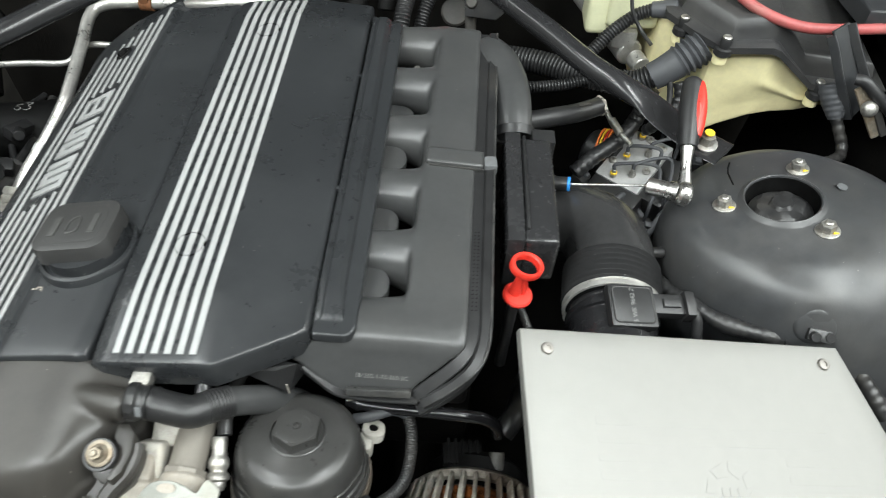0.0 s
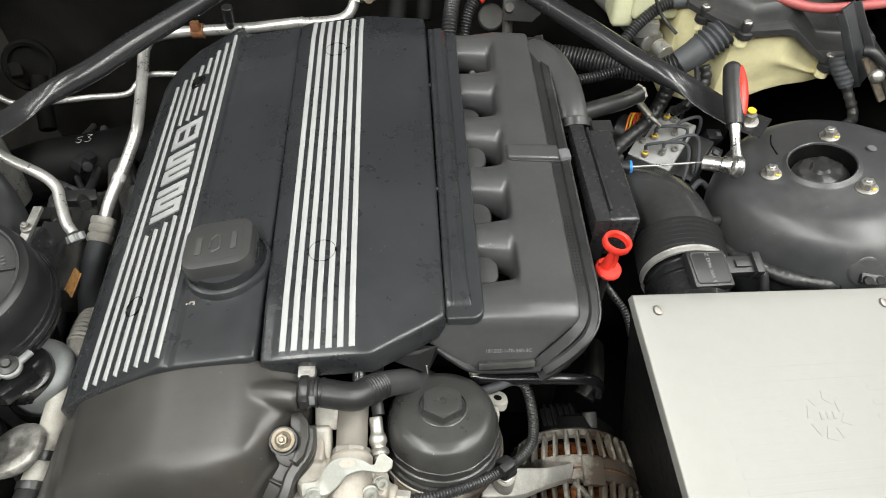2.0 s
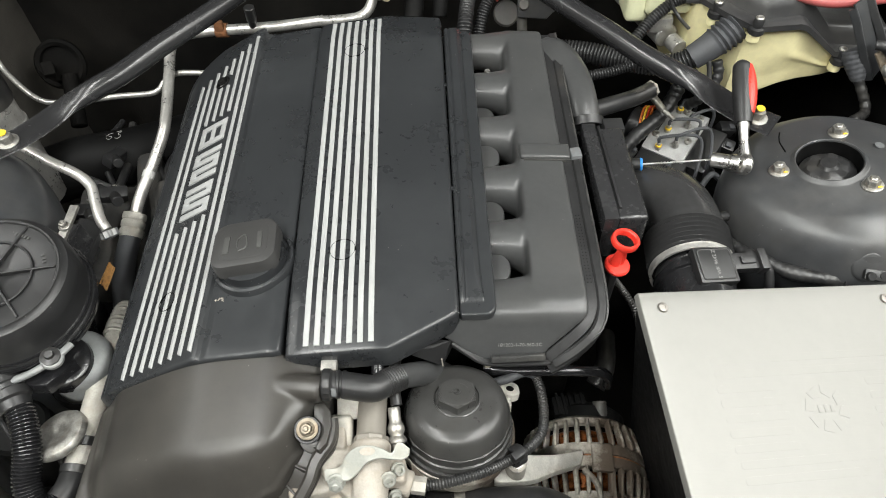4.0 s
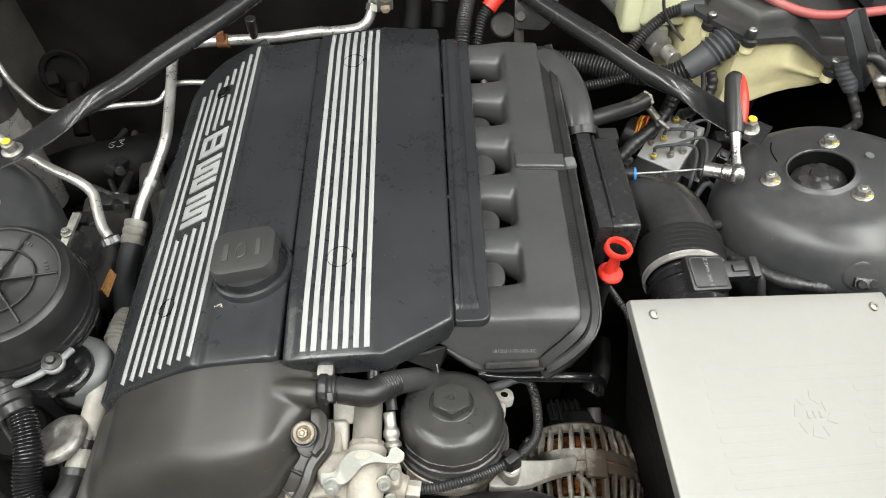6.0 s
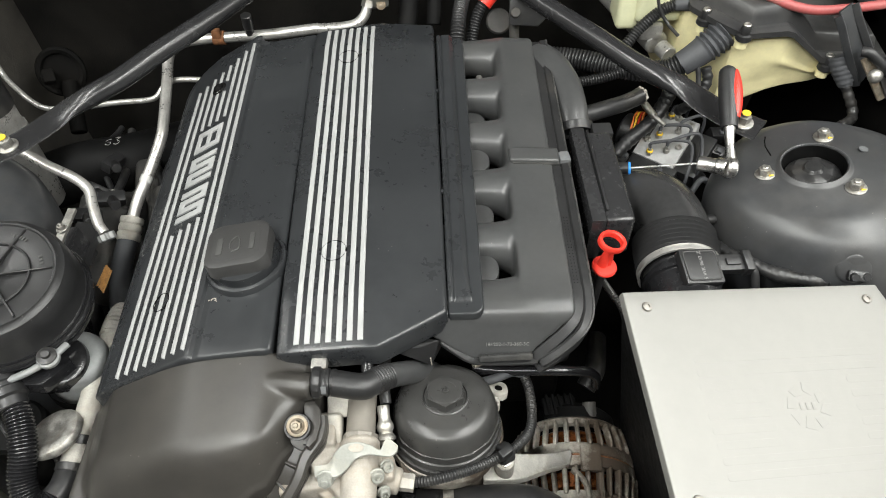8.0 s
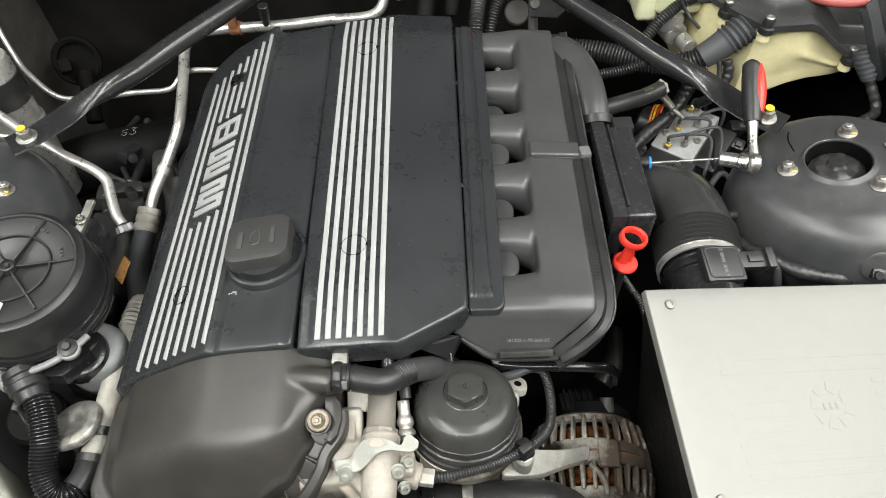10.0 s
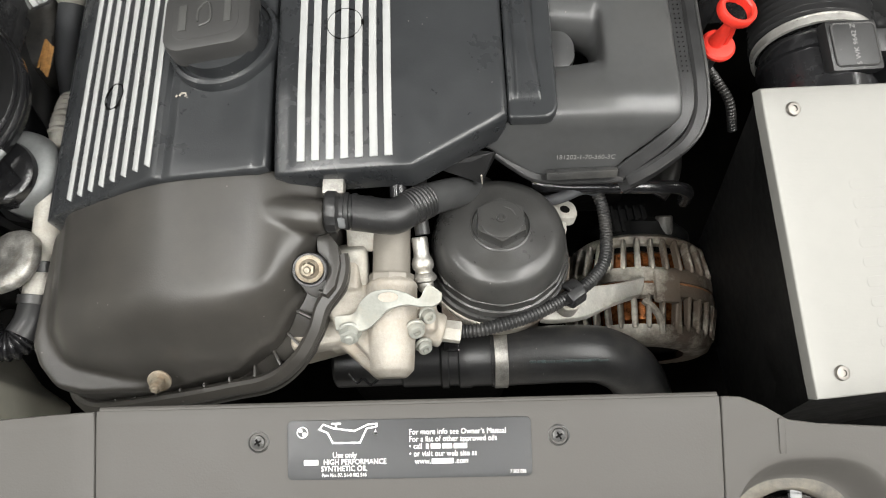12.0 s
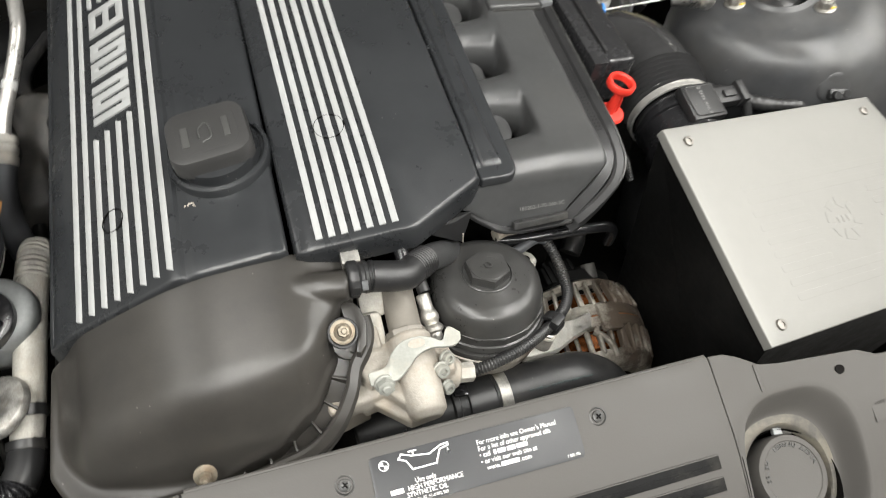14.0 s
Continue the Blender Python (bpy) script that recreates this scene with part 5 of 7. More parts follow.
part("bracket", bent_plate([(-0.2620, 0.2621, 0.690), (-0.2455, 0.2630, 0.694), (-0.2377, 0.2704, 0.704), (-0.2277, 0.2761, 0.711), (-0.2136, 0.2773, 0.714), (-0.2003, 0.2748, 0.712), (-0.1886, 0.2705, 0.708), (-0.1830, 0.2786, 0.712), (-0.1787, 0.2804, 0.713), (-0.1698, 0.2752, 0.708)],
                             [(-0.2610, 0.2529, 0.684), (-0.2460, 0.2498, 0.690), (-0.2347, 0.2514, 0.690), (-0.2240, 0.2571, 0.698), (-0.2149, 0.2631, 0.706), (-0.2009, 0.2665, 0.708), (-0.1889, 0.2659, 0.706), (-0.1836, 0.2662, 0.704), (-0.1764, 0.2665, 0.703), (-0.1706, 0.2699, 0.705)], 0.0028, 60, 6, 0.0008), ZINC, van, "pale zinc bracket plate").location += Vector((0.002, -0.0044, 0.015))
part("bracket_hole", moved(lathe([(0, 0), (0.006, 0), (0.006, 0.0008), (0, 0.0008)], Matrix(), 20), pose(-0.2120, 0.2670, 0.7275, 28, 0, 0) @ Matrix.Diagonal((1.4, 0.7, 1, 1))), CAST, van)
for at, n, s in (((-0.2470, 0.2465, 0.700), (0, -0.80, 0.5), 0.0135), ((-0.1915, 0.249, 0.698), (0.25, -0.8, 0.5), 0.0115), ((-0.186, 0.240, 0.674), (0.35, -0.8, 0.40), 0.0105), ((-0.1815, 0.262, 0.692), (0.35, -0.6, 0.6), 0.0105)):
    bolt(van, at, n, s * 1.1, s * 0.55, s * 0.75, ZINC, "bolt", s < 0.012, "zinc bolt")
part("oil_line", lathe([(0.0055, -0.006), (0.0075, -0.002), (0.0075, 0.002), (0.0105, 0.004), (0.0110, 0.007), (0.0096, 0.0095), (0.0080, 0.011), (0.0078, 0.013), (0.0096, 0.016), (0.0099, 0.020), (0.0086, 0.024), (0.0074, 0.026), (0.0069, 0.030), (0.0072, 0.034), (0.0073, 0.042), (0.0065, 0.0435)], basis((-0.1830, 0.2920, 0.684), (-0.10, 0.9, 0.42)), 28), STEEL, van, "crimped bright metal line end")
part("oil_hose", hose([(-0.1842, 0.334, 0.7005), (-0.1865, 0.355, 0.706), (-0.186, 0.40, 0.70), (-0.18, 0.46, 0.66)], 0.0068, 0.006, 16), RUBBER, van)
part("hose_print", join(*[rbox(0.003, 0.004, 0.0005, pose(-0.1845, 0.346 + 0.006 * k, 0.7110), 0.0001) for k in range(3)]), GREY_INK, van)
part("cover_plate", rbox(0.030, 0.10, 0.030, pose(-0.158, 0.318, 0.640, 10, 0, 4), 0.004), ALTERNATOR, van)
part("sensor_nut", hexagon(0.018, 0.016, basis((-0.168, 0.2545, 0.6645), (1, -0.12, -0.1)), 0.001), WHITE_CAST, van)
van.location.x -= 0.0065

front_loom = thing("front_loom", "grey-black corrugated wiring conduit with a clip", "wiring conduit", (-0.08, 0.30, 0.63))
FL = [(-0.168, 0.2533, 0.663), (-0.155, 0.2535, 0.664), (-0.135, 0.255, 0.666), (-0.098, 0.266, 0.662), (-0.066, 0.283, 0.652), (-0.037, 0.3025, 0.644), (-0.0185, 0.3245, 0.640), (-0.0130, 0.351, 0.640), (-0.0140, 0.380, 0.644), (-0.020, 0.400, 0.650)]
part("conduit", ribbed(FL, 0.0064, 0.0034, 0.0013, 16), RUBBER, front_loom)
part("branch", hose([(-0.020, 0.398, 0.650), (-0.035, 0.396, 0.660), (-0.058, 0.386, 0.662), (-0.075, 0.384, 0.658)], 0.0058, 0.004, 12), GREY_RUBBER, front_loom)
part("clip", join(ring(0.0088, 0.0125, 0.014, basis((-0.058, 0.2885, 0.6495), (0.8, 0.55, -0.25)), 24), rbox(0.016, 0.010, 0.014, pose(-0.052, 0.286, 0.662, 0, 0, 35), 0.002)), BLACK, front_loom)
vac = thing("vacuum_hose", "glossy black hose below the manifold", "hose", (0.02, 0.42, 0.68))
part("hose", hose([(-0.085, 0.402, 0.664), (-0.05, 0.397, 0.664), (0.01, 0.396, 0.662), (0.040, 0.396, 0.659), (0.062, 0.398, 0.652), (0.076, 0.402, 0.632), (0.082, 0.408, 0.60)], 0.0068, 0.005, 14, lambda s, l: 0.0068 + (0.0016 if 0.008 < s < 0.03 and int(s / 0.003) % 2 else 0)), GLOSSY, vac)
low_hose = thing("coolant_hose", "black rubber coolant hose deep in the bay", "hose", (0.05, 0.5, 0.5))
part("hose", hose([(0.10, 0.49, 0.45), (0.115, 0.51, 0.46), (0.125, 0.54, 0.45), (0.14, 0.60, 0.42)], 0.016, 0.008, 16), RUBBER, low_hose)
part("line", ribbed([(0.098, 0.570, 0.645), (0.103, 0.540, 0.662), (0.1085, 0.505, 0.676), (0.120, 0.485, 0.668), (0.130, 0.470, 0.640)], 0.0050, 0.0036, 0.0013, 14), RUBBER, low_hose)

# ---------------------------------------------------------------- panel over the radiator
panel = thing("radiator_panel", "grey plastic panel over the radiator with an oil label", "panel", (MID, 0.09, 0.62), kind="structure")


def panel_z(x, y):
    t = 0.172 - y
    return 0.7585 - 0.33 * max(0, t) - 0.9 * max(0, t - 0.06) ** 1.6 - 0.030 * max(0, abs(x - MID) - 0.24)


def rear_edge(x):
    return poly(x, [(-1.0, 0.135), (-0.62, 0.158), (-0.50, 0.168), (-0.43, 0.172), (0.028, 0.174), (0.045, 0.173), (0.060, 0.167), (0.078, 0.157), (0.10, 0.154), (0.185, 0.149), (0.205, 0.141), (0.225, 0.140), (0.55, 0.12)])


WELL_DUST = stuff("sandy_dust_on_plastic", (0.066, 0.061, 0.054), 0.65, dust=(0.15, 0.135, 0.105), dust_at=0.54, vary=0.15, size=0.02, bump=0.3)


def lip_at(a):
    """The outline of the hollow round the coolant cap, the ledge in it, and the edge of its well."""
    c, q = math.cos(a), math.sin(a)
    lip = Vector((0.0975 + 0.0635 * math.copysign(abs(c) ** 0.72, c), 0.0640 + 0.0680 * math.copysign(abs(q) ** 0.72, q), 0))
    ledge = Vector((0.0910 + 0.0530 * math.copysign(abs(c) ** 0.82, c), 0.0635 + 0.0560 * math.copysign(abs(q) ** 0.82, q), 0))
    return lip, ledge, Vector((0.0910 + 0.0465 * c, 0.0635 + 0.0480 * q, 0))


def section(x0, x1):
    def f(u, v):
        x = x0 + (x1 - x0) * u
        y = rear_edge(x) - (rear_edge(x) + 0.065) * v
        z = panel_z(x, y)
        return Vector((x, y, z))
    return f


part("middle_panel", sheet(section(-0.4315, 0.0285), 40, 26, 0.0012, 0.02), PANEL, panel)
part("side_panel", sheet(section(-0.96, -0.4345), 30, 26, 0.0012, 0.02), PANEL, panel)
east_form = sheet(section(0.0315, 0.53), 200, 90, 0.0012, 0.02)


def in_hollow(p):
    return abs((p.x - 0.0975) / 0.0660) ** 2.75 + abs((p.y - 0.0640) / 0.0705) ** 2.75 < 1


bmesh.ops.delete(east_form, geom=[f for f in east_form.faces if in_hollow(f.calc_center_median())], context="FACES")
part("side_panel", east_form, PANEL, panel)
wall, turns, steps = bmesh.new(), 96, 12
grid = []
for i in range(turns):
    lip, ledge, well = lip_at(2 * math.pi * i / turns)
    out = (lip - Vector((0.0975, 0.0640, 0))).normalized() * 0.006
    out.x = max(out.x, 0.0322 - lip.x)
    grid.append([wall.verts.new((lip.x + out.x, lip.y + out.y, panel_z(lip.x + out.x, lip.y + out.y) + 0.0003))])
    for k in range(steps + 1):
        q = k / steps
        p = lip.lerp(ledge, q)
        grid[-1].append(wall.verts.new((p.x, p.y, panel_z(p.x, p.y) + 0.0004 - 0.030 * eased(q) ** 0.9)))
for i in range(turns):
    for k in range(steps + 1):
        wall.faces.new((grid[i][k], grid[(i + 1) % turns][k], grid[(i + 1) % turns][k + 1], grid[i][k + 1]))
part("hollow_wall", wall, PANEL, panel, "smooth hollow round the coolant cap")
shelf, rings = bmesh.new(), []
for i in range(turns):
    lip, ledge, well = lip_at(2 * math.pi * i / turns)
    rings.append([shelf.verts.new((p.x, p.y, panel_z(p.x, p.y) - d)) for p, d in ((ledge, 0.0296), (ledge.lerp(well, 0.25), 0.0290), (ledge.lerp(well, 0.85), 0.0295), (well, 0.0315), (well, 0.044))])
for i in range(turns):
    for k in range(4):
        shelf.faces.new((rings[i][k], rings[(i + 1) % turns][k], rings[(i + 1) % turns][k + 1], rings[i][k + 1]))
part("well_ledge", shelf, WELL_DUST, panel, "dusty ledge round the well")
part("rear_fold", hose([(x, rear_edge(x) + 0.002, panel_z(x, rear_edge(x)) - 0.002) for x in (-0.43, -0.3, -0.15, 0.028)], 0.0022, 0.02, 8), PANEL, panel)
part("rib", rbox(0.0050, 0.026, 0.0022, pose(0.0735, 0.1465, panel_z(0.0735, 0.1465) + 0.0002, 19, 0, 1), 0.001), PANEL, panel)
nrm = Vector((0, -0.33, 1)).normalized()
for x, y in ((-0.3105, 0.1490), (-0.0890, 0.1500)):
    at = Vector((x, y, panel_z(x, y)))
    m = basis(at, nrm, (0, 1, 0))
    s = part("screw", lathe([(0.0082, -0.001), (0.0080, 0.0004), (0.0070, 0.0008), (0.0062, -0.0006), (0.0054, -0.0008), (0.0048, 0.0014), (0.0026, 0.0022), (0, 0.0024)], m, 28), WORN, panel, "cross-head plastic screw")
    part("cross", join(rbox(0.0055, 0.0013, 0.001, m @ pose(0, 0, 0.0026, 0, 0, 30), 0.0002), rbox(0.0013, 0.0055, 0.001, m @ pose(0, 0, 0.0026, 0, 0, 30), 0.0002)), DARK, s)
for x, y in ((-0.571, 0.139), (0.1593, 0.1365)):
    m = basis((x, y, panel_z(x, y) + 0.0006), nrm, (0, 1, 0))
    part("clip_hole", moved(lathe([(0.0044, -0.0002), (0.0042, 0.0006), (0.0038, 0.0005), (0, 0.0002)], Matrix(), 24), m @ Matrix.Diagonal((1.15, 1, 1, 1))), DARK, panel, "open clip hole")
for sx in (-1, 1):
    for k in range(3):
        y = 0.0905 - 0.017 * k
        xa, xb = (0.030 + 0.018 * k, 0.212)
        a, b = MID + 0.012 + sx * xa, MID + 0.012 + sx * xb
        x0, x1 = min(a, b), max(a, b)
        m = basis(((x0 + x1) / 2, y, panel_z(MID, y) + 0.0004), Vector((0, -0.45, 1)), (0, 1, 0))
        h = (x1 - x0) / 2
        s = -sx
        out = [(-h, -0.0062), (h, -0.0062), (h, 0.0058), (-h, 0.0058)]
        out = [(x - (0.008 if (x * s > 0 and yy < 0) else 0) * s, yy) for x, yy in out]
        vent = part("vent", plate(out, 0.0012, m, 0.0008), SLOT, panel, "black recessed vent slot")
        part("vent_lip", rbox(2 * h, 0.0014, 0.0016, m @ Matrix.Translation((0, 0.0058, 0.0006)), 0.0006), PANEL, vent)
        part("vent_slat", rbox(2 * h - 0.014, 0.0022, 0.0012, m @ Matrix.Translation((0, -0.0012, 0.0012)), 0.0005), SLOT, vent)
part("badge_well", lathe([(0.030, 0.0), (0.029, 0.0014), (0.025, 0.0004), (0.0, 0.0004)], basis((-0.205, 0.062, panel_z(-0.205, 0.062) + 0.0005), (0, -0.5, 1)), 40), PANEL, panel)

# the oil label
lm = basis((-0.1990, 0.1428, panel_z(-0.1990, 0.1428) + 0.0004), nrm, (0, 1, 0))
label = part("oil_label", plate(rounded(0.1795, 0.0430, 0.004), 0.0006, lm, 0.0002), STICKER, panel, "black oil label with white print")


def on_label(x, y):
    return lm @ Matrix.Translation((x, y, 0.0008))


def print_bars(name, x, y, widths, h):
    """Plain bars where print is not to be lettered; they run on from x."""
    shapes = []
    for w in widths:
        shapes.append(rbox(w, h, 0.0003, on_label(x + w / 2, y), 0.0001, 1))
        x += w + h * 0.35
    part(name, join(*shapes), INK, label)


for text, x, y, size, al in (("For more info see Owner's Manual", 0.0, 0.0118, 0.00585, "LEFT"), ("For a list of other approved oils", 0.0, 0.0066, 0.00585, "LEFT"),
                             ("\u2022 call", 0.0, 0.0014, 0.00585, "LEFT"), ("\u2022 or visit our web site at", 0.0, -0.0040, 0.00585, "LEFT"), ("www.", 0.004, -0.0094, 0.00585, "LEFT"), (".com", 0.0335, -0.0094, 0.00585, "LEFT"),
                             ("Use only", -0.0475, -0.0040, 0.00585, "CENTER"), ("HIGH PERFORMANCE", -0.0400, -0.0090, 0.0056, "CENTER"), ("SYNTHETIC OIL", -0.0480, -0.0138, 0.0056, "CENTER"),
                             ("Part No. 07. 51-0 002 545", -0.0480, -0.0184, 0.0036, "CENTER"), ("7 502 056", 0.0795, -0.0178, 0.0034, "CENTER")):
    b = writing(text, size, Matrix(), 0.0001, al)
    for v in b.verts:
        v.co.x *= 0.86
    part("print", moved(b, on_label(x, y)), INK, label)
print_bars("print_bar", 0.0125, 0.0014, (0.0022, 0.0072, 0.0072, 0.0098), 0.0036)
print_bars("print_bar", -0.0775, -0.0090, (0.0105,), 0.0038)
print_bars("print_bar", 0.0165, -0.0094, (0.0160,), 0.0036)
can = [(-0.066, 0.0150), (-0.063, 0.0185), (-0.055, 0.0155), (-0.040, 0.0135), (-0.030, 0.0180), (-0.0235, 0.0185), (-0.0235, 0.0165), (-0.031, 0.0150), (-0.036, 0.0050), (-0.056, 0.0050), (-0.060, 0.0125), (-0.066, 0.0150)]
segs = []
for (x0, y0), (x1, y1) in zip(can, can[1:]):
    d = math.hypot(x1 - x0, y1 - y0)
    segs.append(rbox(d + 0.0012, 0.0013, 0.0003, on_label((x0 + x1) / 2, (y0 + y1) / 2) @ pose(0, 0, 0, 0, 0, math.degrees(math.atan2(y1 - y0, x1 - x0))), 0.0001, 1))
segs += [rbox(0.007, 0.0013, 0.0003, on_label(-0.0535, 0.0190), 0.0001, 1), rbox(0.0013, 0.003, 0.0003, on_label(-0.0535, 0.0175), 0.0001, 1)]
part("oil_can_drawing", join(*segs), INK, label)
part("oil_drop", plate([(0.0014 * math.cos(radians(a)), 0.0014 * math.sin(radians(a))) for a in range(-30, 211, 30)] + [(0, 0.0036)], 0.0003, on_label(-0.0245, 0.0115), 0), INK, label)
part("round_mark", join(ring(0.0035, 0.0042, 0.0003, on_label(-0.0785, 0.0130), 24), rbox(0.0026, 0.0026, 0.0003, on_label(-0.0799, 0.0144), 0.0001), rbox(0.0026, 0.0026, 0.0003, on_label(-0.0771, 0.0116), 0.0001)), INK, label)

# the coolant cap in the panel's hollow
cm = basis((0.0945, 0.0735, 0.6735), (0.02, -0.28, 1), (0, 1, 0)) @ Matrix.Diagonal((0.94, 0.94, 1, 1))
cool = part("coolant_cap", lathe([(0.035, -0.030), (0.0375, -0.004), (0.0388, 0.014), (0.0370, 0.018), (0.032, 0.0185), (0.031, 0.0175), (0, 0.0175)], cm, 60, lambda a, k: 1 + (0.010 * math.cos(20 * a) if k < 3 else 0)), PANEL, panel, "grey plastic coolant cap with moulded words")
# black stands for the shade down the well
part("filler_well", lathe([(0.0520, 0.016), (0.0500, -0.004), (0.052, -0.05), (0.0, -0.05)], basis((0.0910, 0.0635, 0.669), (0.0, -0.28, 1), (0, 1, 0)), 48), DARK, panel, "well round the cap, black for its shade")
for k, ch in enumerate("NICHT \u00d6FFNEN \u00b7 HEISS"):
    if ch == " ":
        continue
    a = radians(12 + 9.0 * k)
    at = cm @ Vector((0.0285 * math.cos(a), 0.0285 * math.sin(a), 0.0180))
    m = cm @ Matrix.Translation((0.0285 * math.cos(a), 0.0285 * math.sin(a), 0.0180)) @ Matrix.Rotation(a + math.pi / 2, 4, "Z")
    part("moulded_letter", writing(ch, 0.0062, m, 0.0004, "CENTER"), FADED, cool)
part("tongue", rbox(0.010, 0.014, 0.005, cm @ Matrix.Translation((0.004, 0.041, 0.010)), 0.001), PALE, cool)
part("tongue", rbox(0.022, 0.010, 0.004, cm @ Matrix.Translation((0.016, 0.040, 0.006)), 0.001), PANEL, cool)
part("level_plate", rbox(0.036, 0.022, 0.0006, basis((0.197, 0.0955, panel_z(0.197, 0.0955) + 0.0006), nrm, (0, 1, 0)), 0.0002), PANEL, panel)
part("level_print", writing("KALT/COLD", 0.0050, basis((0.197, 0.1010, panel_z(0.197, 0.1010) + 0.0010), nrm, (0, -1, 0)), 0.0002), PANEL, panel, "faint moulded words")

# ---------------------------------------------------------------- the side with the round housing
pump = thing("round_filter_housing", "black round plastic housing with a ribbed lid and white sticker", "housing", (-0.70, 0.50, 0.50))
mp = Matrix.Translation((-0.697, 0.497, 0.764)) @ pose(0, 0, 0, 7, 6, 0)
part("lid", lathe([(0, -0.004), (0.026, -0.006), (0.030, -0.004), (0.050, -0.003), (0.052, -0.002), (0.078, -0.001), (0.0795, 0.0015), (0.0820, 0.0018), (0.0835, -0.0015), (0.090, -0.005), (0.0945, -0.016), (0.0965, -0.030), (0.0985, -0.058), (0.1015, -0.062), (0.1020, -0.070), (0.098, -0.072)], mp, 72), BLACK, pump)
part("clamp_ring", lathe([(0.097, -0.056), (0.1000, -0.058), (0.1010, -0.061), (0.0985, -0.063), (0.1030, -0.066), (0.1050, -0.070), (0.1035, -0.075), (0.098, -0.077)], mp, 64), GLOSSY, pump, "glossy black clamp ring")
part("hub", lathe([(0.0, 0.006), (0.003, 0.006), (0.004, 0.0035), (0.006, 0.0035), (0.007, 0.006), (0.009, 0.005), (0.010, -0.004)], mp, 24), BLACK, pump)
for a in range(0, 360, 60):
    part("rib", rbox(0.070, 0.0030, 0.006, mp @ pose(0.042 * math.cos(radians(a + 12)), 0.042 * math.sin(radians(a + 12)), -0.001, 0, 0, a + 12), 0.001), BLACK, pump)
part("ring_rib", ring(0.0480, 0.0508, 0.004, mp @ Matrix.Translation((0, 0, -0.003)), 60), BLACK, pump)
part("sticker", plate(rounded(0.042, 0.017, 0.002), 0.0005, mp @ pose(-0.010, -0.058, 0.0000, 0, 0, -4), 0.0001), PAPER, pump, "white label with unreadable print")
part("sticker_bars", join(*[rbox(w, 0.0009, 0.0003, mp @ pose(x, y, 0.0007, 0, 0, -4), 0.0001) for w, x, y in ((0.010, -0.004, -0.0545), (0.012, -0.014, -0.0605), (0.004, 0.006, -0.0600), (0.003, 0.002, -0.0605))]), GREY_INK, pump)
for a in (62, 66, 70, 74, 78, 120, 125, 20, 25, 30, 212, 217, 222):
    part("moulded_mark", rbox(0.003, 0.005, 0.0008, mp @ pose(0.064 * math.cos(radians(a)), 0.064 * math.sin(radians(a)), 0.0, 0, 0, a - 90), 0.0003), FADED, pump)
part("base", lathe([(0.100, -0.075), (0.103, -0.080), (0.102, -0.088), (0.095, -0.094), (0.085, -0.10), (0.075, -0.15), (0.06, -0.24), (0, -0.24)], mp, 56), GLOSSY, pump)
part("motor_top", lathe([(0, 0.010), (0.029, 0.010), (0.034, 0.007), (0.036, 0.0), (0.036, -0.02), (0, -0.02)], pose(-0.639, 0.444, 0.641, 10, 12, 0), 40), GLOSSY, pump, "glossy black motor cap")
part("motor", lathe([(0.0, 0.004), (0.028, 0.004), (0.036, 0.001), (0.0412, -0.006), (0.0430, -0.014), (0.0430, -0.028), (0.0445, -0.030), (0.0445, -0.07), (0.038, -0.085), (0, -0.085)], pose(-0.627, 0.455, 0.635, 10, 12, 0), 44), PALE, pump, "pale grey motor can")
part("motor_band", lathe([(0.049, -0.030), (0.0495, -0.060), (0.049, -0.064)], pose(-0.624, 0.448, 0.635, 10, 12, 0), 44), DARK, pump)
part("bracket", join(hose([(-0.720, 0.400, 0.655), (-0.688, 0.398, 0.668), (-0.650, 0.410, 0.676), (-0.624, 0.428, 0.682), (-0.614, 0.446, 0.680)], 0.0055, 0.005, 12, flat=0.8), ring(0.008, 0.014, 0.007, pose(-0.630, 0.424, 0.679, 10, 10, 0), 26)), PALE, pump, "pale cast bracket arm")
part("rubber_foot", lathe([(0, 0.012), (0.005, 0.012), (0.006, 0.008), (0.012, 0.006), (0.013, -0.008), (0, -0.008)], pose(-0.631, 0.425, 0.683, 10, 10, 0), 26), RUBBER, pump)
part("foot_arm", hose([(-0.80, 0.455, 0.630), (-0.760, 0.425, 0.632), (-0.715, 0.398, 0.640)], 0.012, 0.005, 16), PALE, pump)
part("shroud", plate([(-0.720, 0.402), (-0.640, 0.398), (-0.612, 0.432), (-0.632, 0.455), (-0.70, 0.45)], 0.020, Matrix.Translation((0, 0, 0.640)), 0.003), GLOSSY, pump)
part("back_plate", plate([(0, 0), (0.045, 0.0), (0.045, 0.12), (0.0, 0.135)], 0.010, pose(-0.695, 0.565, 0.640, 0, -8, 0), 0.002), BLACK, pump)
part("mount_rail", rbox(0.012, 0.065, 0.006, pose(-0.664, 0.628, 0.712, 6, 0, -3), 0.001), STEEL, pump, "dull zinc rail")
bolt(pump, (-0.664, 0.620, 0.716), (0, 0, 1), 0.010, 0.006, 0.008)
part("plate", rbox(0.024, 0.10, 0.060, pose(-0.672, 0.600, 0.660, 0, -8, -4), 0.004), SATIN, pump)

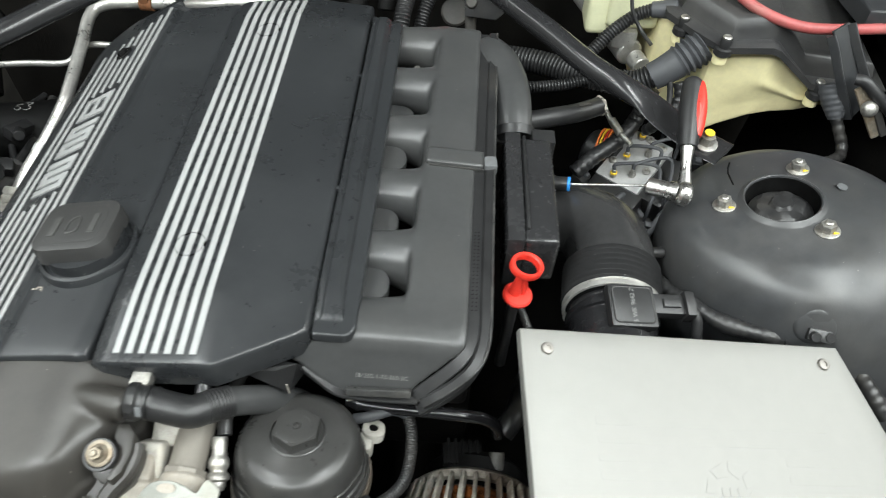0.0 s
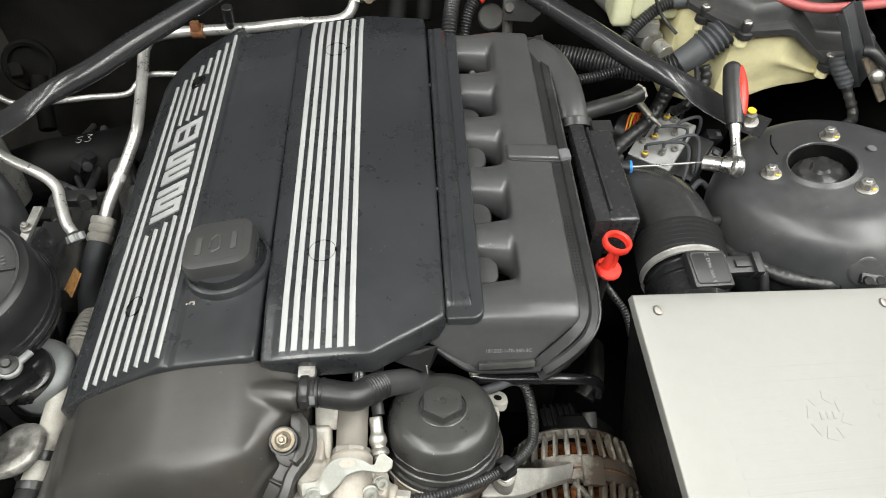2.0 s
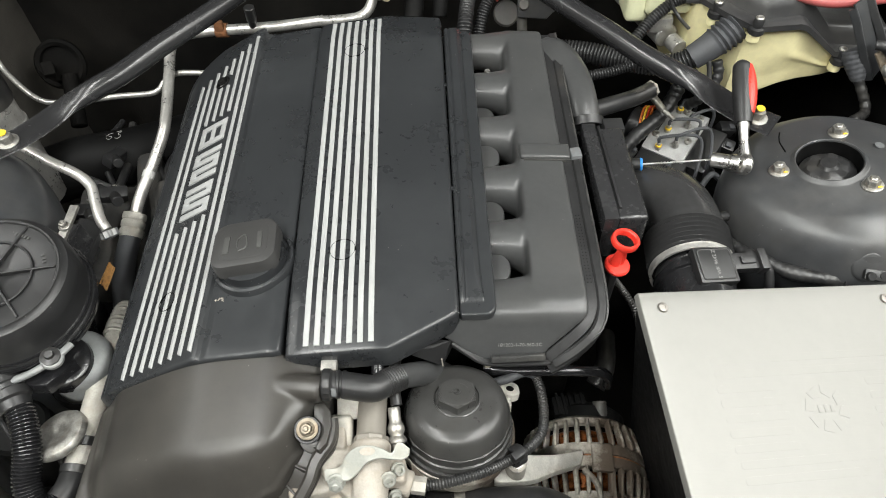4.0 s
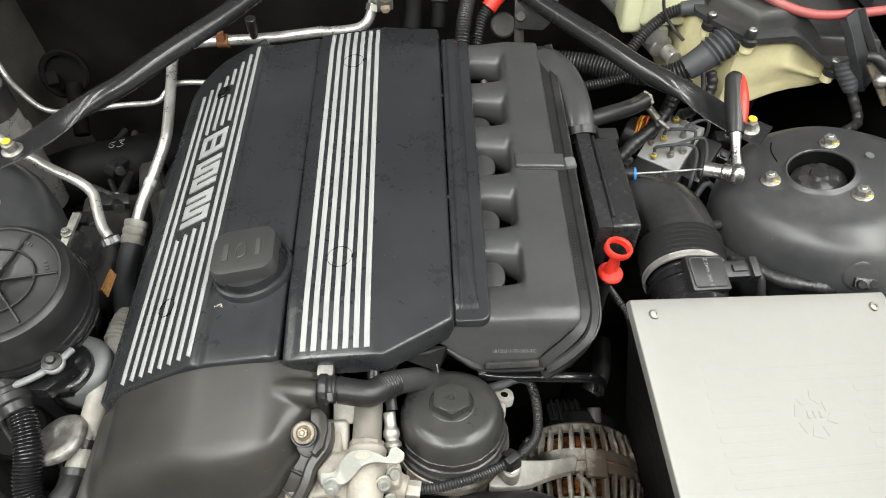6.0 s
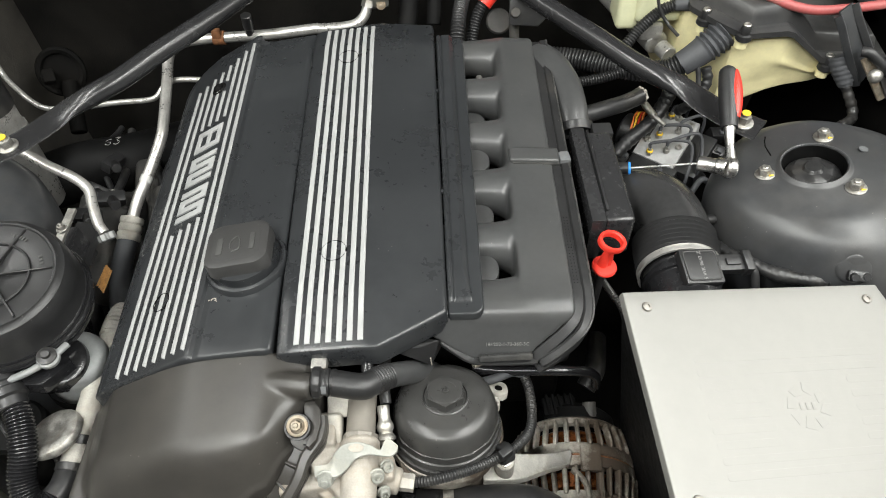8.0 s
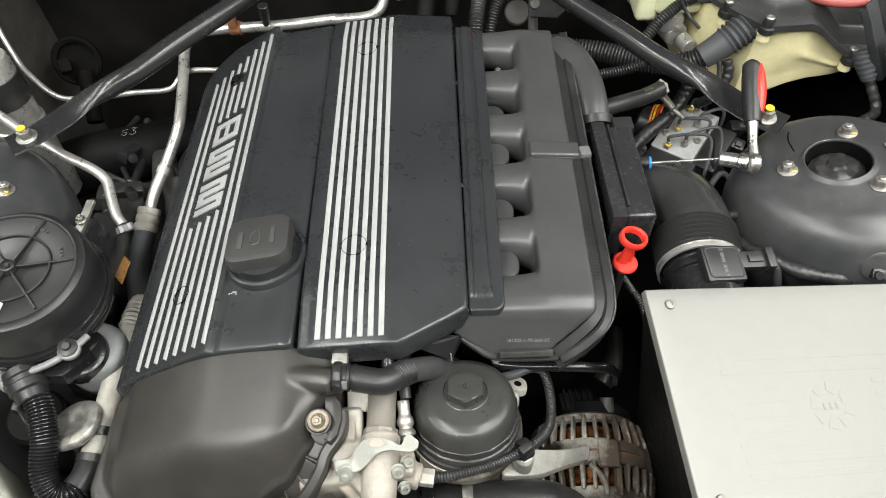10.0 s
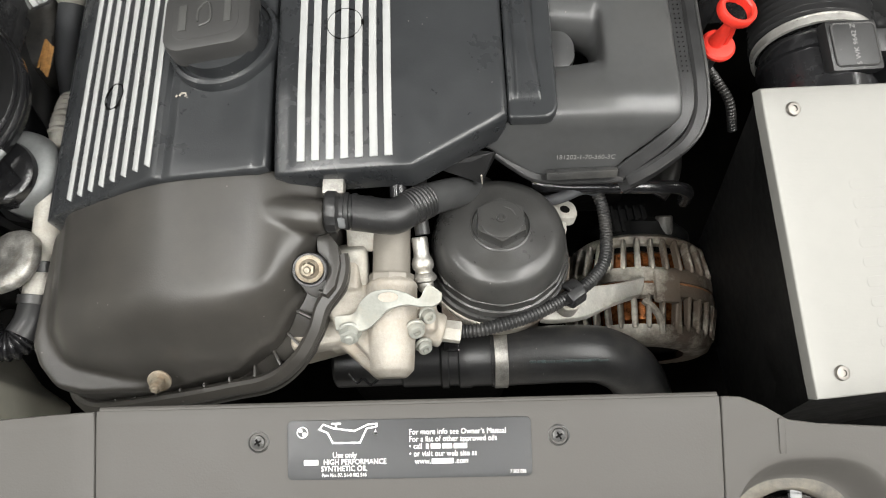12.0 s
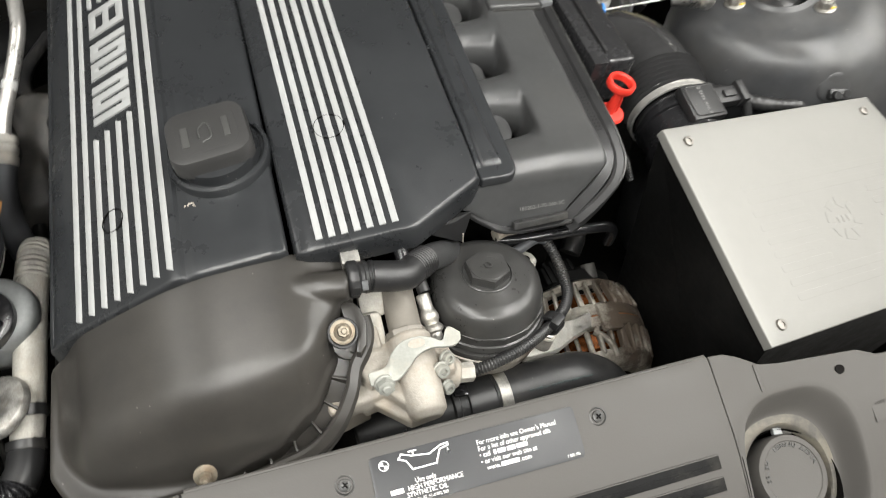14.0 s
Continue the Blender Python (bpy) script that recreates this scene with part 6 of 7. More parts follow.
white = thing("secondary_air_pipe", "whitish corroded metal pipe with a round valve plate", "pipe", (-0.62, 0.40, 0.50))
part("pipe", hose([(-0.598, 0.56, 0.60), (-0.600, 0.50, 0.605), (-0.603, 0.44, 0.600), (-0.606, 0.39, 0.590), (-0.610, 0.350, 0.580), (-0.613, 0.318, 0.574), (-0.615, 0.300, 0.573)], 0.0165, 0.006, 24), WHITE_CAST, white)
part("valve_plate", lathe([(0, 0.006), (0.014, 0.006), (0.019, 0.009), (0.027, 0.0095), (0.0345, 0.0075), (0.037, 0.004), (0.037, -0.001), (0.031, -0.008), (0, -0.010)], basis((-0.633, 0.357, 0.602), (-0.24, 0.13, 0.96)), 48), STEEL, white, "dull round metal plate")
part("clamp", ring(0.0172, 0.0195, 0.012, basis((-0.610, 0.352, 0.5805), (0.06, 0.9, 0.25)), 32), RUBBER, white)
part("clamp", ring(0.0172, 0.0195, 0.010, basis((-0.613, 0.318, 0.574), (0.06, 0.9, 0.2)), 32), RUBBER, white)
part("braid", hose([(-0.598, 0.555, 0.602), (-0.600, 0.53, 0.605), (-0.601, 0.505, 0.605)], 0.019, 0.002, 20, lambda s, l: 0.018 + 0.0012 * math.sin(s * 2200)), WHITE_CAST, white)

air_hose = thing("secondary_air_hose", "glossy black corrugated hose curling to the pipe", "hose", (-0.67, 0.33, 0.55))
part("hose", ribbed([(-0.688, 0.396, 0.655), (-0.668, 0.368, 0.642), (-0.656, 0.330, 0.622), (-0.655, 0.298, 0.601), (-0.645, 0.276, 0.585), (-0.628, 0.274, 0.577), (-0.616, 0.290, 0.574)], 0.0175, 0.0044, 0.0026, 24), GLOSSY, air_hose)
part("end_collar", lathe([(0.0180, -0.022), (0.0235, -0.020), (0.0245, -0.010), (0.0225, -0.008), (0.0225, -0.002), (0.0245, 0.0), (0.0240, 0.010), (0.0205, 0.013), (0.0190, 0.024), (0.0175, 0.025)], basis((-0.686, 0.392, 0.654), (0.5, -0.75, -0.35)), 32), BLACK, air_hose)
part("tail", hose([(-0.620, 0.282, 0.575), (-0.614, 0.298, 0.574), (-0.613, 0.315, 0.573)], 0.0185, 0.005, 22), BLACK, air_hose)

tank = thing("washer_tank", "milky cream plastic washer tank with a grey cap", "tank", (-0.70, 0.22, 0.45))


def tank_form():
    outline = [(-0.86, 0.12), (-0.615, 0.12), (-0.615, 0.240), (-0.655, 0.264), (-0.700, 0.312), (-0.735, 0.343), (-0.80, 0.385), (-0.86, 0.39)]
    bm = plate(outline, 0.20, Matrix.Translation((0, 0, 0.40)), 0.012)
    for v in bm.verts:
        if v.co.z > 0.5:
            v.co.z -= 0.30 * max(0.0, v.co.x + 0.735)
    return bm


fused(part("tank", tank_form(), TANK, tank), 0.006, 6)
tank.location.x -= 0.035
part("cap", plate(rounded(0.072, 0.105, 0.016, 6), 0.016, pose(-0.724, 0.279, 0.664, 8, 8, 6), 0.005), GREY_CAP, tank, "grey rubber cap")

# --- aluminium refrigerant pipes
ac = thing("refrigerant_pipe", "dull aluminium refrigerant pipe with a rusty clip", "pipe", (-0.60, 0.95, 0.55))
part("pipe", hose([(-0.34, 1.105, 0.730), (-0.44, 1.102, 0.722), (-0.56, 1.100, 0.718), (-0.608, 1.095, 0.712), (-0.622, 1.072, 0.704), (-0.619, 1.02, 0.686), (-0.612, 0.93, 0.660), (-0.614, 0.895, 0.646), (-0.630, 0.85, 0.618), (-0.648, 0.80, 0.592), (-0.656, 0.765, 0.573)], 0.0098, 0.006, 18), ALU, ac)
part("clip", join(ring(0.0100, 0.0130, 0.022, basis((-0.540, 1.101, 0.719), (1, 0, 0)), 24), rbox(0.016, 0.010, 0.024, pose(-0.530, 1.094, 0.730), 0.003)), RUST, ac, "rusty clip")
part("service_port", join(rod((-0.470, 1.102, 0.722), (-0.468, 1.096, 0.742), 0.008), rod((-0.468, 1.096, 0.742), (-0.466, 1.091, 0.770), 0.0095)), BLACK, ac, "capped service port")
part("muff", lathe([(0.011, 0), (0.0185, 0.002), (0.0195, 0.005), (0.0195, 0.011), (0.0175, 0.014), (0.0195, 0.017), (0.0195, 0.025), (0.0175, 0.028), (0.0195, 0.031), (0.0195, 0.041), (0.0165, 0.045)], basis((-0.6545, 0.776, 0.5785), (-0.13, -0.80, -0.46)), 28), WHITE_CAST, ac, "ribbed crimp collar")
part("lower_hose", hose([(-0.660, 0.741, 0.558), (-0.662, 0.70, 0.548), (-0.652, 0.65, 0.548), (-0.630, 0.595, 0.558), (-0.606, 0.545, 0.575)], 0.0172, 0.006, 22), GREY_RUBBER, ac)
part("white_tag", ring(0.0098, 0.0104, 0.012, basis((-0.634, 0.84, 0.613), (-0.3, -0.8, -0.45)), 20), PAPER, ac)
thin = thing("brake_line", "thin bare metal brake line across the bulkhead", "pipe", (-0.75, 1.02, 0.62))
part("line", hose([(-1.005, 1.17, 0.80), (-0.985, 1.12, 0.74), (-0.96, 1.085, 0.685), (-0.93, 1.055, 0.660), (-0.868, 1.012, 0.640), (-0.80, 1.005, 0.642), (-0.72, 1.008, 0.648), (-0.655, 1.010, 0.652), (-0.635, 1.025, 0.665), (-0.620, 1.035, 0.672), (-0.585, 1.035, 0.675), (-0.52, 1.04, 0.665)], 0.0052, 0.006, 12), ALU, thin)
bend = thing("heater_pipe", "bent bare aluminium pipe beside the tower", "pipe", (-0.70, 0.75, 0.62))
part("pipe", hose([(-0.95, 0.885, 0.762), (-0.87, 0.84, 0.745), (-0.805, 0.80, 0.728), (-0.745, 0.768, 0.712), (-0.700, 0.752, 0.695), (-0.678, 0.738, 0.682), (-0.668, 0.715, 0.672), (-0.655, 0.685, 0.660), (-0.645, 0.672, 0.650)], 0.0082, 0.005, 16), ALU, bend)
part("end_star", lathe([(0, 0), (0.013, 0.0), (0.013, 0.010), (0.010, 0.012), (0, 0.012)], basis((-0.644, 0.671, 0.649), (0.3, -0.5, -0.6)), 30, lambda a, k: 1 + 0.10 * math.cos(9 * a)), PALE, bend)

# --- low dark clutter between tower and engine: plugs, leads, a tan strap, a grey casting
clut = thing("lower_loom", "tangled black wiring and connectors below the pipes", "wiring loom", (-0.66, 0.80, 0.50))
for k in range(9):
    x0, y0 = -0.80 + 0.035 * k, 1.12 - 0.03 * (k % 3)
    part("lead", hose([(x0, y0, 0.50 + 0.015 * (k % 4)), (x0 + 0.03 * math.sin(k), y0 - 0.12, 0.52), (x0 + 0.05 + 0.02 * math.cos(3 * k), y0 - 0.26, 0.50 + 0.012 * (k % 3)), (x0 + 0.09, y0 - 0.40, 0.46)], 0.006 + 0.002 * (k % 3), 0.012, 10), RUBBER if k % 2 else BLACK, clut)
for x, y, z, a in ((-0.690, 0.80, 0.60, 20), (-0.735, 0.84, 0.58, -20), (-0.72, 0.76, 0.60, 10), (-0.75, 0.95, 0.55, 70)):
    part("connector", rbox(0.045, 0.022, 0.022, pose(x, y, z, 20, 15, a), 0.004), BLACK, clut)
    part("connector", rod((x, y, z), (x + 0.02, y - 0.03, z + 0.012), 0.009), RUBBER, clut)
gear = thing("steering_gear", "grey cast gear housing low in the bay", "steering gear", (-0.68, 0.85, 0.35))
fused(part("casting", join(rbox(0.15, 0.22, 0.08, pose(-0.715, 0.79, 0.485, 6, 14, 10), 0.02), rbox(0.05, 0.30, 0.08, pose(-0.665, 0.84, 0.490, 4, 0, 14), 0.02), rod((-0.77, 0.80, 0.50), (-0.73, 0.79, 0.56), 0.03), rod((-0.76, 0.78, 0.50), (-0.70, 0.84, 0.56), 0.04), rod((-0.645, 0.72, 0.42), (-0.62, 0.90, 0.52), 0.045), *[rbox(0.012, 0.16, 0.03, pose(-0.76 + 0.03 * k, 0.80, 0.525 - 0.006 * k, 6, 14, 10), 0.004) for k in range(3)]), CASTING, gear), 0.005, 3)
part("cover", lathe([(0.0, 0.012), (0.026, 0.012), (0.030, 0.008), (0.030, 0.0), (0.040, 0.0), (0.042, -0.004), (0.042, -0.012)], pose(-0.735, 0.845, 0.535, 12, 14, 0), 32), CASTING, gear)
for a in range(0, 360, 90):
    bolt(gear, Vector((-0.735 + 0.036 * math.cos(radians(a)), 0.845 + 0.036 * math.sin(radians(a)), 0.536)), (0.2, -0.2, 1), 0.009, 0.005, 0.0065)
duct = thing("heat_shield_duct", "black rounded duct with chalked digits", "duct", (-0.76, 1.02, 0.48))
part("duct", hose([(-0.90, 0.955, 0.50), (-0.83, 0.985, 0.505), (-0.76, 1.005, 0.502), (-0.69, 1.045, 0.49), (-0.63, 1.10, 0.47)], 0.056, 0.01, 28), CASE, duct)
part("chalk_digit", hose([(-0.7675, 1.012, 0.5585), (-0.775, 1.008, 0.5585), (-0.777, 0.998, 0.5590), (-0.770, 0.993, 0.5590), (-0.766, 1.000, 0.5592), (-0.773, 1.002, 0.5590)], 0.0005, 0.002, 6), CHALK, duct, "chalked digit 6")
part("chalk_digit", hose([(-0.762, 1.016, 0.5580), (-0.752, 1.018, 0.5578), (-0.757, 1.009, 0.5585), (-0.750, 1.004, 0.5585), (-0.754, 0.996, 0.5588), (-0.761, 0.997, 0.5590)], 0.0005, 0.002, 6), CHALK, duct, "chalked digit 3")
strap = thing("tan_strap", "frayed tan strap end beside the hose", "strap", (-0.650, 0.63, 0.58))
part("strap", join(*[rbox(0.003, 0.038, 0.0012, pose(-0.655 + 0.003 * k, 0.628 - 0.003 * k, 0.600, 10 + 5 * k, 12 * k, -10 + 5 * k), 0.0004) for k in range(5)]), stuff("tan_fabric", (0.40, 0.20, 0.06), 0.8, vary=0.3, size=0.006), strap)
lowp = thing("lower_pump", "dark pump body with a pale cap beside the tank", "pump", (-0.72, 0.36, 0.52))
part("body", rod((-0.735, 0.355, 0.45), (-0.728, 0.345, 0.575), 0.045, 0.040, 32), CASE, lowp)
for k in range(3):
    part("plug", rbox(0.020, 0.014, 0.022, pose(-0.745 + 0.026 * k, 0.352 - 0.012 * k, 0.583, 10, 15 - 10 * k, 20 * k), 0.003), BLACK, lowp)
    part("plug_lead", hose([(-0.745 + 0.026 * k, 0.352 - 0.012 * k, 0.590), (-0.730 + 0.020 * k, 0.335 - 0.01 * k, 0.602), (-0.708 + 0.010 * k, 0.312, 0.590), (-0.695, 0.300, 0.55)], 0.0036, 0.005, 8), RUBBER, lowp)
part("lead", hose([(-0.70, 0.34, 0.58), (-0.675, 0.32, 0.572), (-0.665, 0.30, 0.54), (-0.67, 0.28, 0.5)], 0.004, 0.005, 10), RUBBER, lowp)

lowp.location += Vector((0.012, 0.045, -0.005))
drier = thing("receiver_drier", "dull aluminium receiver bottle with a black rubber band", "receiver bottle", (-0.890, 0.905, 0.50))
md = Matrix.Translation((-0.890, 0.905, 0.50))
part("bottle", lathe([(0, 0), (0.038, 0), (0.042, 0.006), (0.042, 0.166), (0.046, 0.168), (0.046, 0.174), (0.042, 0.176), (0.042, 0.292), (0.039, 0.298), (0.030, 0.296), (0, 0.290)], md, 48), ALU, drier)
part("rubber_band", ring(0.0422, 0.0450, 0.050, md @ Matrix.Translation((0, 0, 0.218)), 44), RUBBER, drier, "wide black rubber band")
part("bracket", rbox(0.012, 0.04, 0.03, pose(-0.938, 0.905, 0.735), 0.003), BLACK, drier)

# ---------------------------------------------------------------- strut brace, bulkhead side and far corner
def brace(sign, label):
    t = thing("strut_brace", label, "strut brace", (MID + sign * 0.5, 0.75, 0.78), "strut braces")

    def at(x, y, z):
        return (MID + sign * x, y, z)
    def round_at(q):
        q = max(0, min(1, (q - 0.082) / 0.105))
        return q * q * (3 - 2 * q)
    part("bar", hose([at(0.560, 0.715, 0.7765), at(0.530, 0.740, 0.7775), at(0.500, 0.775, 0.780), at(0.470, 0.806, 0.788), at(0.440, 0.823, 0.796), at(0.400, 0.856, 0.803), at(0.350, 0.915, 0.812), at(0.280, 1.000, 0.820), at(0.222, 1.080, 0.826), at(0.15, 1.175, 0.833)],
                     0.0165, 0.004, 36, lambda q, l: 0.0265 - 0.0100 * round_at(q), lambda q, l: 0.10 + 0.90 * round_at(q) ** 1.4), PAINT, t)
    n = bolt(t, at(0.538, 0.730, 0.7805), (0, -0.1, 1), 0.017, 0.012, 0.0155, name="nut", label="zinc-plated flanged nut")
    part("paint_mark", lathe([(0, 0), (0.0062, 0), (0.0062, 0.0012), (0, 0.0014)], basis(Vector(at(0.538, 0.728, 0.7985)), (0, -0.1, 1)), 16), YELLOW, n, "yellow paint dot")
    return t


brace(1, "black painted tubular strut brace with a flattened foot")
brace(-1, "black painted tubular strut brace bolted to the tower")

# --- electronics box with a cream tub and a black lid
ebox = thing("electronics_box", "cream plastic electronics box with a black lid", "electronics box", (0.48, 1.05, 0.62))
RIM = [(0.322, 1.030), (0.362, 0.990), (0.385, 0.953), (0.470, 0.944), (0.505, 0.950), (0.546, 0.950), (0.615, 0.958)]


def tub_front(u, v):
    k = u * (len(RIM) - 1)
    i = min(int(k), len(RIM) - 2)
    f = k - i
    x = RIM[i][0] + (RIM[i + 1][0] - RIM[i][0]) * f
    y = RIM[i][1] + (RIM[i + 1][1] - RIM[i][1]) * f
    ztop = poly(x, [(0.32, 0.782), (0.385, 0.779), (0.452, 0.786), (0.468, 0.780), (0.535, 0.724), (0.615, 0.712)])
    zlow = poly(x, [(0.32, 0.60), (0.40, 0.615), (0.425, 0.635), (0.47, 0.662), (0.54, 0.672), (0.615, 0.690)])
    z = ztop + (zlow - ztop) * v
    swell = 0.006 * math.exp(-((x - 0.45) / 0.045) ** 2) * math.sin(math.pi * min(1, v * 1.3)) - 0.012 * v
    ridge = 0.004 * math.exp(-((v - (0.45 + 1.2 * (x - 0.47))) / 0.08) ** 2) if x > 0.46 else 0
    return Vector((x, y - swell - ridge + 0.012, z))


part("tub", sheet(tub_front, 48, 24, 0.005, 0.18, Vector((0, 1, 0))), CREAM, ebox)
lid_rim = [(0.318, 1.024), (0.350, 0.985), (0.388, 0.944), (0.456, 0.938), (0.471, 0.942), (0.537, 0.945), (0.578, 0.948), (0.655, 0.955), (0.655, 1.20), (0.318, 1.20)]


def lid_z(x, y):
    return poly(x, [(0.30, 0.792), (0.39, 0.789), (0.455, 0.797), (0.470, 0.791), (0.537, 0.737), (0.66, 0.727)]) + 0.10 * max(0, y - 0.96)


lidb = bmesh.new()
rows = []
for inset, up in ((0.0, -0.010), (0.0, 0.0), (0.012, 0.003), (0.022, 0.003), (0.032, 0.030), (0.038, 0.034), (0.075, 0.038)):
    row = []
    cxm, cym = 0.48, 1.08
    for x, y in lid_rim:
        d = Vector((cxm - x, cym - y, 0)).normalized()
        p = Vector((x, y, 0)) + d * inset
        row.append(lidb.verts.new((p.x, p.y, lid_z(x, y) + up)))
    rows.append(row)
for a, b in zip(rows, rows[1:]):
    for k in range(len(a)):
        j = (k + 1) % len(a)
        lidb.faces.new((a[k], a[j], b[j], b[k]))
lidb.faces.new(rows[-1])
bmesh.ops.subdivide_edges(lidb, edges=lidb.edges, cuts=1)
part("lid", lidb, BOX_LID, ebox, "black plastic lid with a stepped rim")
for x, y, z in ((0.341, 1.007, 0.783), (0.391, 0.950, 0.786), (0.551, 0.950, 0.722)):
    s = part("screw_post", lathe([(0.0, 0.012), (0.003, 0.012), (0.0045, 0.009), (0.0075, 0.012), (0.0085, 0.010), (0.0085, -0.002), (0.0125, -0.004), (0.0135, -0.012), (0.012, -0.014)], Matrix.Translation((x, y, z + 0.004)), 24), BLACK, ebox)
    part("screw", lathe([(0, 0), (0.0066, 0), (0.0070, 0.002), (0.0050, 0.004), (0.0025, 0.0032), (0, 0.002)], Matrix.Translation((x, y, z + 0.0155)), 16), STEEL, s)
    part("post_sleeve", rod((x, y + 0.003, z - 0.026), (x, y + 0.003, z - 0.008), 0.0105, 0.0105), CREAM, s)

boot = thing("loom_boot", "grey rubber boot with a thick corrugated loom", "wiring conduit", (0.33, 0.99, 0.75))
part("boot", hose([(0.372, 0.985, 0.768), (0.352, 0.978, 0.752), (0.330, 0.972, 0.735), (0.305, 0.968, 0.718)], 0.026, 0.002, 26, lambda s, l: (0.027 - 0.006 * s / l) + 0.0025 * (math.sin(2 * math.pi * s / 0.009) if s < 0.040 else 0)), GREY_RUBBER, boot)
part("conduit", ribbed([(0.308, 0.968, 0.720), (0.280, 0.970, 0.706), (0.245, 0.982, 0.698), (0.19, 1.005, 0.695), (0.13, 1.03, 0.695), (0.06, 1.05, 0.69)], 0.0195, 0.0062, 0.0030, 24), BLACK, boot)
part("small_boot", rod((0.338, 1.045, 0.792), (0.300, 1.052, 0.785), 0.015, 0.012), GREY_RUBBER, boot)
part("small_conduit", ribbed([(0.302, 1.052, 0.785), (0.278, 1.050, 0.775), (0.245, 1.035, 0.755), (0.222, 1.02, 0.735), (0.20, 1.005, 0.715)], 0.0105, 0.005, 0.002, 16), BLACK, boot)
part("under_conduit", ribbed([(0.22, 0.985, 0.70), (0.17, 0.975, 0.69), (0.11, 0.965, 0.688), (0.06, 0.96, 0.69)], 0.0095, 0.005, 0.002, 16), BLACK, boot)
gro = thing("side_grommet", "black rubber grommet with a taped lead", "wiring loom", (0.575, 0.92, 0.68))
part("grommet", hose([(0.566, 0.948, 0.740), (0.570, 0.940, 0.727), (0.576, 0.930, 0.712), (0.582, 0.920, 0.697)], 0.02, 0.0015, 24, lambda s, l: (0.0205 - 0.009 * (s / l) ** 1.5) + 0.0004 * math.sin(2 * math.pi * s / 0.009)), GREY_RUBBER, gro)
part("lead", hose([(0.582, 0.921, 0.698), (0.592, 0.908, 0.678), (0.599, 0.898, 0.663), (0.594, 0.882, 0.655), (0.575, 0.868, 0.656), (0.555, 0.858, 0.655)], 0.0095, 0.003, 14, lambda s, l: 0.0085 + 0.0006 * math.sin(s * 420)), RUBBER, gro)

# --- brake fluid reservoir
res = thing("brake_fluid_reservoir", "pale cream brake fluid reservoir on a grey cylinder", "reservoir", (0.26, 1.09, 0.68))
part("tank", join(rbox(0.082, 0.080, 0.100, pose(0.278, 1.098, 0.795), 0.012, 3, 1.06), rbox(0.040, 0.070, 0.105, pose(0.226, 1.100, 0.780), 0.012, 3)), stuff("pale_reservoir_plastic", (0.66, 0.66, 0.44), 0.36, vary=0.05, size=0.04, grain=0.001, bump=0.05), res)
part("belt", rbox(0.090, 0.088, 0.010, pose(0.278, 1.098, 0.822), 0.004), CREAM, res)
part("cap", lathe([(0.031, 0), (0.033, 0.004), (0.033, 0.024), (0.029, 0.028), (0, 0.028)], pose(0.278, 1.10, 0.850), 40, lambda a, k: 1 + (0.02 * math.cos(18 * a) if 0 < k < 3 else 0)), CREAM, res)
part("cylinder", join(rod((0.20, 1.30, 0.715), (0.285, 1.055, 0.705), 0.022), rod((0.29, 1.045, 0.705), (0.30, 1.02, 0.703), 0.015), rbox(0.04, 0.04, 0.03, pose(0.27, 1.07, 0.73), 0.006)), ALU, res, "grey cast cylinder")
part("lead", hose([(0.262, 1.045, 0.86), (0.263, 1.045, 0.82), (0.268, 1.035, 0.79), (0.285, 1.025, 0.765), (0.30, 1.00, 0.755)], 0.003, 0.005, 8), RUBBER, res)

# --- anti-lock valve block
abs_ = thing("brake_valve_block", "grey machined brake valve block with pipe unions and coloured wires", "valve block", (0.31, 0.99, 0.45))
ma = pose(0.325, 0.985, 0.520, 18, 0, -38)
part("block", rbox(0.084, 0.115, 0.050, ma, 0.003), MACHINED, abs_, "machined aluminium block")
part("controller", rbox(0.050, 0.100, 0.050, ma @ Matrix.Translation((0.060, -0.005, -0.008)), 0.005), BLACK, abs_)
part("cover", rbox(0.095, 0.045, 0.052, ma @ Matrix.Translation((0.005, -0.076, -0.004)), 0.006), BLACK, abs_)
for x, y in ((-0.030, -0.020), (0.028, 0.045), (0.030, -0.010), (-0.032, 0.028), (0.0, 0.050)):
    part("stud", lathe([(0.007, 0), (0.007, 0.004), (0.005, 0.006), (0.0025, 0.006), (0.002, 0.002), (0, 0.002)], ma @ Matrix.Translation((x, y, 0.024)), 16), STEEL, abs_)
part("motor", rod(ma @ Vector((-0.030, 0.0, -0.005)), ma @ Vector((-0.095, 0.0, -0.005)), 0.036), BLACK, abs_)
for k, (x, y) in enumerate(((-0.014, 0.045), (0.014, 0.020), (-0.014, -0.005), (0.014, -0.030), (-0.012, -0.048))):
    p0 = ma @ Vector((x, y, 0.025))
    u = part("union", join(hexagon(0.011, 0.008, Matrix.Translation(p0)), rod(p0, p0 + Vector((0, 0, 0.016)), 0.004)), STEEL, abs_)
    part("pipe", hose([p0 + Vector((0, 0, 0.012)), p0 + Vector((0.004, 0, 0.028)), p0 + Vector((0.03 + 0.01 * k, -0.01 + 0.02 * (k % 2), 0.032)), p0 + Vector((0.05, 0.04 - 0.03 * k, 0.01)), p0 + Vector((0.05, 0.05 - 0.03 * k, -0.06))], 0.0032, 0.005, 8), GREY_RUBBER, u)
    if k % 2 == 0:
        part("paint_mark", ring(0.0042, 0.0062, 0.004, Matrix.Translation(p0 + Vector((0, 0, 0.006))), 14), YELLOW, u)
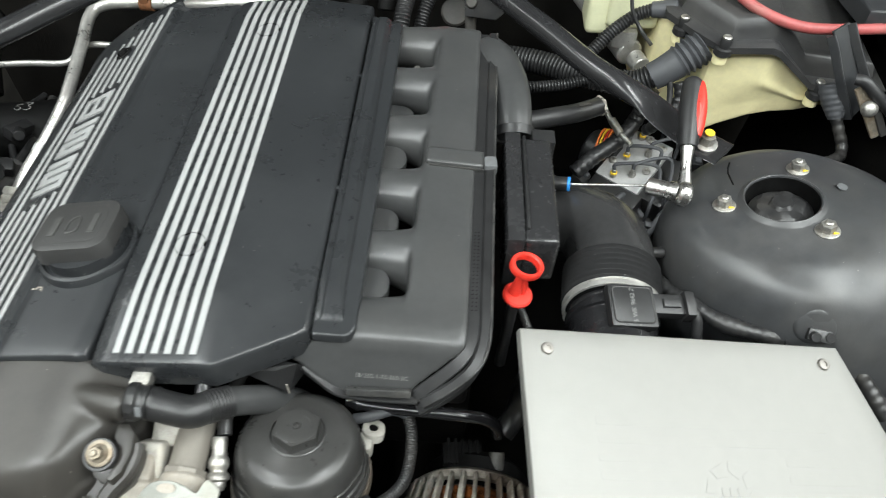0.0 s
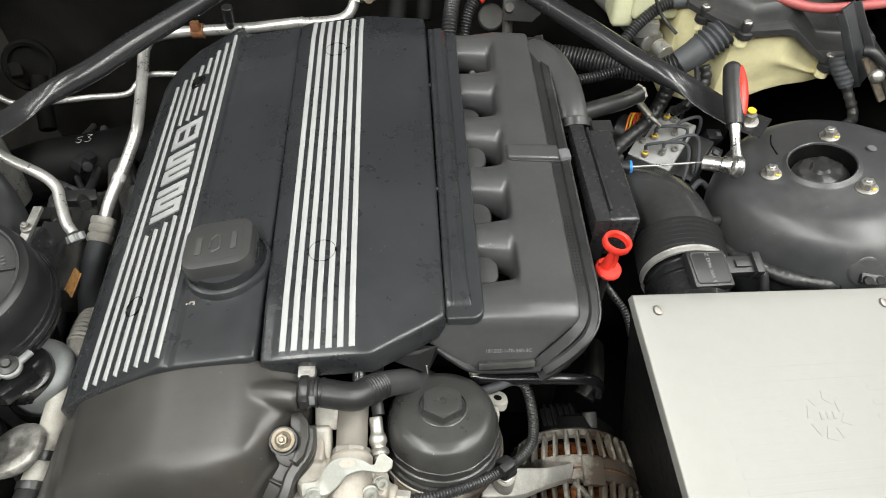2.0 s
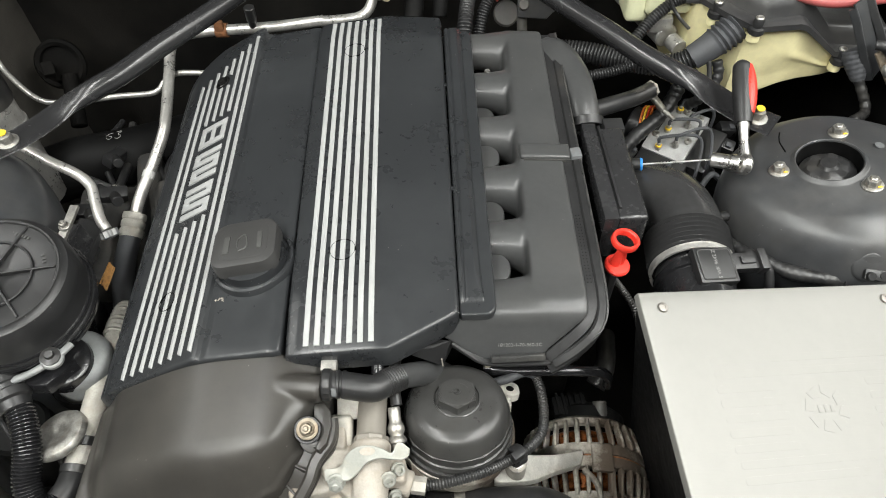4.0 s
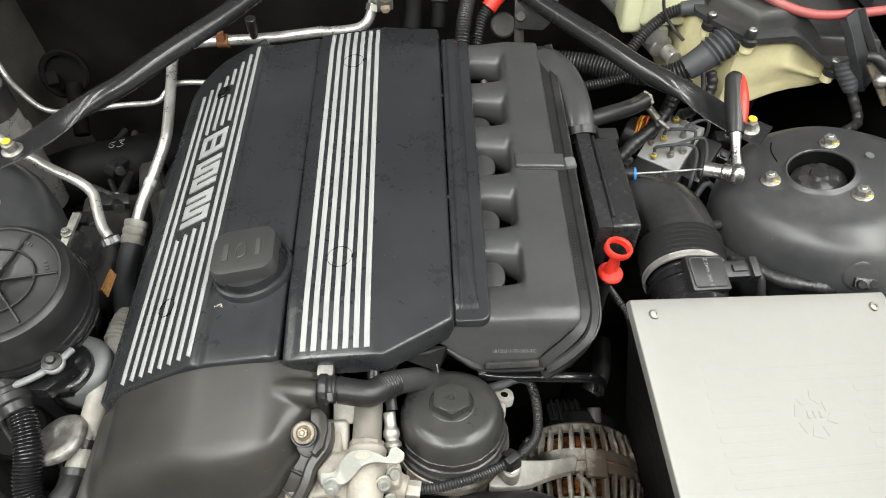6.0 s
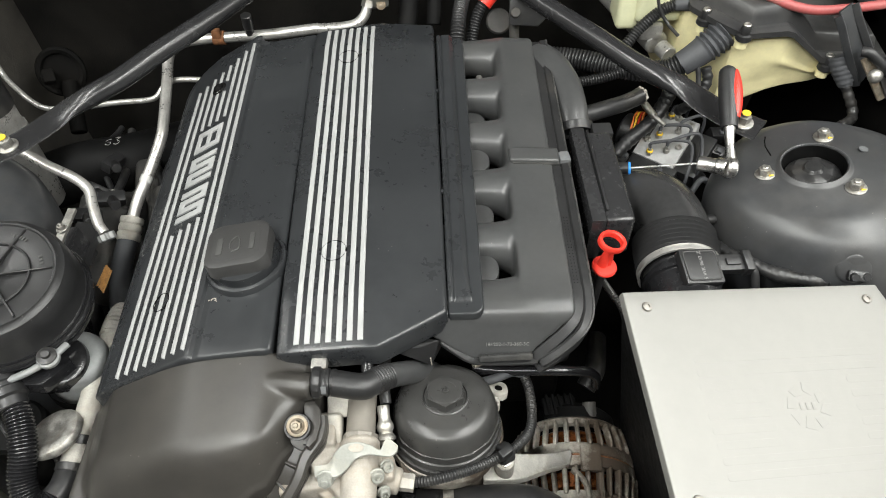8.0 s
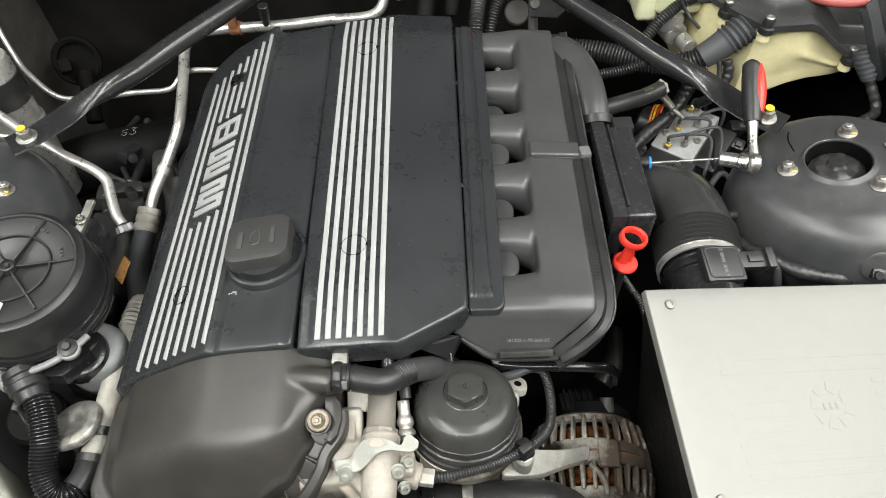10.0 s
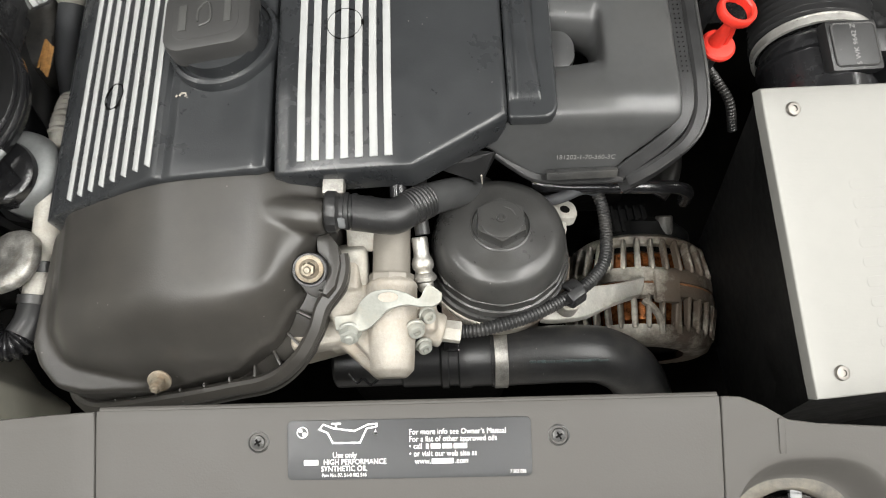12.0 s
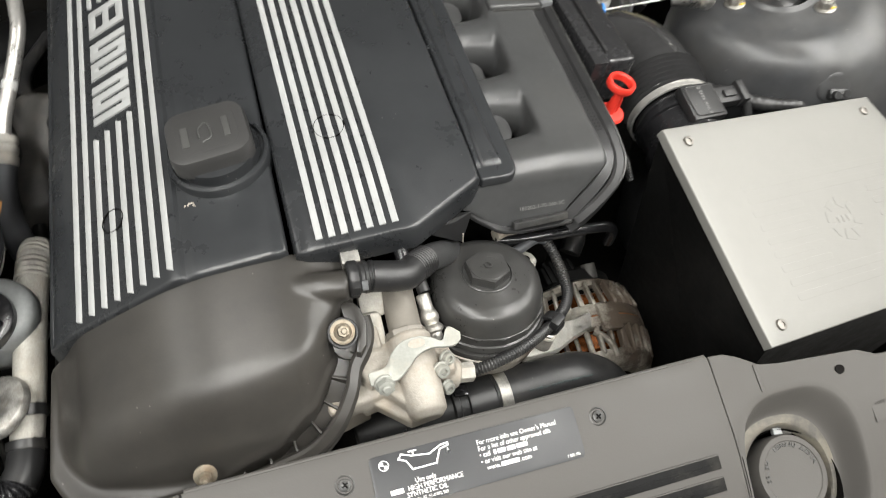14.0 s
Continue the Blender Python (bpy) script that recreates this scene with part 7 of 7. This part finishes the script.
for k in range(4):
    part("wire", hose([(0.250 + 0.006 * k, 0.985, 0.535), (0.256 + 0.006 * k, 1.005, 0.560 + 0.004 * k), (0.268 + 0.006 * k, 1.030, 0.566), (0.285 + 0.004 * k, 1.045, 0.55)], 0.0022, 0.005, 8), (ORANGE, YELLOW, RED, ORANGE)[k], abs_)
part("loom", hose([(0.215, 0.945, 0.535), (0.245, 0.965, 0.555), (0.285, 0.99, 0.575), (0.315, 1.02, 0.60), (0.335, 1.04, 0.65)], 0.014, 0.004, 14, lambda s, l: 0.0135 + 0.001 * math.sin(s * 500)), BLACK, abs_)
part("union_pipe", join(hose([(0.258, 1.015, 0.62), (0.275, 0.985, 0.605), (0.30, 0.955, 0.595)], 0.0045, 0.006, 12), rod((0.268, 0.997, 0.613), (0.283, 0.973, 0.602), 0.0070)), STEEL, abs_)
bundle = thing("bulkhead_leads", "black leads and a cream tube by the master cylinder", "wiring loom", (0.33, 0.98, 0.66))
for k in range(7):
    x, y = 0.235 + 0.026 * k, 0.880 + 0.022 * ((k * 3) % 5)
    part("lead", hose([(x - 0.03, y - 0.03, 0.470 + 0.006 * (k % 3)), (x, y, 0.500 + 0.010 * (k % 3)), (x + 0.025, y + 0.020 - 0.015 * (k % 2), 0.505), (x + 0.060, y + 0.045 - 0.030 * (k % 3), 0.475), (x + 0.070, y + 0.06, 0.43)], 0.0030 + 0.0014 * (k % 3), 0.004, 10), (RUBBER, BLACK, GREY_RUBBER)[k % 3], bundle)
for x, y, z, a in ((0.270, 0.880, 0.520, 30), (0.415, 0.960, 0.520, -25), (0.430, 1.010, 0.520, 10), (0.225, 0.945, 0.520, 55), (0.330, 0.870, 0.490, 5)):
    part("plug", rbox(0.034, 0.024, 0.026, pose(x, y, z, 18, 12, a), 0.004), BLACK, bundle)
    part("plug_tab", rbox(0.012, 0.010, 0.008, pose(x, y, z, 18, 12, a) @ Matrix.Translation((0.004, -0.004, 0.015)), 0.002), GREY_RUBBER, bundle)
part("lead", hose([(0.345, 0.955, 0.72), (0.350, 0.945, 0.70), (0.340, 0.935, 0.675), (0.325, 0.935, 0.655), (0.315, 0.95, 0.63)], 0.009, 0.004, 12, lambda s, l: 0.009 + 0.001 * math.sin(500 * s)), BLACK, bundle)
part("tube", hose([(0.325, 0.962, 0.735), (0.333, 0.948, 0.71), (0.333, 0.932, 0.68), (0.322, 0.925, 0.66)], 0.0045, 0.004, 10), RUBBER, bundle)
part("plug", rbox(0.040, 0.030, 0.022, pose(0.300, 0.968, 0.690, 10, 20, 40), 0.004), BLACK, bundle)

# --- ratchet with a long bit standing in the flap housing's nozzle
rat = thing("ratchet", "short ratchet with a black and red grip and chrome socket", "ratchet", (0.295, 0.66, 0.76))
H0, H1 = Vector((0.2865, 0.650, 0.766)), Vector((0.3025, 0.787, 0.836))
d = (H1 - H0).normalized()
mh = basis(H0, d, (0, -0.45, 0.9))
part("head", join(lathe([(0, -0.007), (0.012, -0.007), (0.0145, -0.004), (0.0145, 0.004), (0.012, 0.007), (0, 0.007)], basis(H0, (1.0, -0.12, -0.15)), 30), hose([H0 + d * 0.006, H0 + d * 0.03, H0 + d * 0.05, H0 + d * 0.066], 0.008, 0.004, 18, lambda s, l: 0.0095 - 0.0030 * math.sin(math.pi * min(1, s / l)))), CHROME, rat)
part("grip", hose([H0 + d * 0.060, H0 + d * 0.075, H0 + d * 0.10, H0 + d * 0.13, H0 + d * 0.150, H0 + d * 0.1565], 0.012, 0.003, 22, lambda s, l: 0.0118 + 0.0022 * math.sin(math.pi * s / l) - 0.008 * max(0, (s / l - 0.9) / 0.1) ** 2), BLACK, rat)
part("grip_inlay", hose([H0 + d * q + Vector((0.0075, -0.002, 0.0030)) for q in (0.074, 0.09, 0.11, 0.13, 0.148)], 0.008, 0.003, 14, lambda s, l: 0.0034 + 0.0076 * math.sin(math.pi * (0.06 + 0.90 * s / l)) ** 0.6), RED, rat, "red grip inlay")
S0, S1 = Vector((0.2825, 0.6540, 0.7630)), Vector((0.2500, 0.6725, 0.7555))
part("socket", lathe([(0, 0), (0.0115, 0), (0.0122, 0.002), (0.0122, 0.012), (0.0105, 0.014), (0.0105, 0.037), (0.0095, 0.038), (0.006, 0.038), (0.0055, 0.03), (0, 0.03)], basis(S0, S1 - S0), 30), CHROME, rat)
part("long_bit", rod(S1, (0.1575, 0.6855, 0.7385), 0.0016, 0.0016, 10), CHROME, rat, "thin steel bit")

# --- far corner: red cable, bonnet hinge, dark wing edge
cable = thing("battery_cable", "faded red battery jump cable lying across the box", "cable", (0.5, 0.95, 0.82))
part("cable", hose([(0.345, 1.10, 0.868), (0.385, 1.03, 0.852), (0.43, 0.985, 0.832), (0.49, 0.962, 0.820), (0.56, 0.968, 0.816), (0.66, 0.985, 0.815)], 0.0078, 0.006, 14), RED_CABLE, cable)
stub = thing("positive_post_lead", "corrugated lead with a red end sleeve on the bulkhead", "cable", (0.0, 1.14, 0.74))
part("conduit", ribbed([(-0.045, 1.13, 0.825), (-0.060, 1.095, 0.812), (-0.073, 1.065, 0.80), (-0.083, 1.005, 0.782), (-0.087, 0.965, 0.74), (-0.088, 0.94, 0.69)], 0.0130, 0.0055, 0.0022, 18), BLACK, stub)
part("conduit", ribbed([(-0.028, 1.066, 0.80), (-0.045, 1.052, 0.783), (-0.056, 1.030, 0.76), (-0.062, 1.00, 0.725), (-0.064, 0.97, 0.68)], 0.0105, 0.0050, 0.0020, 18), BLACK, stub)
part("sleeve", hose([(-0.036, 1.060, 0.793), (-0.022, 1.070, 0.806), (-0.004, 1.082, 0.818), (0.010, 1.095, 0.826)], 0.0140, 0.004, 20), RED, stub, "red end sleeve")
hinge = thing("bonnet_hinge", "dark metal bonnet hinge arm with a spring", "hinge", (0.58, 0.85, 0.75))
part("arm", band([(0.538, 0.945, 0.832), (0.548, 0.938, 0.812), (0.566, 0.932, 0.780), (0.592, 0.928, 0.738), (0.612, 0.928, 0.705)], 0.032, 0.004, 0.006, 20), BODY, hinge)
part("arm_flange", band([(0.526, 0.936, 0.822), (0.538, 0.930, 0.802), (0.558, 0.924, 0.766), (0.585, 0.920, 0.722), (0.600, 0.920, 0.697)], 0.005, 0.012, 0.006), BODY, hinge)
part("arm_flange", band([(0.552, 0.948, 0.836), (0.566, 0.940, 0.812), (0.586, 0.935, 0.782), (0.604, 0.932, 0.756)], 0.004, 0.012, 0.006), BODY, hinge)
part("link", rbox(0.018, 0.008, 0.085, basis((0.614, 0.905, 0.722), (-0.52, 0.28, 0.75), (0, -1, 0.3)), 0.003), BOLT, hinge, "stained pressed link")
part("link", rbox(0.010, 0.008, 0.045, basis((0.632, 0.895, 0.712), (-0.5, 0.3, 0.8), (0, -1, 0.3)), 0.002), CASTING, hinge)
part("gas_strut", hose([(0.578, 0.916, 0.768), (0.590, 0.910, 0.768), (0.612, 0.900, 0.752), (0.650, 0.885, 0.722)], 0.0085, 0.004, 16), BLACK, hinge)
part("pivot", lathe([(0, 0.008), (0.006, 0.008), (0.010, 0.005), (0.012, 0), (0, 0)], basis((0.605, 0.893, 0.735), (-0.3, -0.8, 0.5)), 24), STEEL, hinge)
tagged(solid("wing_channel", sheet(lambda u, v: Vector((0.598 + 0.16 * u, 0.99 + 0.30 * v - 0.05 * u, 0.838 - 0.02 * v + 0.015 * math.sin(3 * u))), 10, 10, 0.006, 0.03), BODY, "dark grey painted wing channel behind the hinge", "wing channel"), kind="structure")

# --- bulkhead details: round grommet with a pipe stub, valve unions, dark plates
servo = thing("bulkhead_grommet", "dark rubber bulkhead grommet with a column joint", "grommet", (-0.86, 1.14, 0.66))
part("ring", lathe([(0.050, 0.0), (0.050, 0.008), (0.045, 0.013), (0.038, 0.010), (0.036, 0.0), (0, 0.0)], basis((-0.897, 1.17, 0.612), (0.1, -1, 0.45)), 48), DARK, servo)
part("joint", join(rod((-0.915, 1.155, 0.612), (-0.905, 1.125, 0.630), 0.012), rbox(0.022, 0.030, 0.016, pose(-0.902, 1.128, 0.628, 30, 10, 30), 0.004), rod((-0.88, 1.15, 0.60), (-0.862, 1.07, 0.53), 0.016)), DARK, servo)
val = thing("heater_unions", "dull metal heater unions at the bulkhead", "pipe", (-0.24, 1.16, 0.72))
part("pipe", hose([(-0.345, 1.104, 0.729), (-0.295, 1.108, 0.729), (-0.268, 1.115, 0.732), (-0.252, 1.128, 0.745), (-0.243, 1.145, 0.775), (-0.238, 1.155, 0.81)], 0.0095, 0.005, 18), ALU, val)
part("valve", join(rod((-0.238, 1.140, 0.765), (-0.233, 1.155, 0.81), 0.014), rod((-0.220, 1.138, 0.755), (-0.216, 1.15, 0.80), 0.010)), STEEL, val)
part("flange_block", rbox(0.030, 0.020, 0.052, pose(-0.222, 1.120, 0.785, 24, 0, 4), 0.005), ZINC, val, "dull zinc flange block")
bolt(val, (-0.219, 1.106, 0.795), (0.05, -0.9, 0.45), 0.011, 0.008, 0.0105, BOLT)
bolt(val, (-0.221, 1.114, 0.768), (0.05, -0.9, 0.45), 0.010, 0.007, 0.0090, BOLT)
part("nut", hexagon(0.024, 0.012, basis((-0.247, 1.134, 0.752), (0.25, 0.5, 0.8))), STEEL, val)
part("hose", rod((-0.175, 1.12, 0.72), (-0.165, 1.17, 0.80), 0.018), CASE, val)
part("hose", rod((-0.125, 1.12, 0.72), (-0.118, 1.17, 0.80), 0.014), CASE, val)
part("hose_end", rod((-0.1215, 1.140, 0.762), (-0.1195, 1.158, 0.788), 0.0152), CASTING, val)
disc = thing("bulkhead_disc", "dusty grey disc and dark plate at the bulkhead", "fitting", (0.0, 1.13, 0.72))
part("disc", lathe([(0, 0.006), (0.020, 0.006), (0.023, 0.003), (0.023, 0)], basis((-0.006, 1.088, 0.742), (0, -0.8, 0.6)), 30), CASTING, disc)
part("plate", plate([(-0.030, -0.030), (0.020, -0.034), (0.046, -0.010), (0.046, 0.034), (-0.030, 0.034)], 0.008, pose(0.040, 1.062, 0.785, 62, 0, 0), 0.002), BLACK, disc)
part("stud", join(rod((0.020, 1.060, 0.770), (0.020, 1.044, 0.785), 0.0085), rod((0.020, 1.065, 0.76), (0.022, 1.05, 0.70), 0.009)), CASTING, disc)
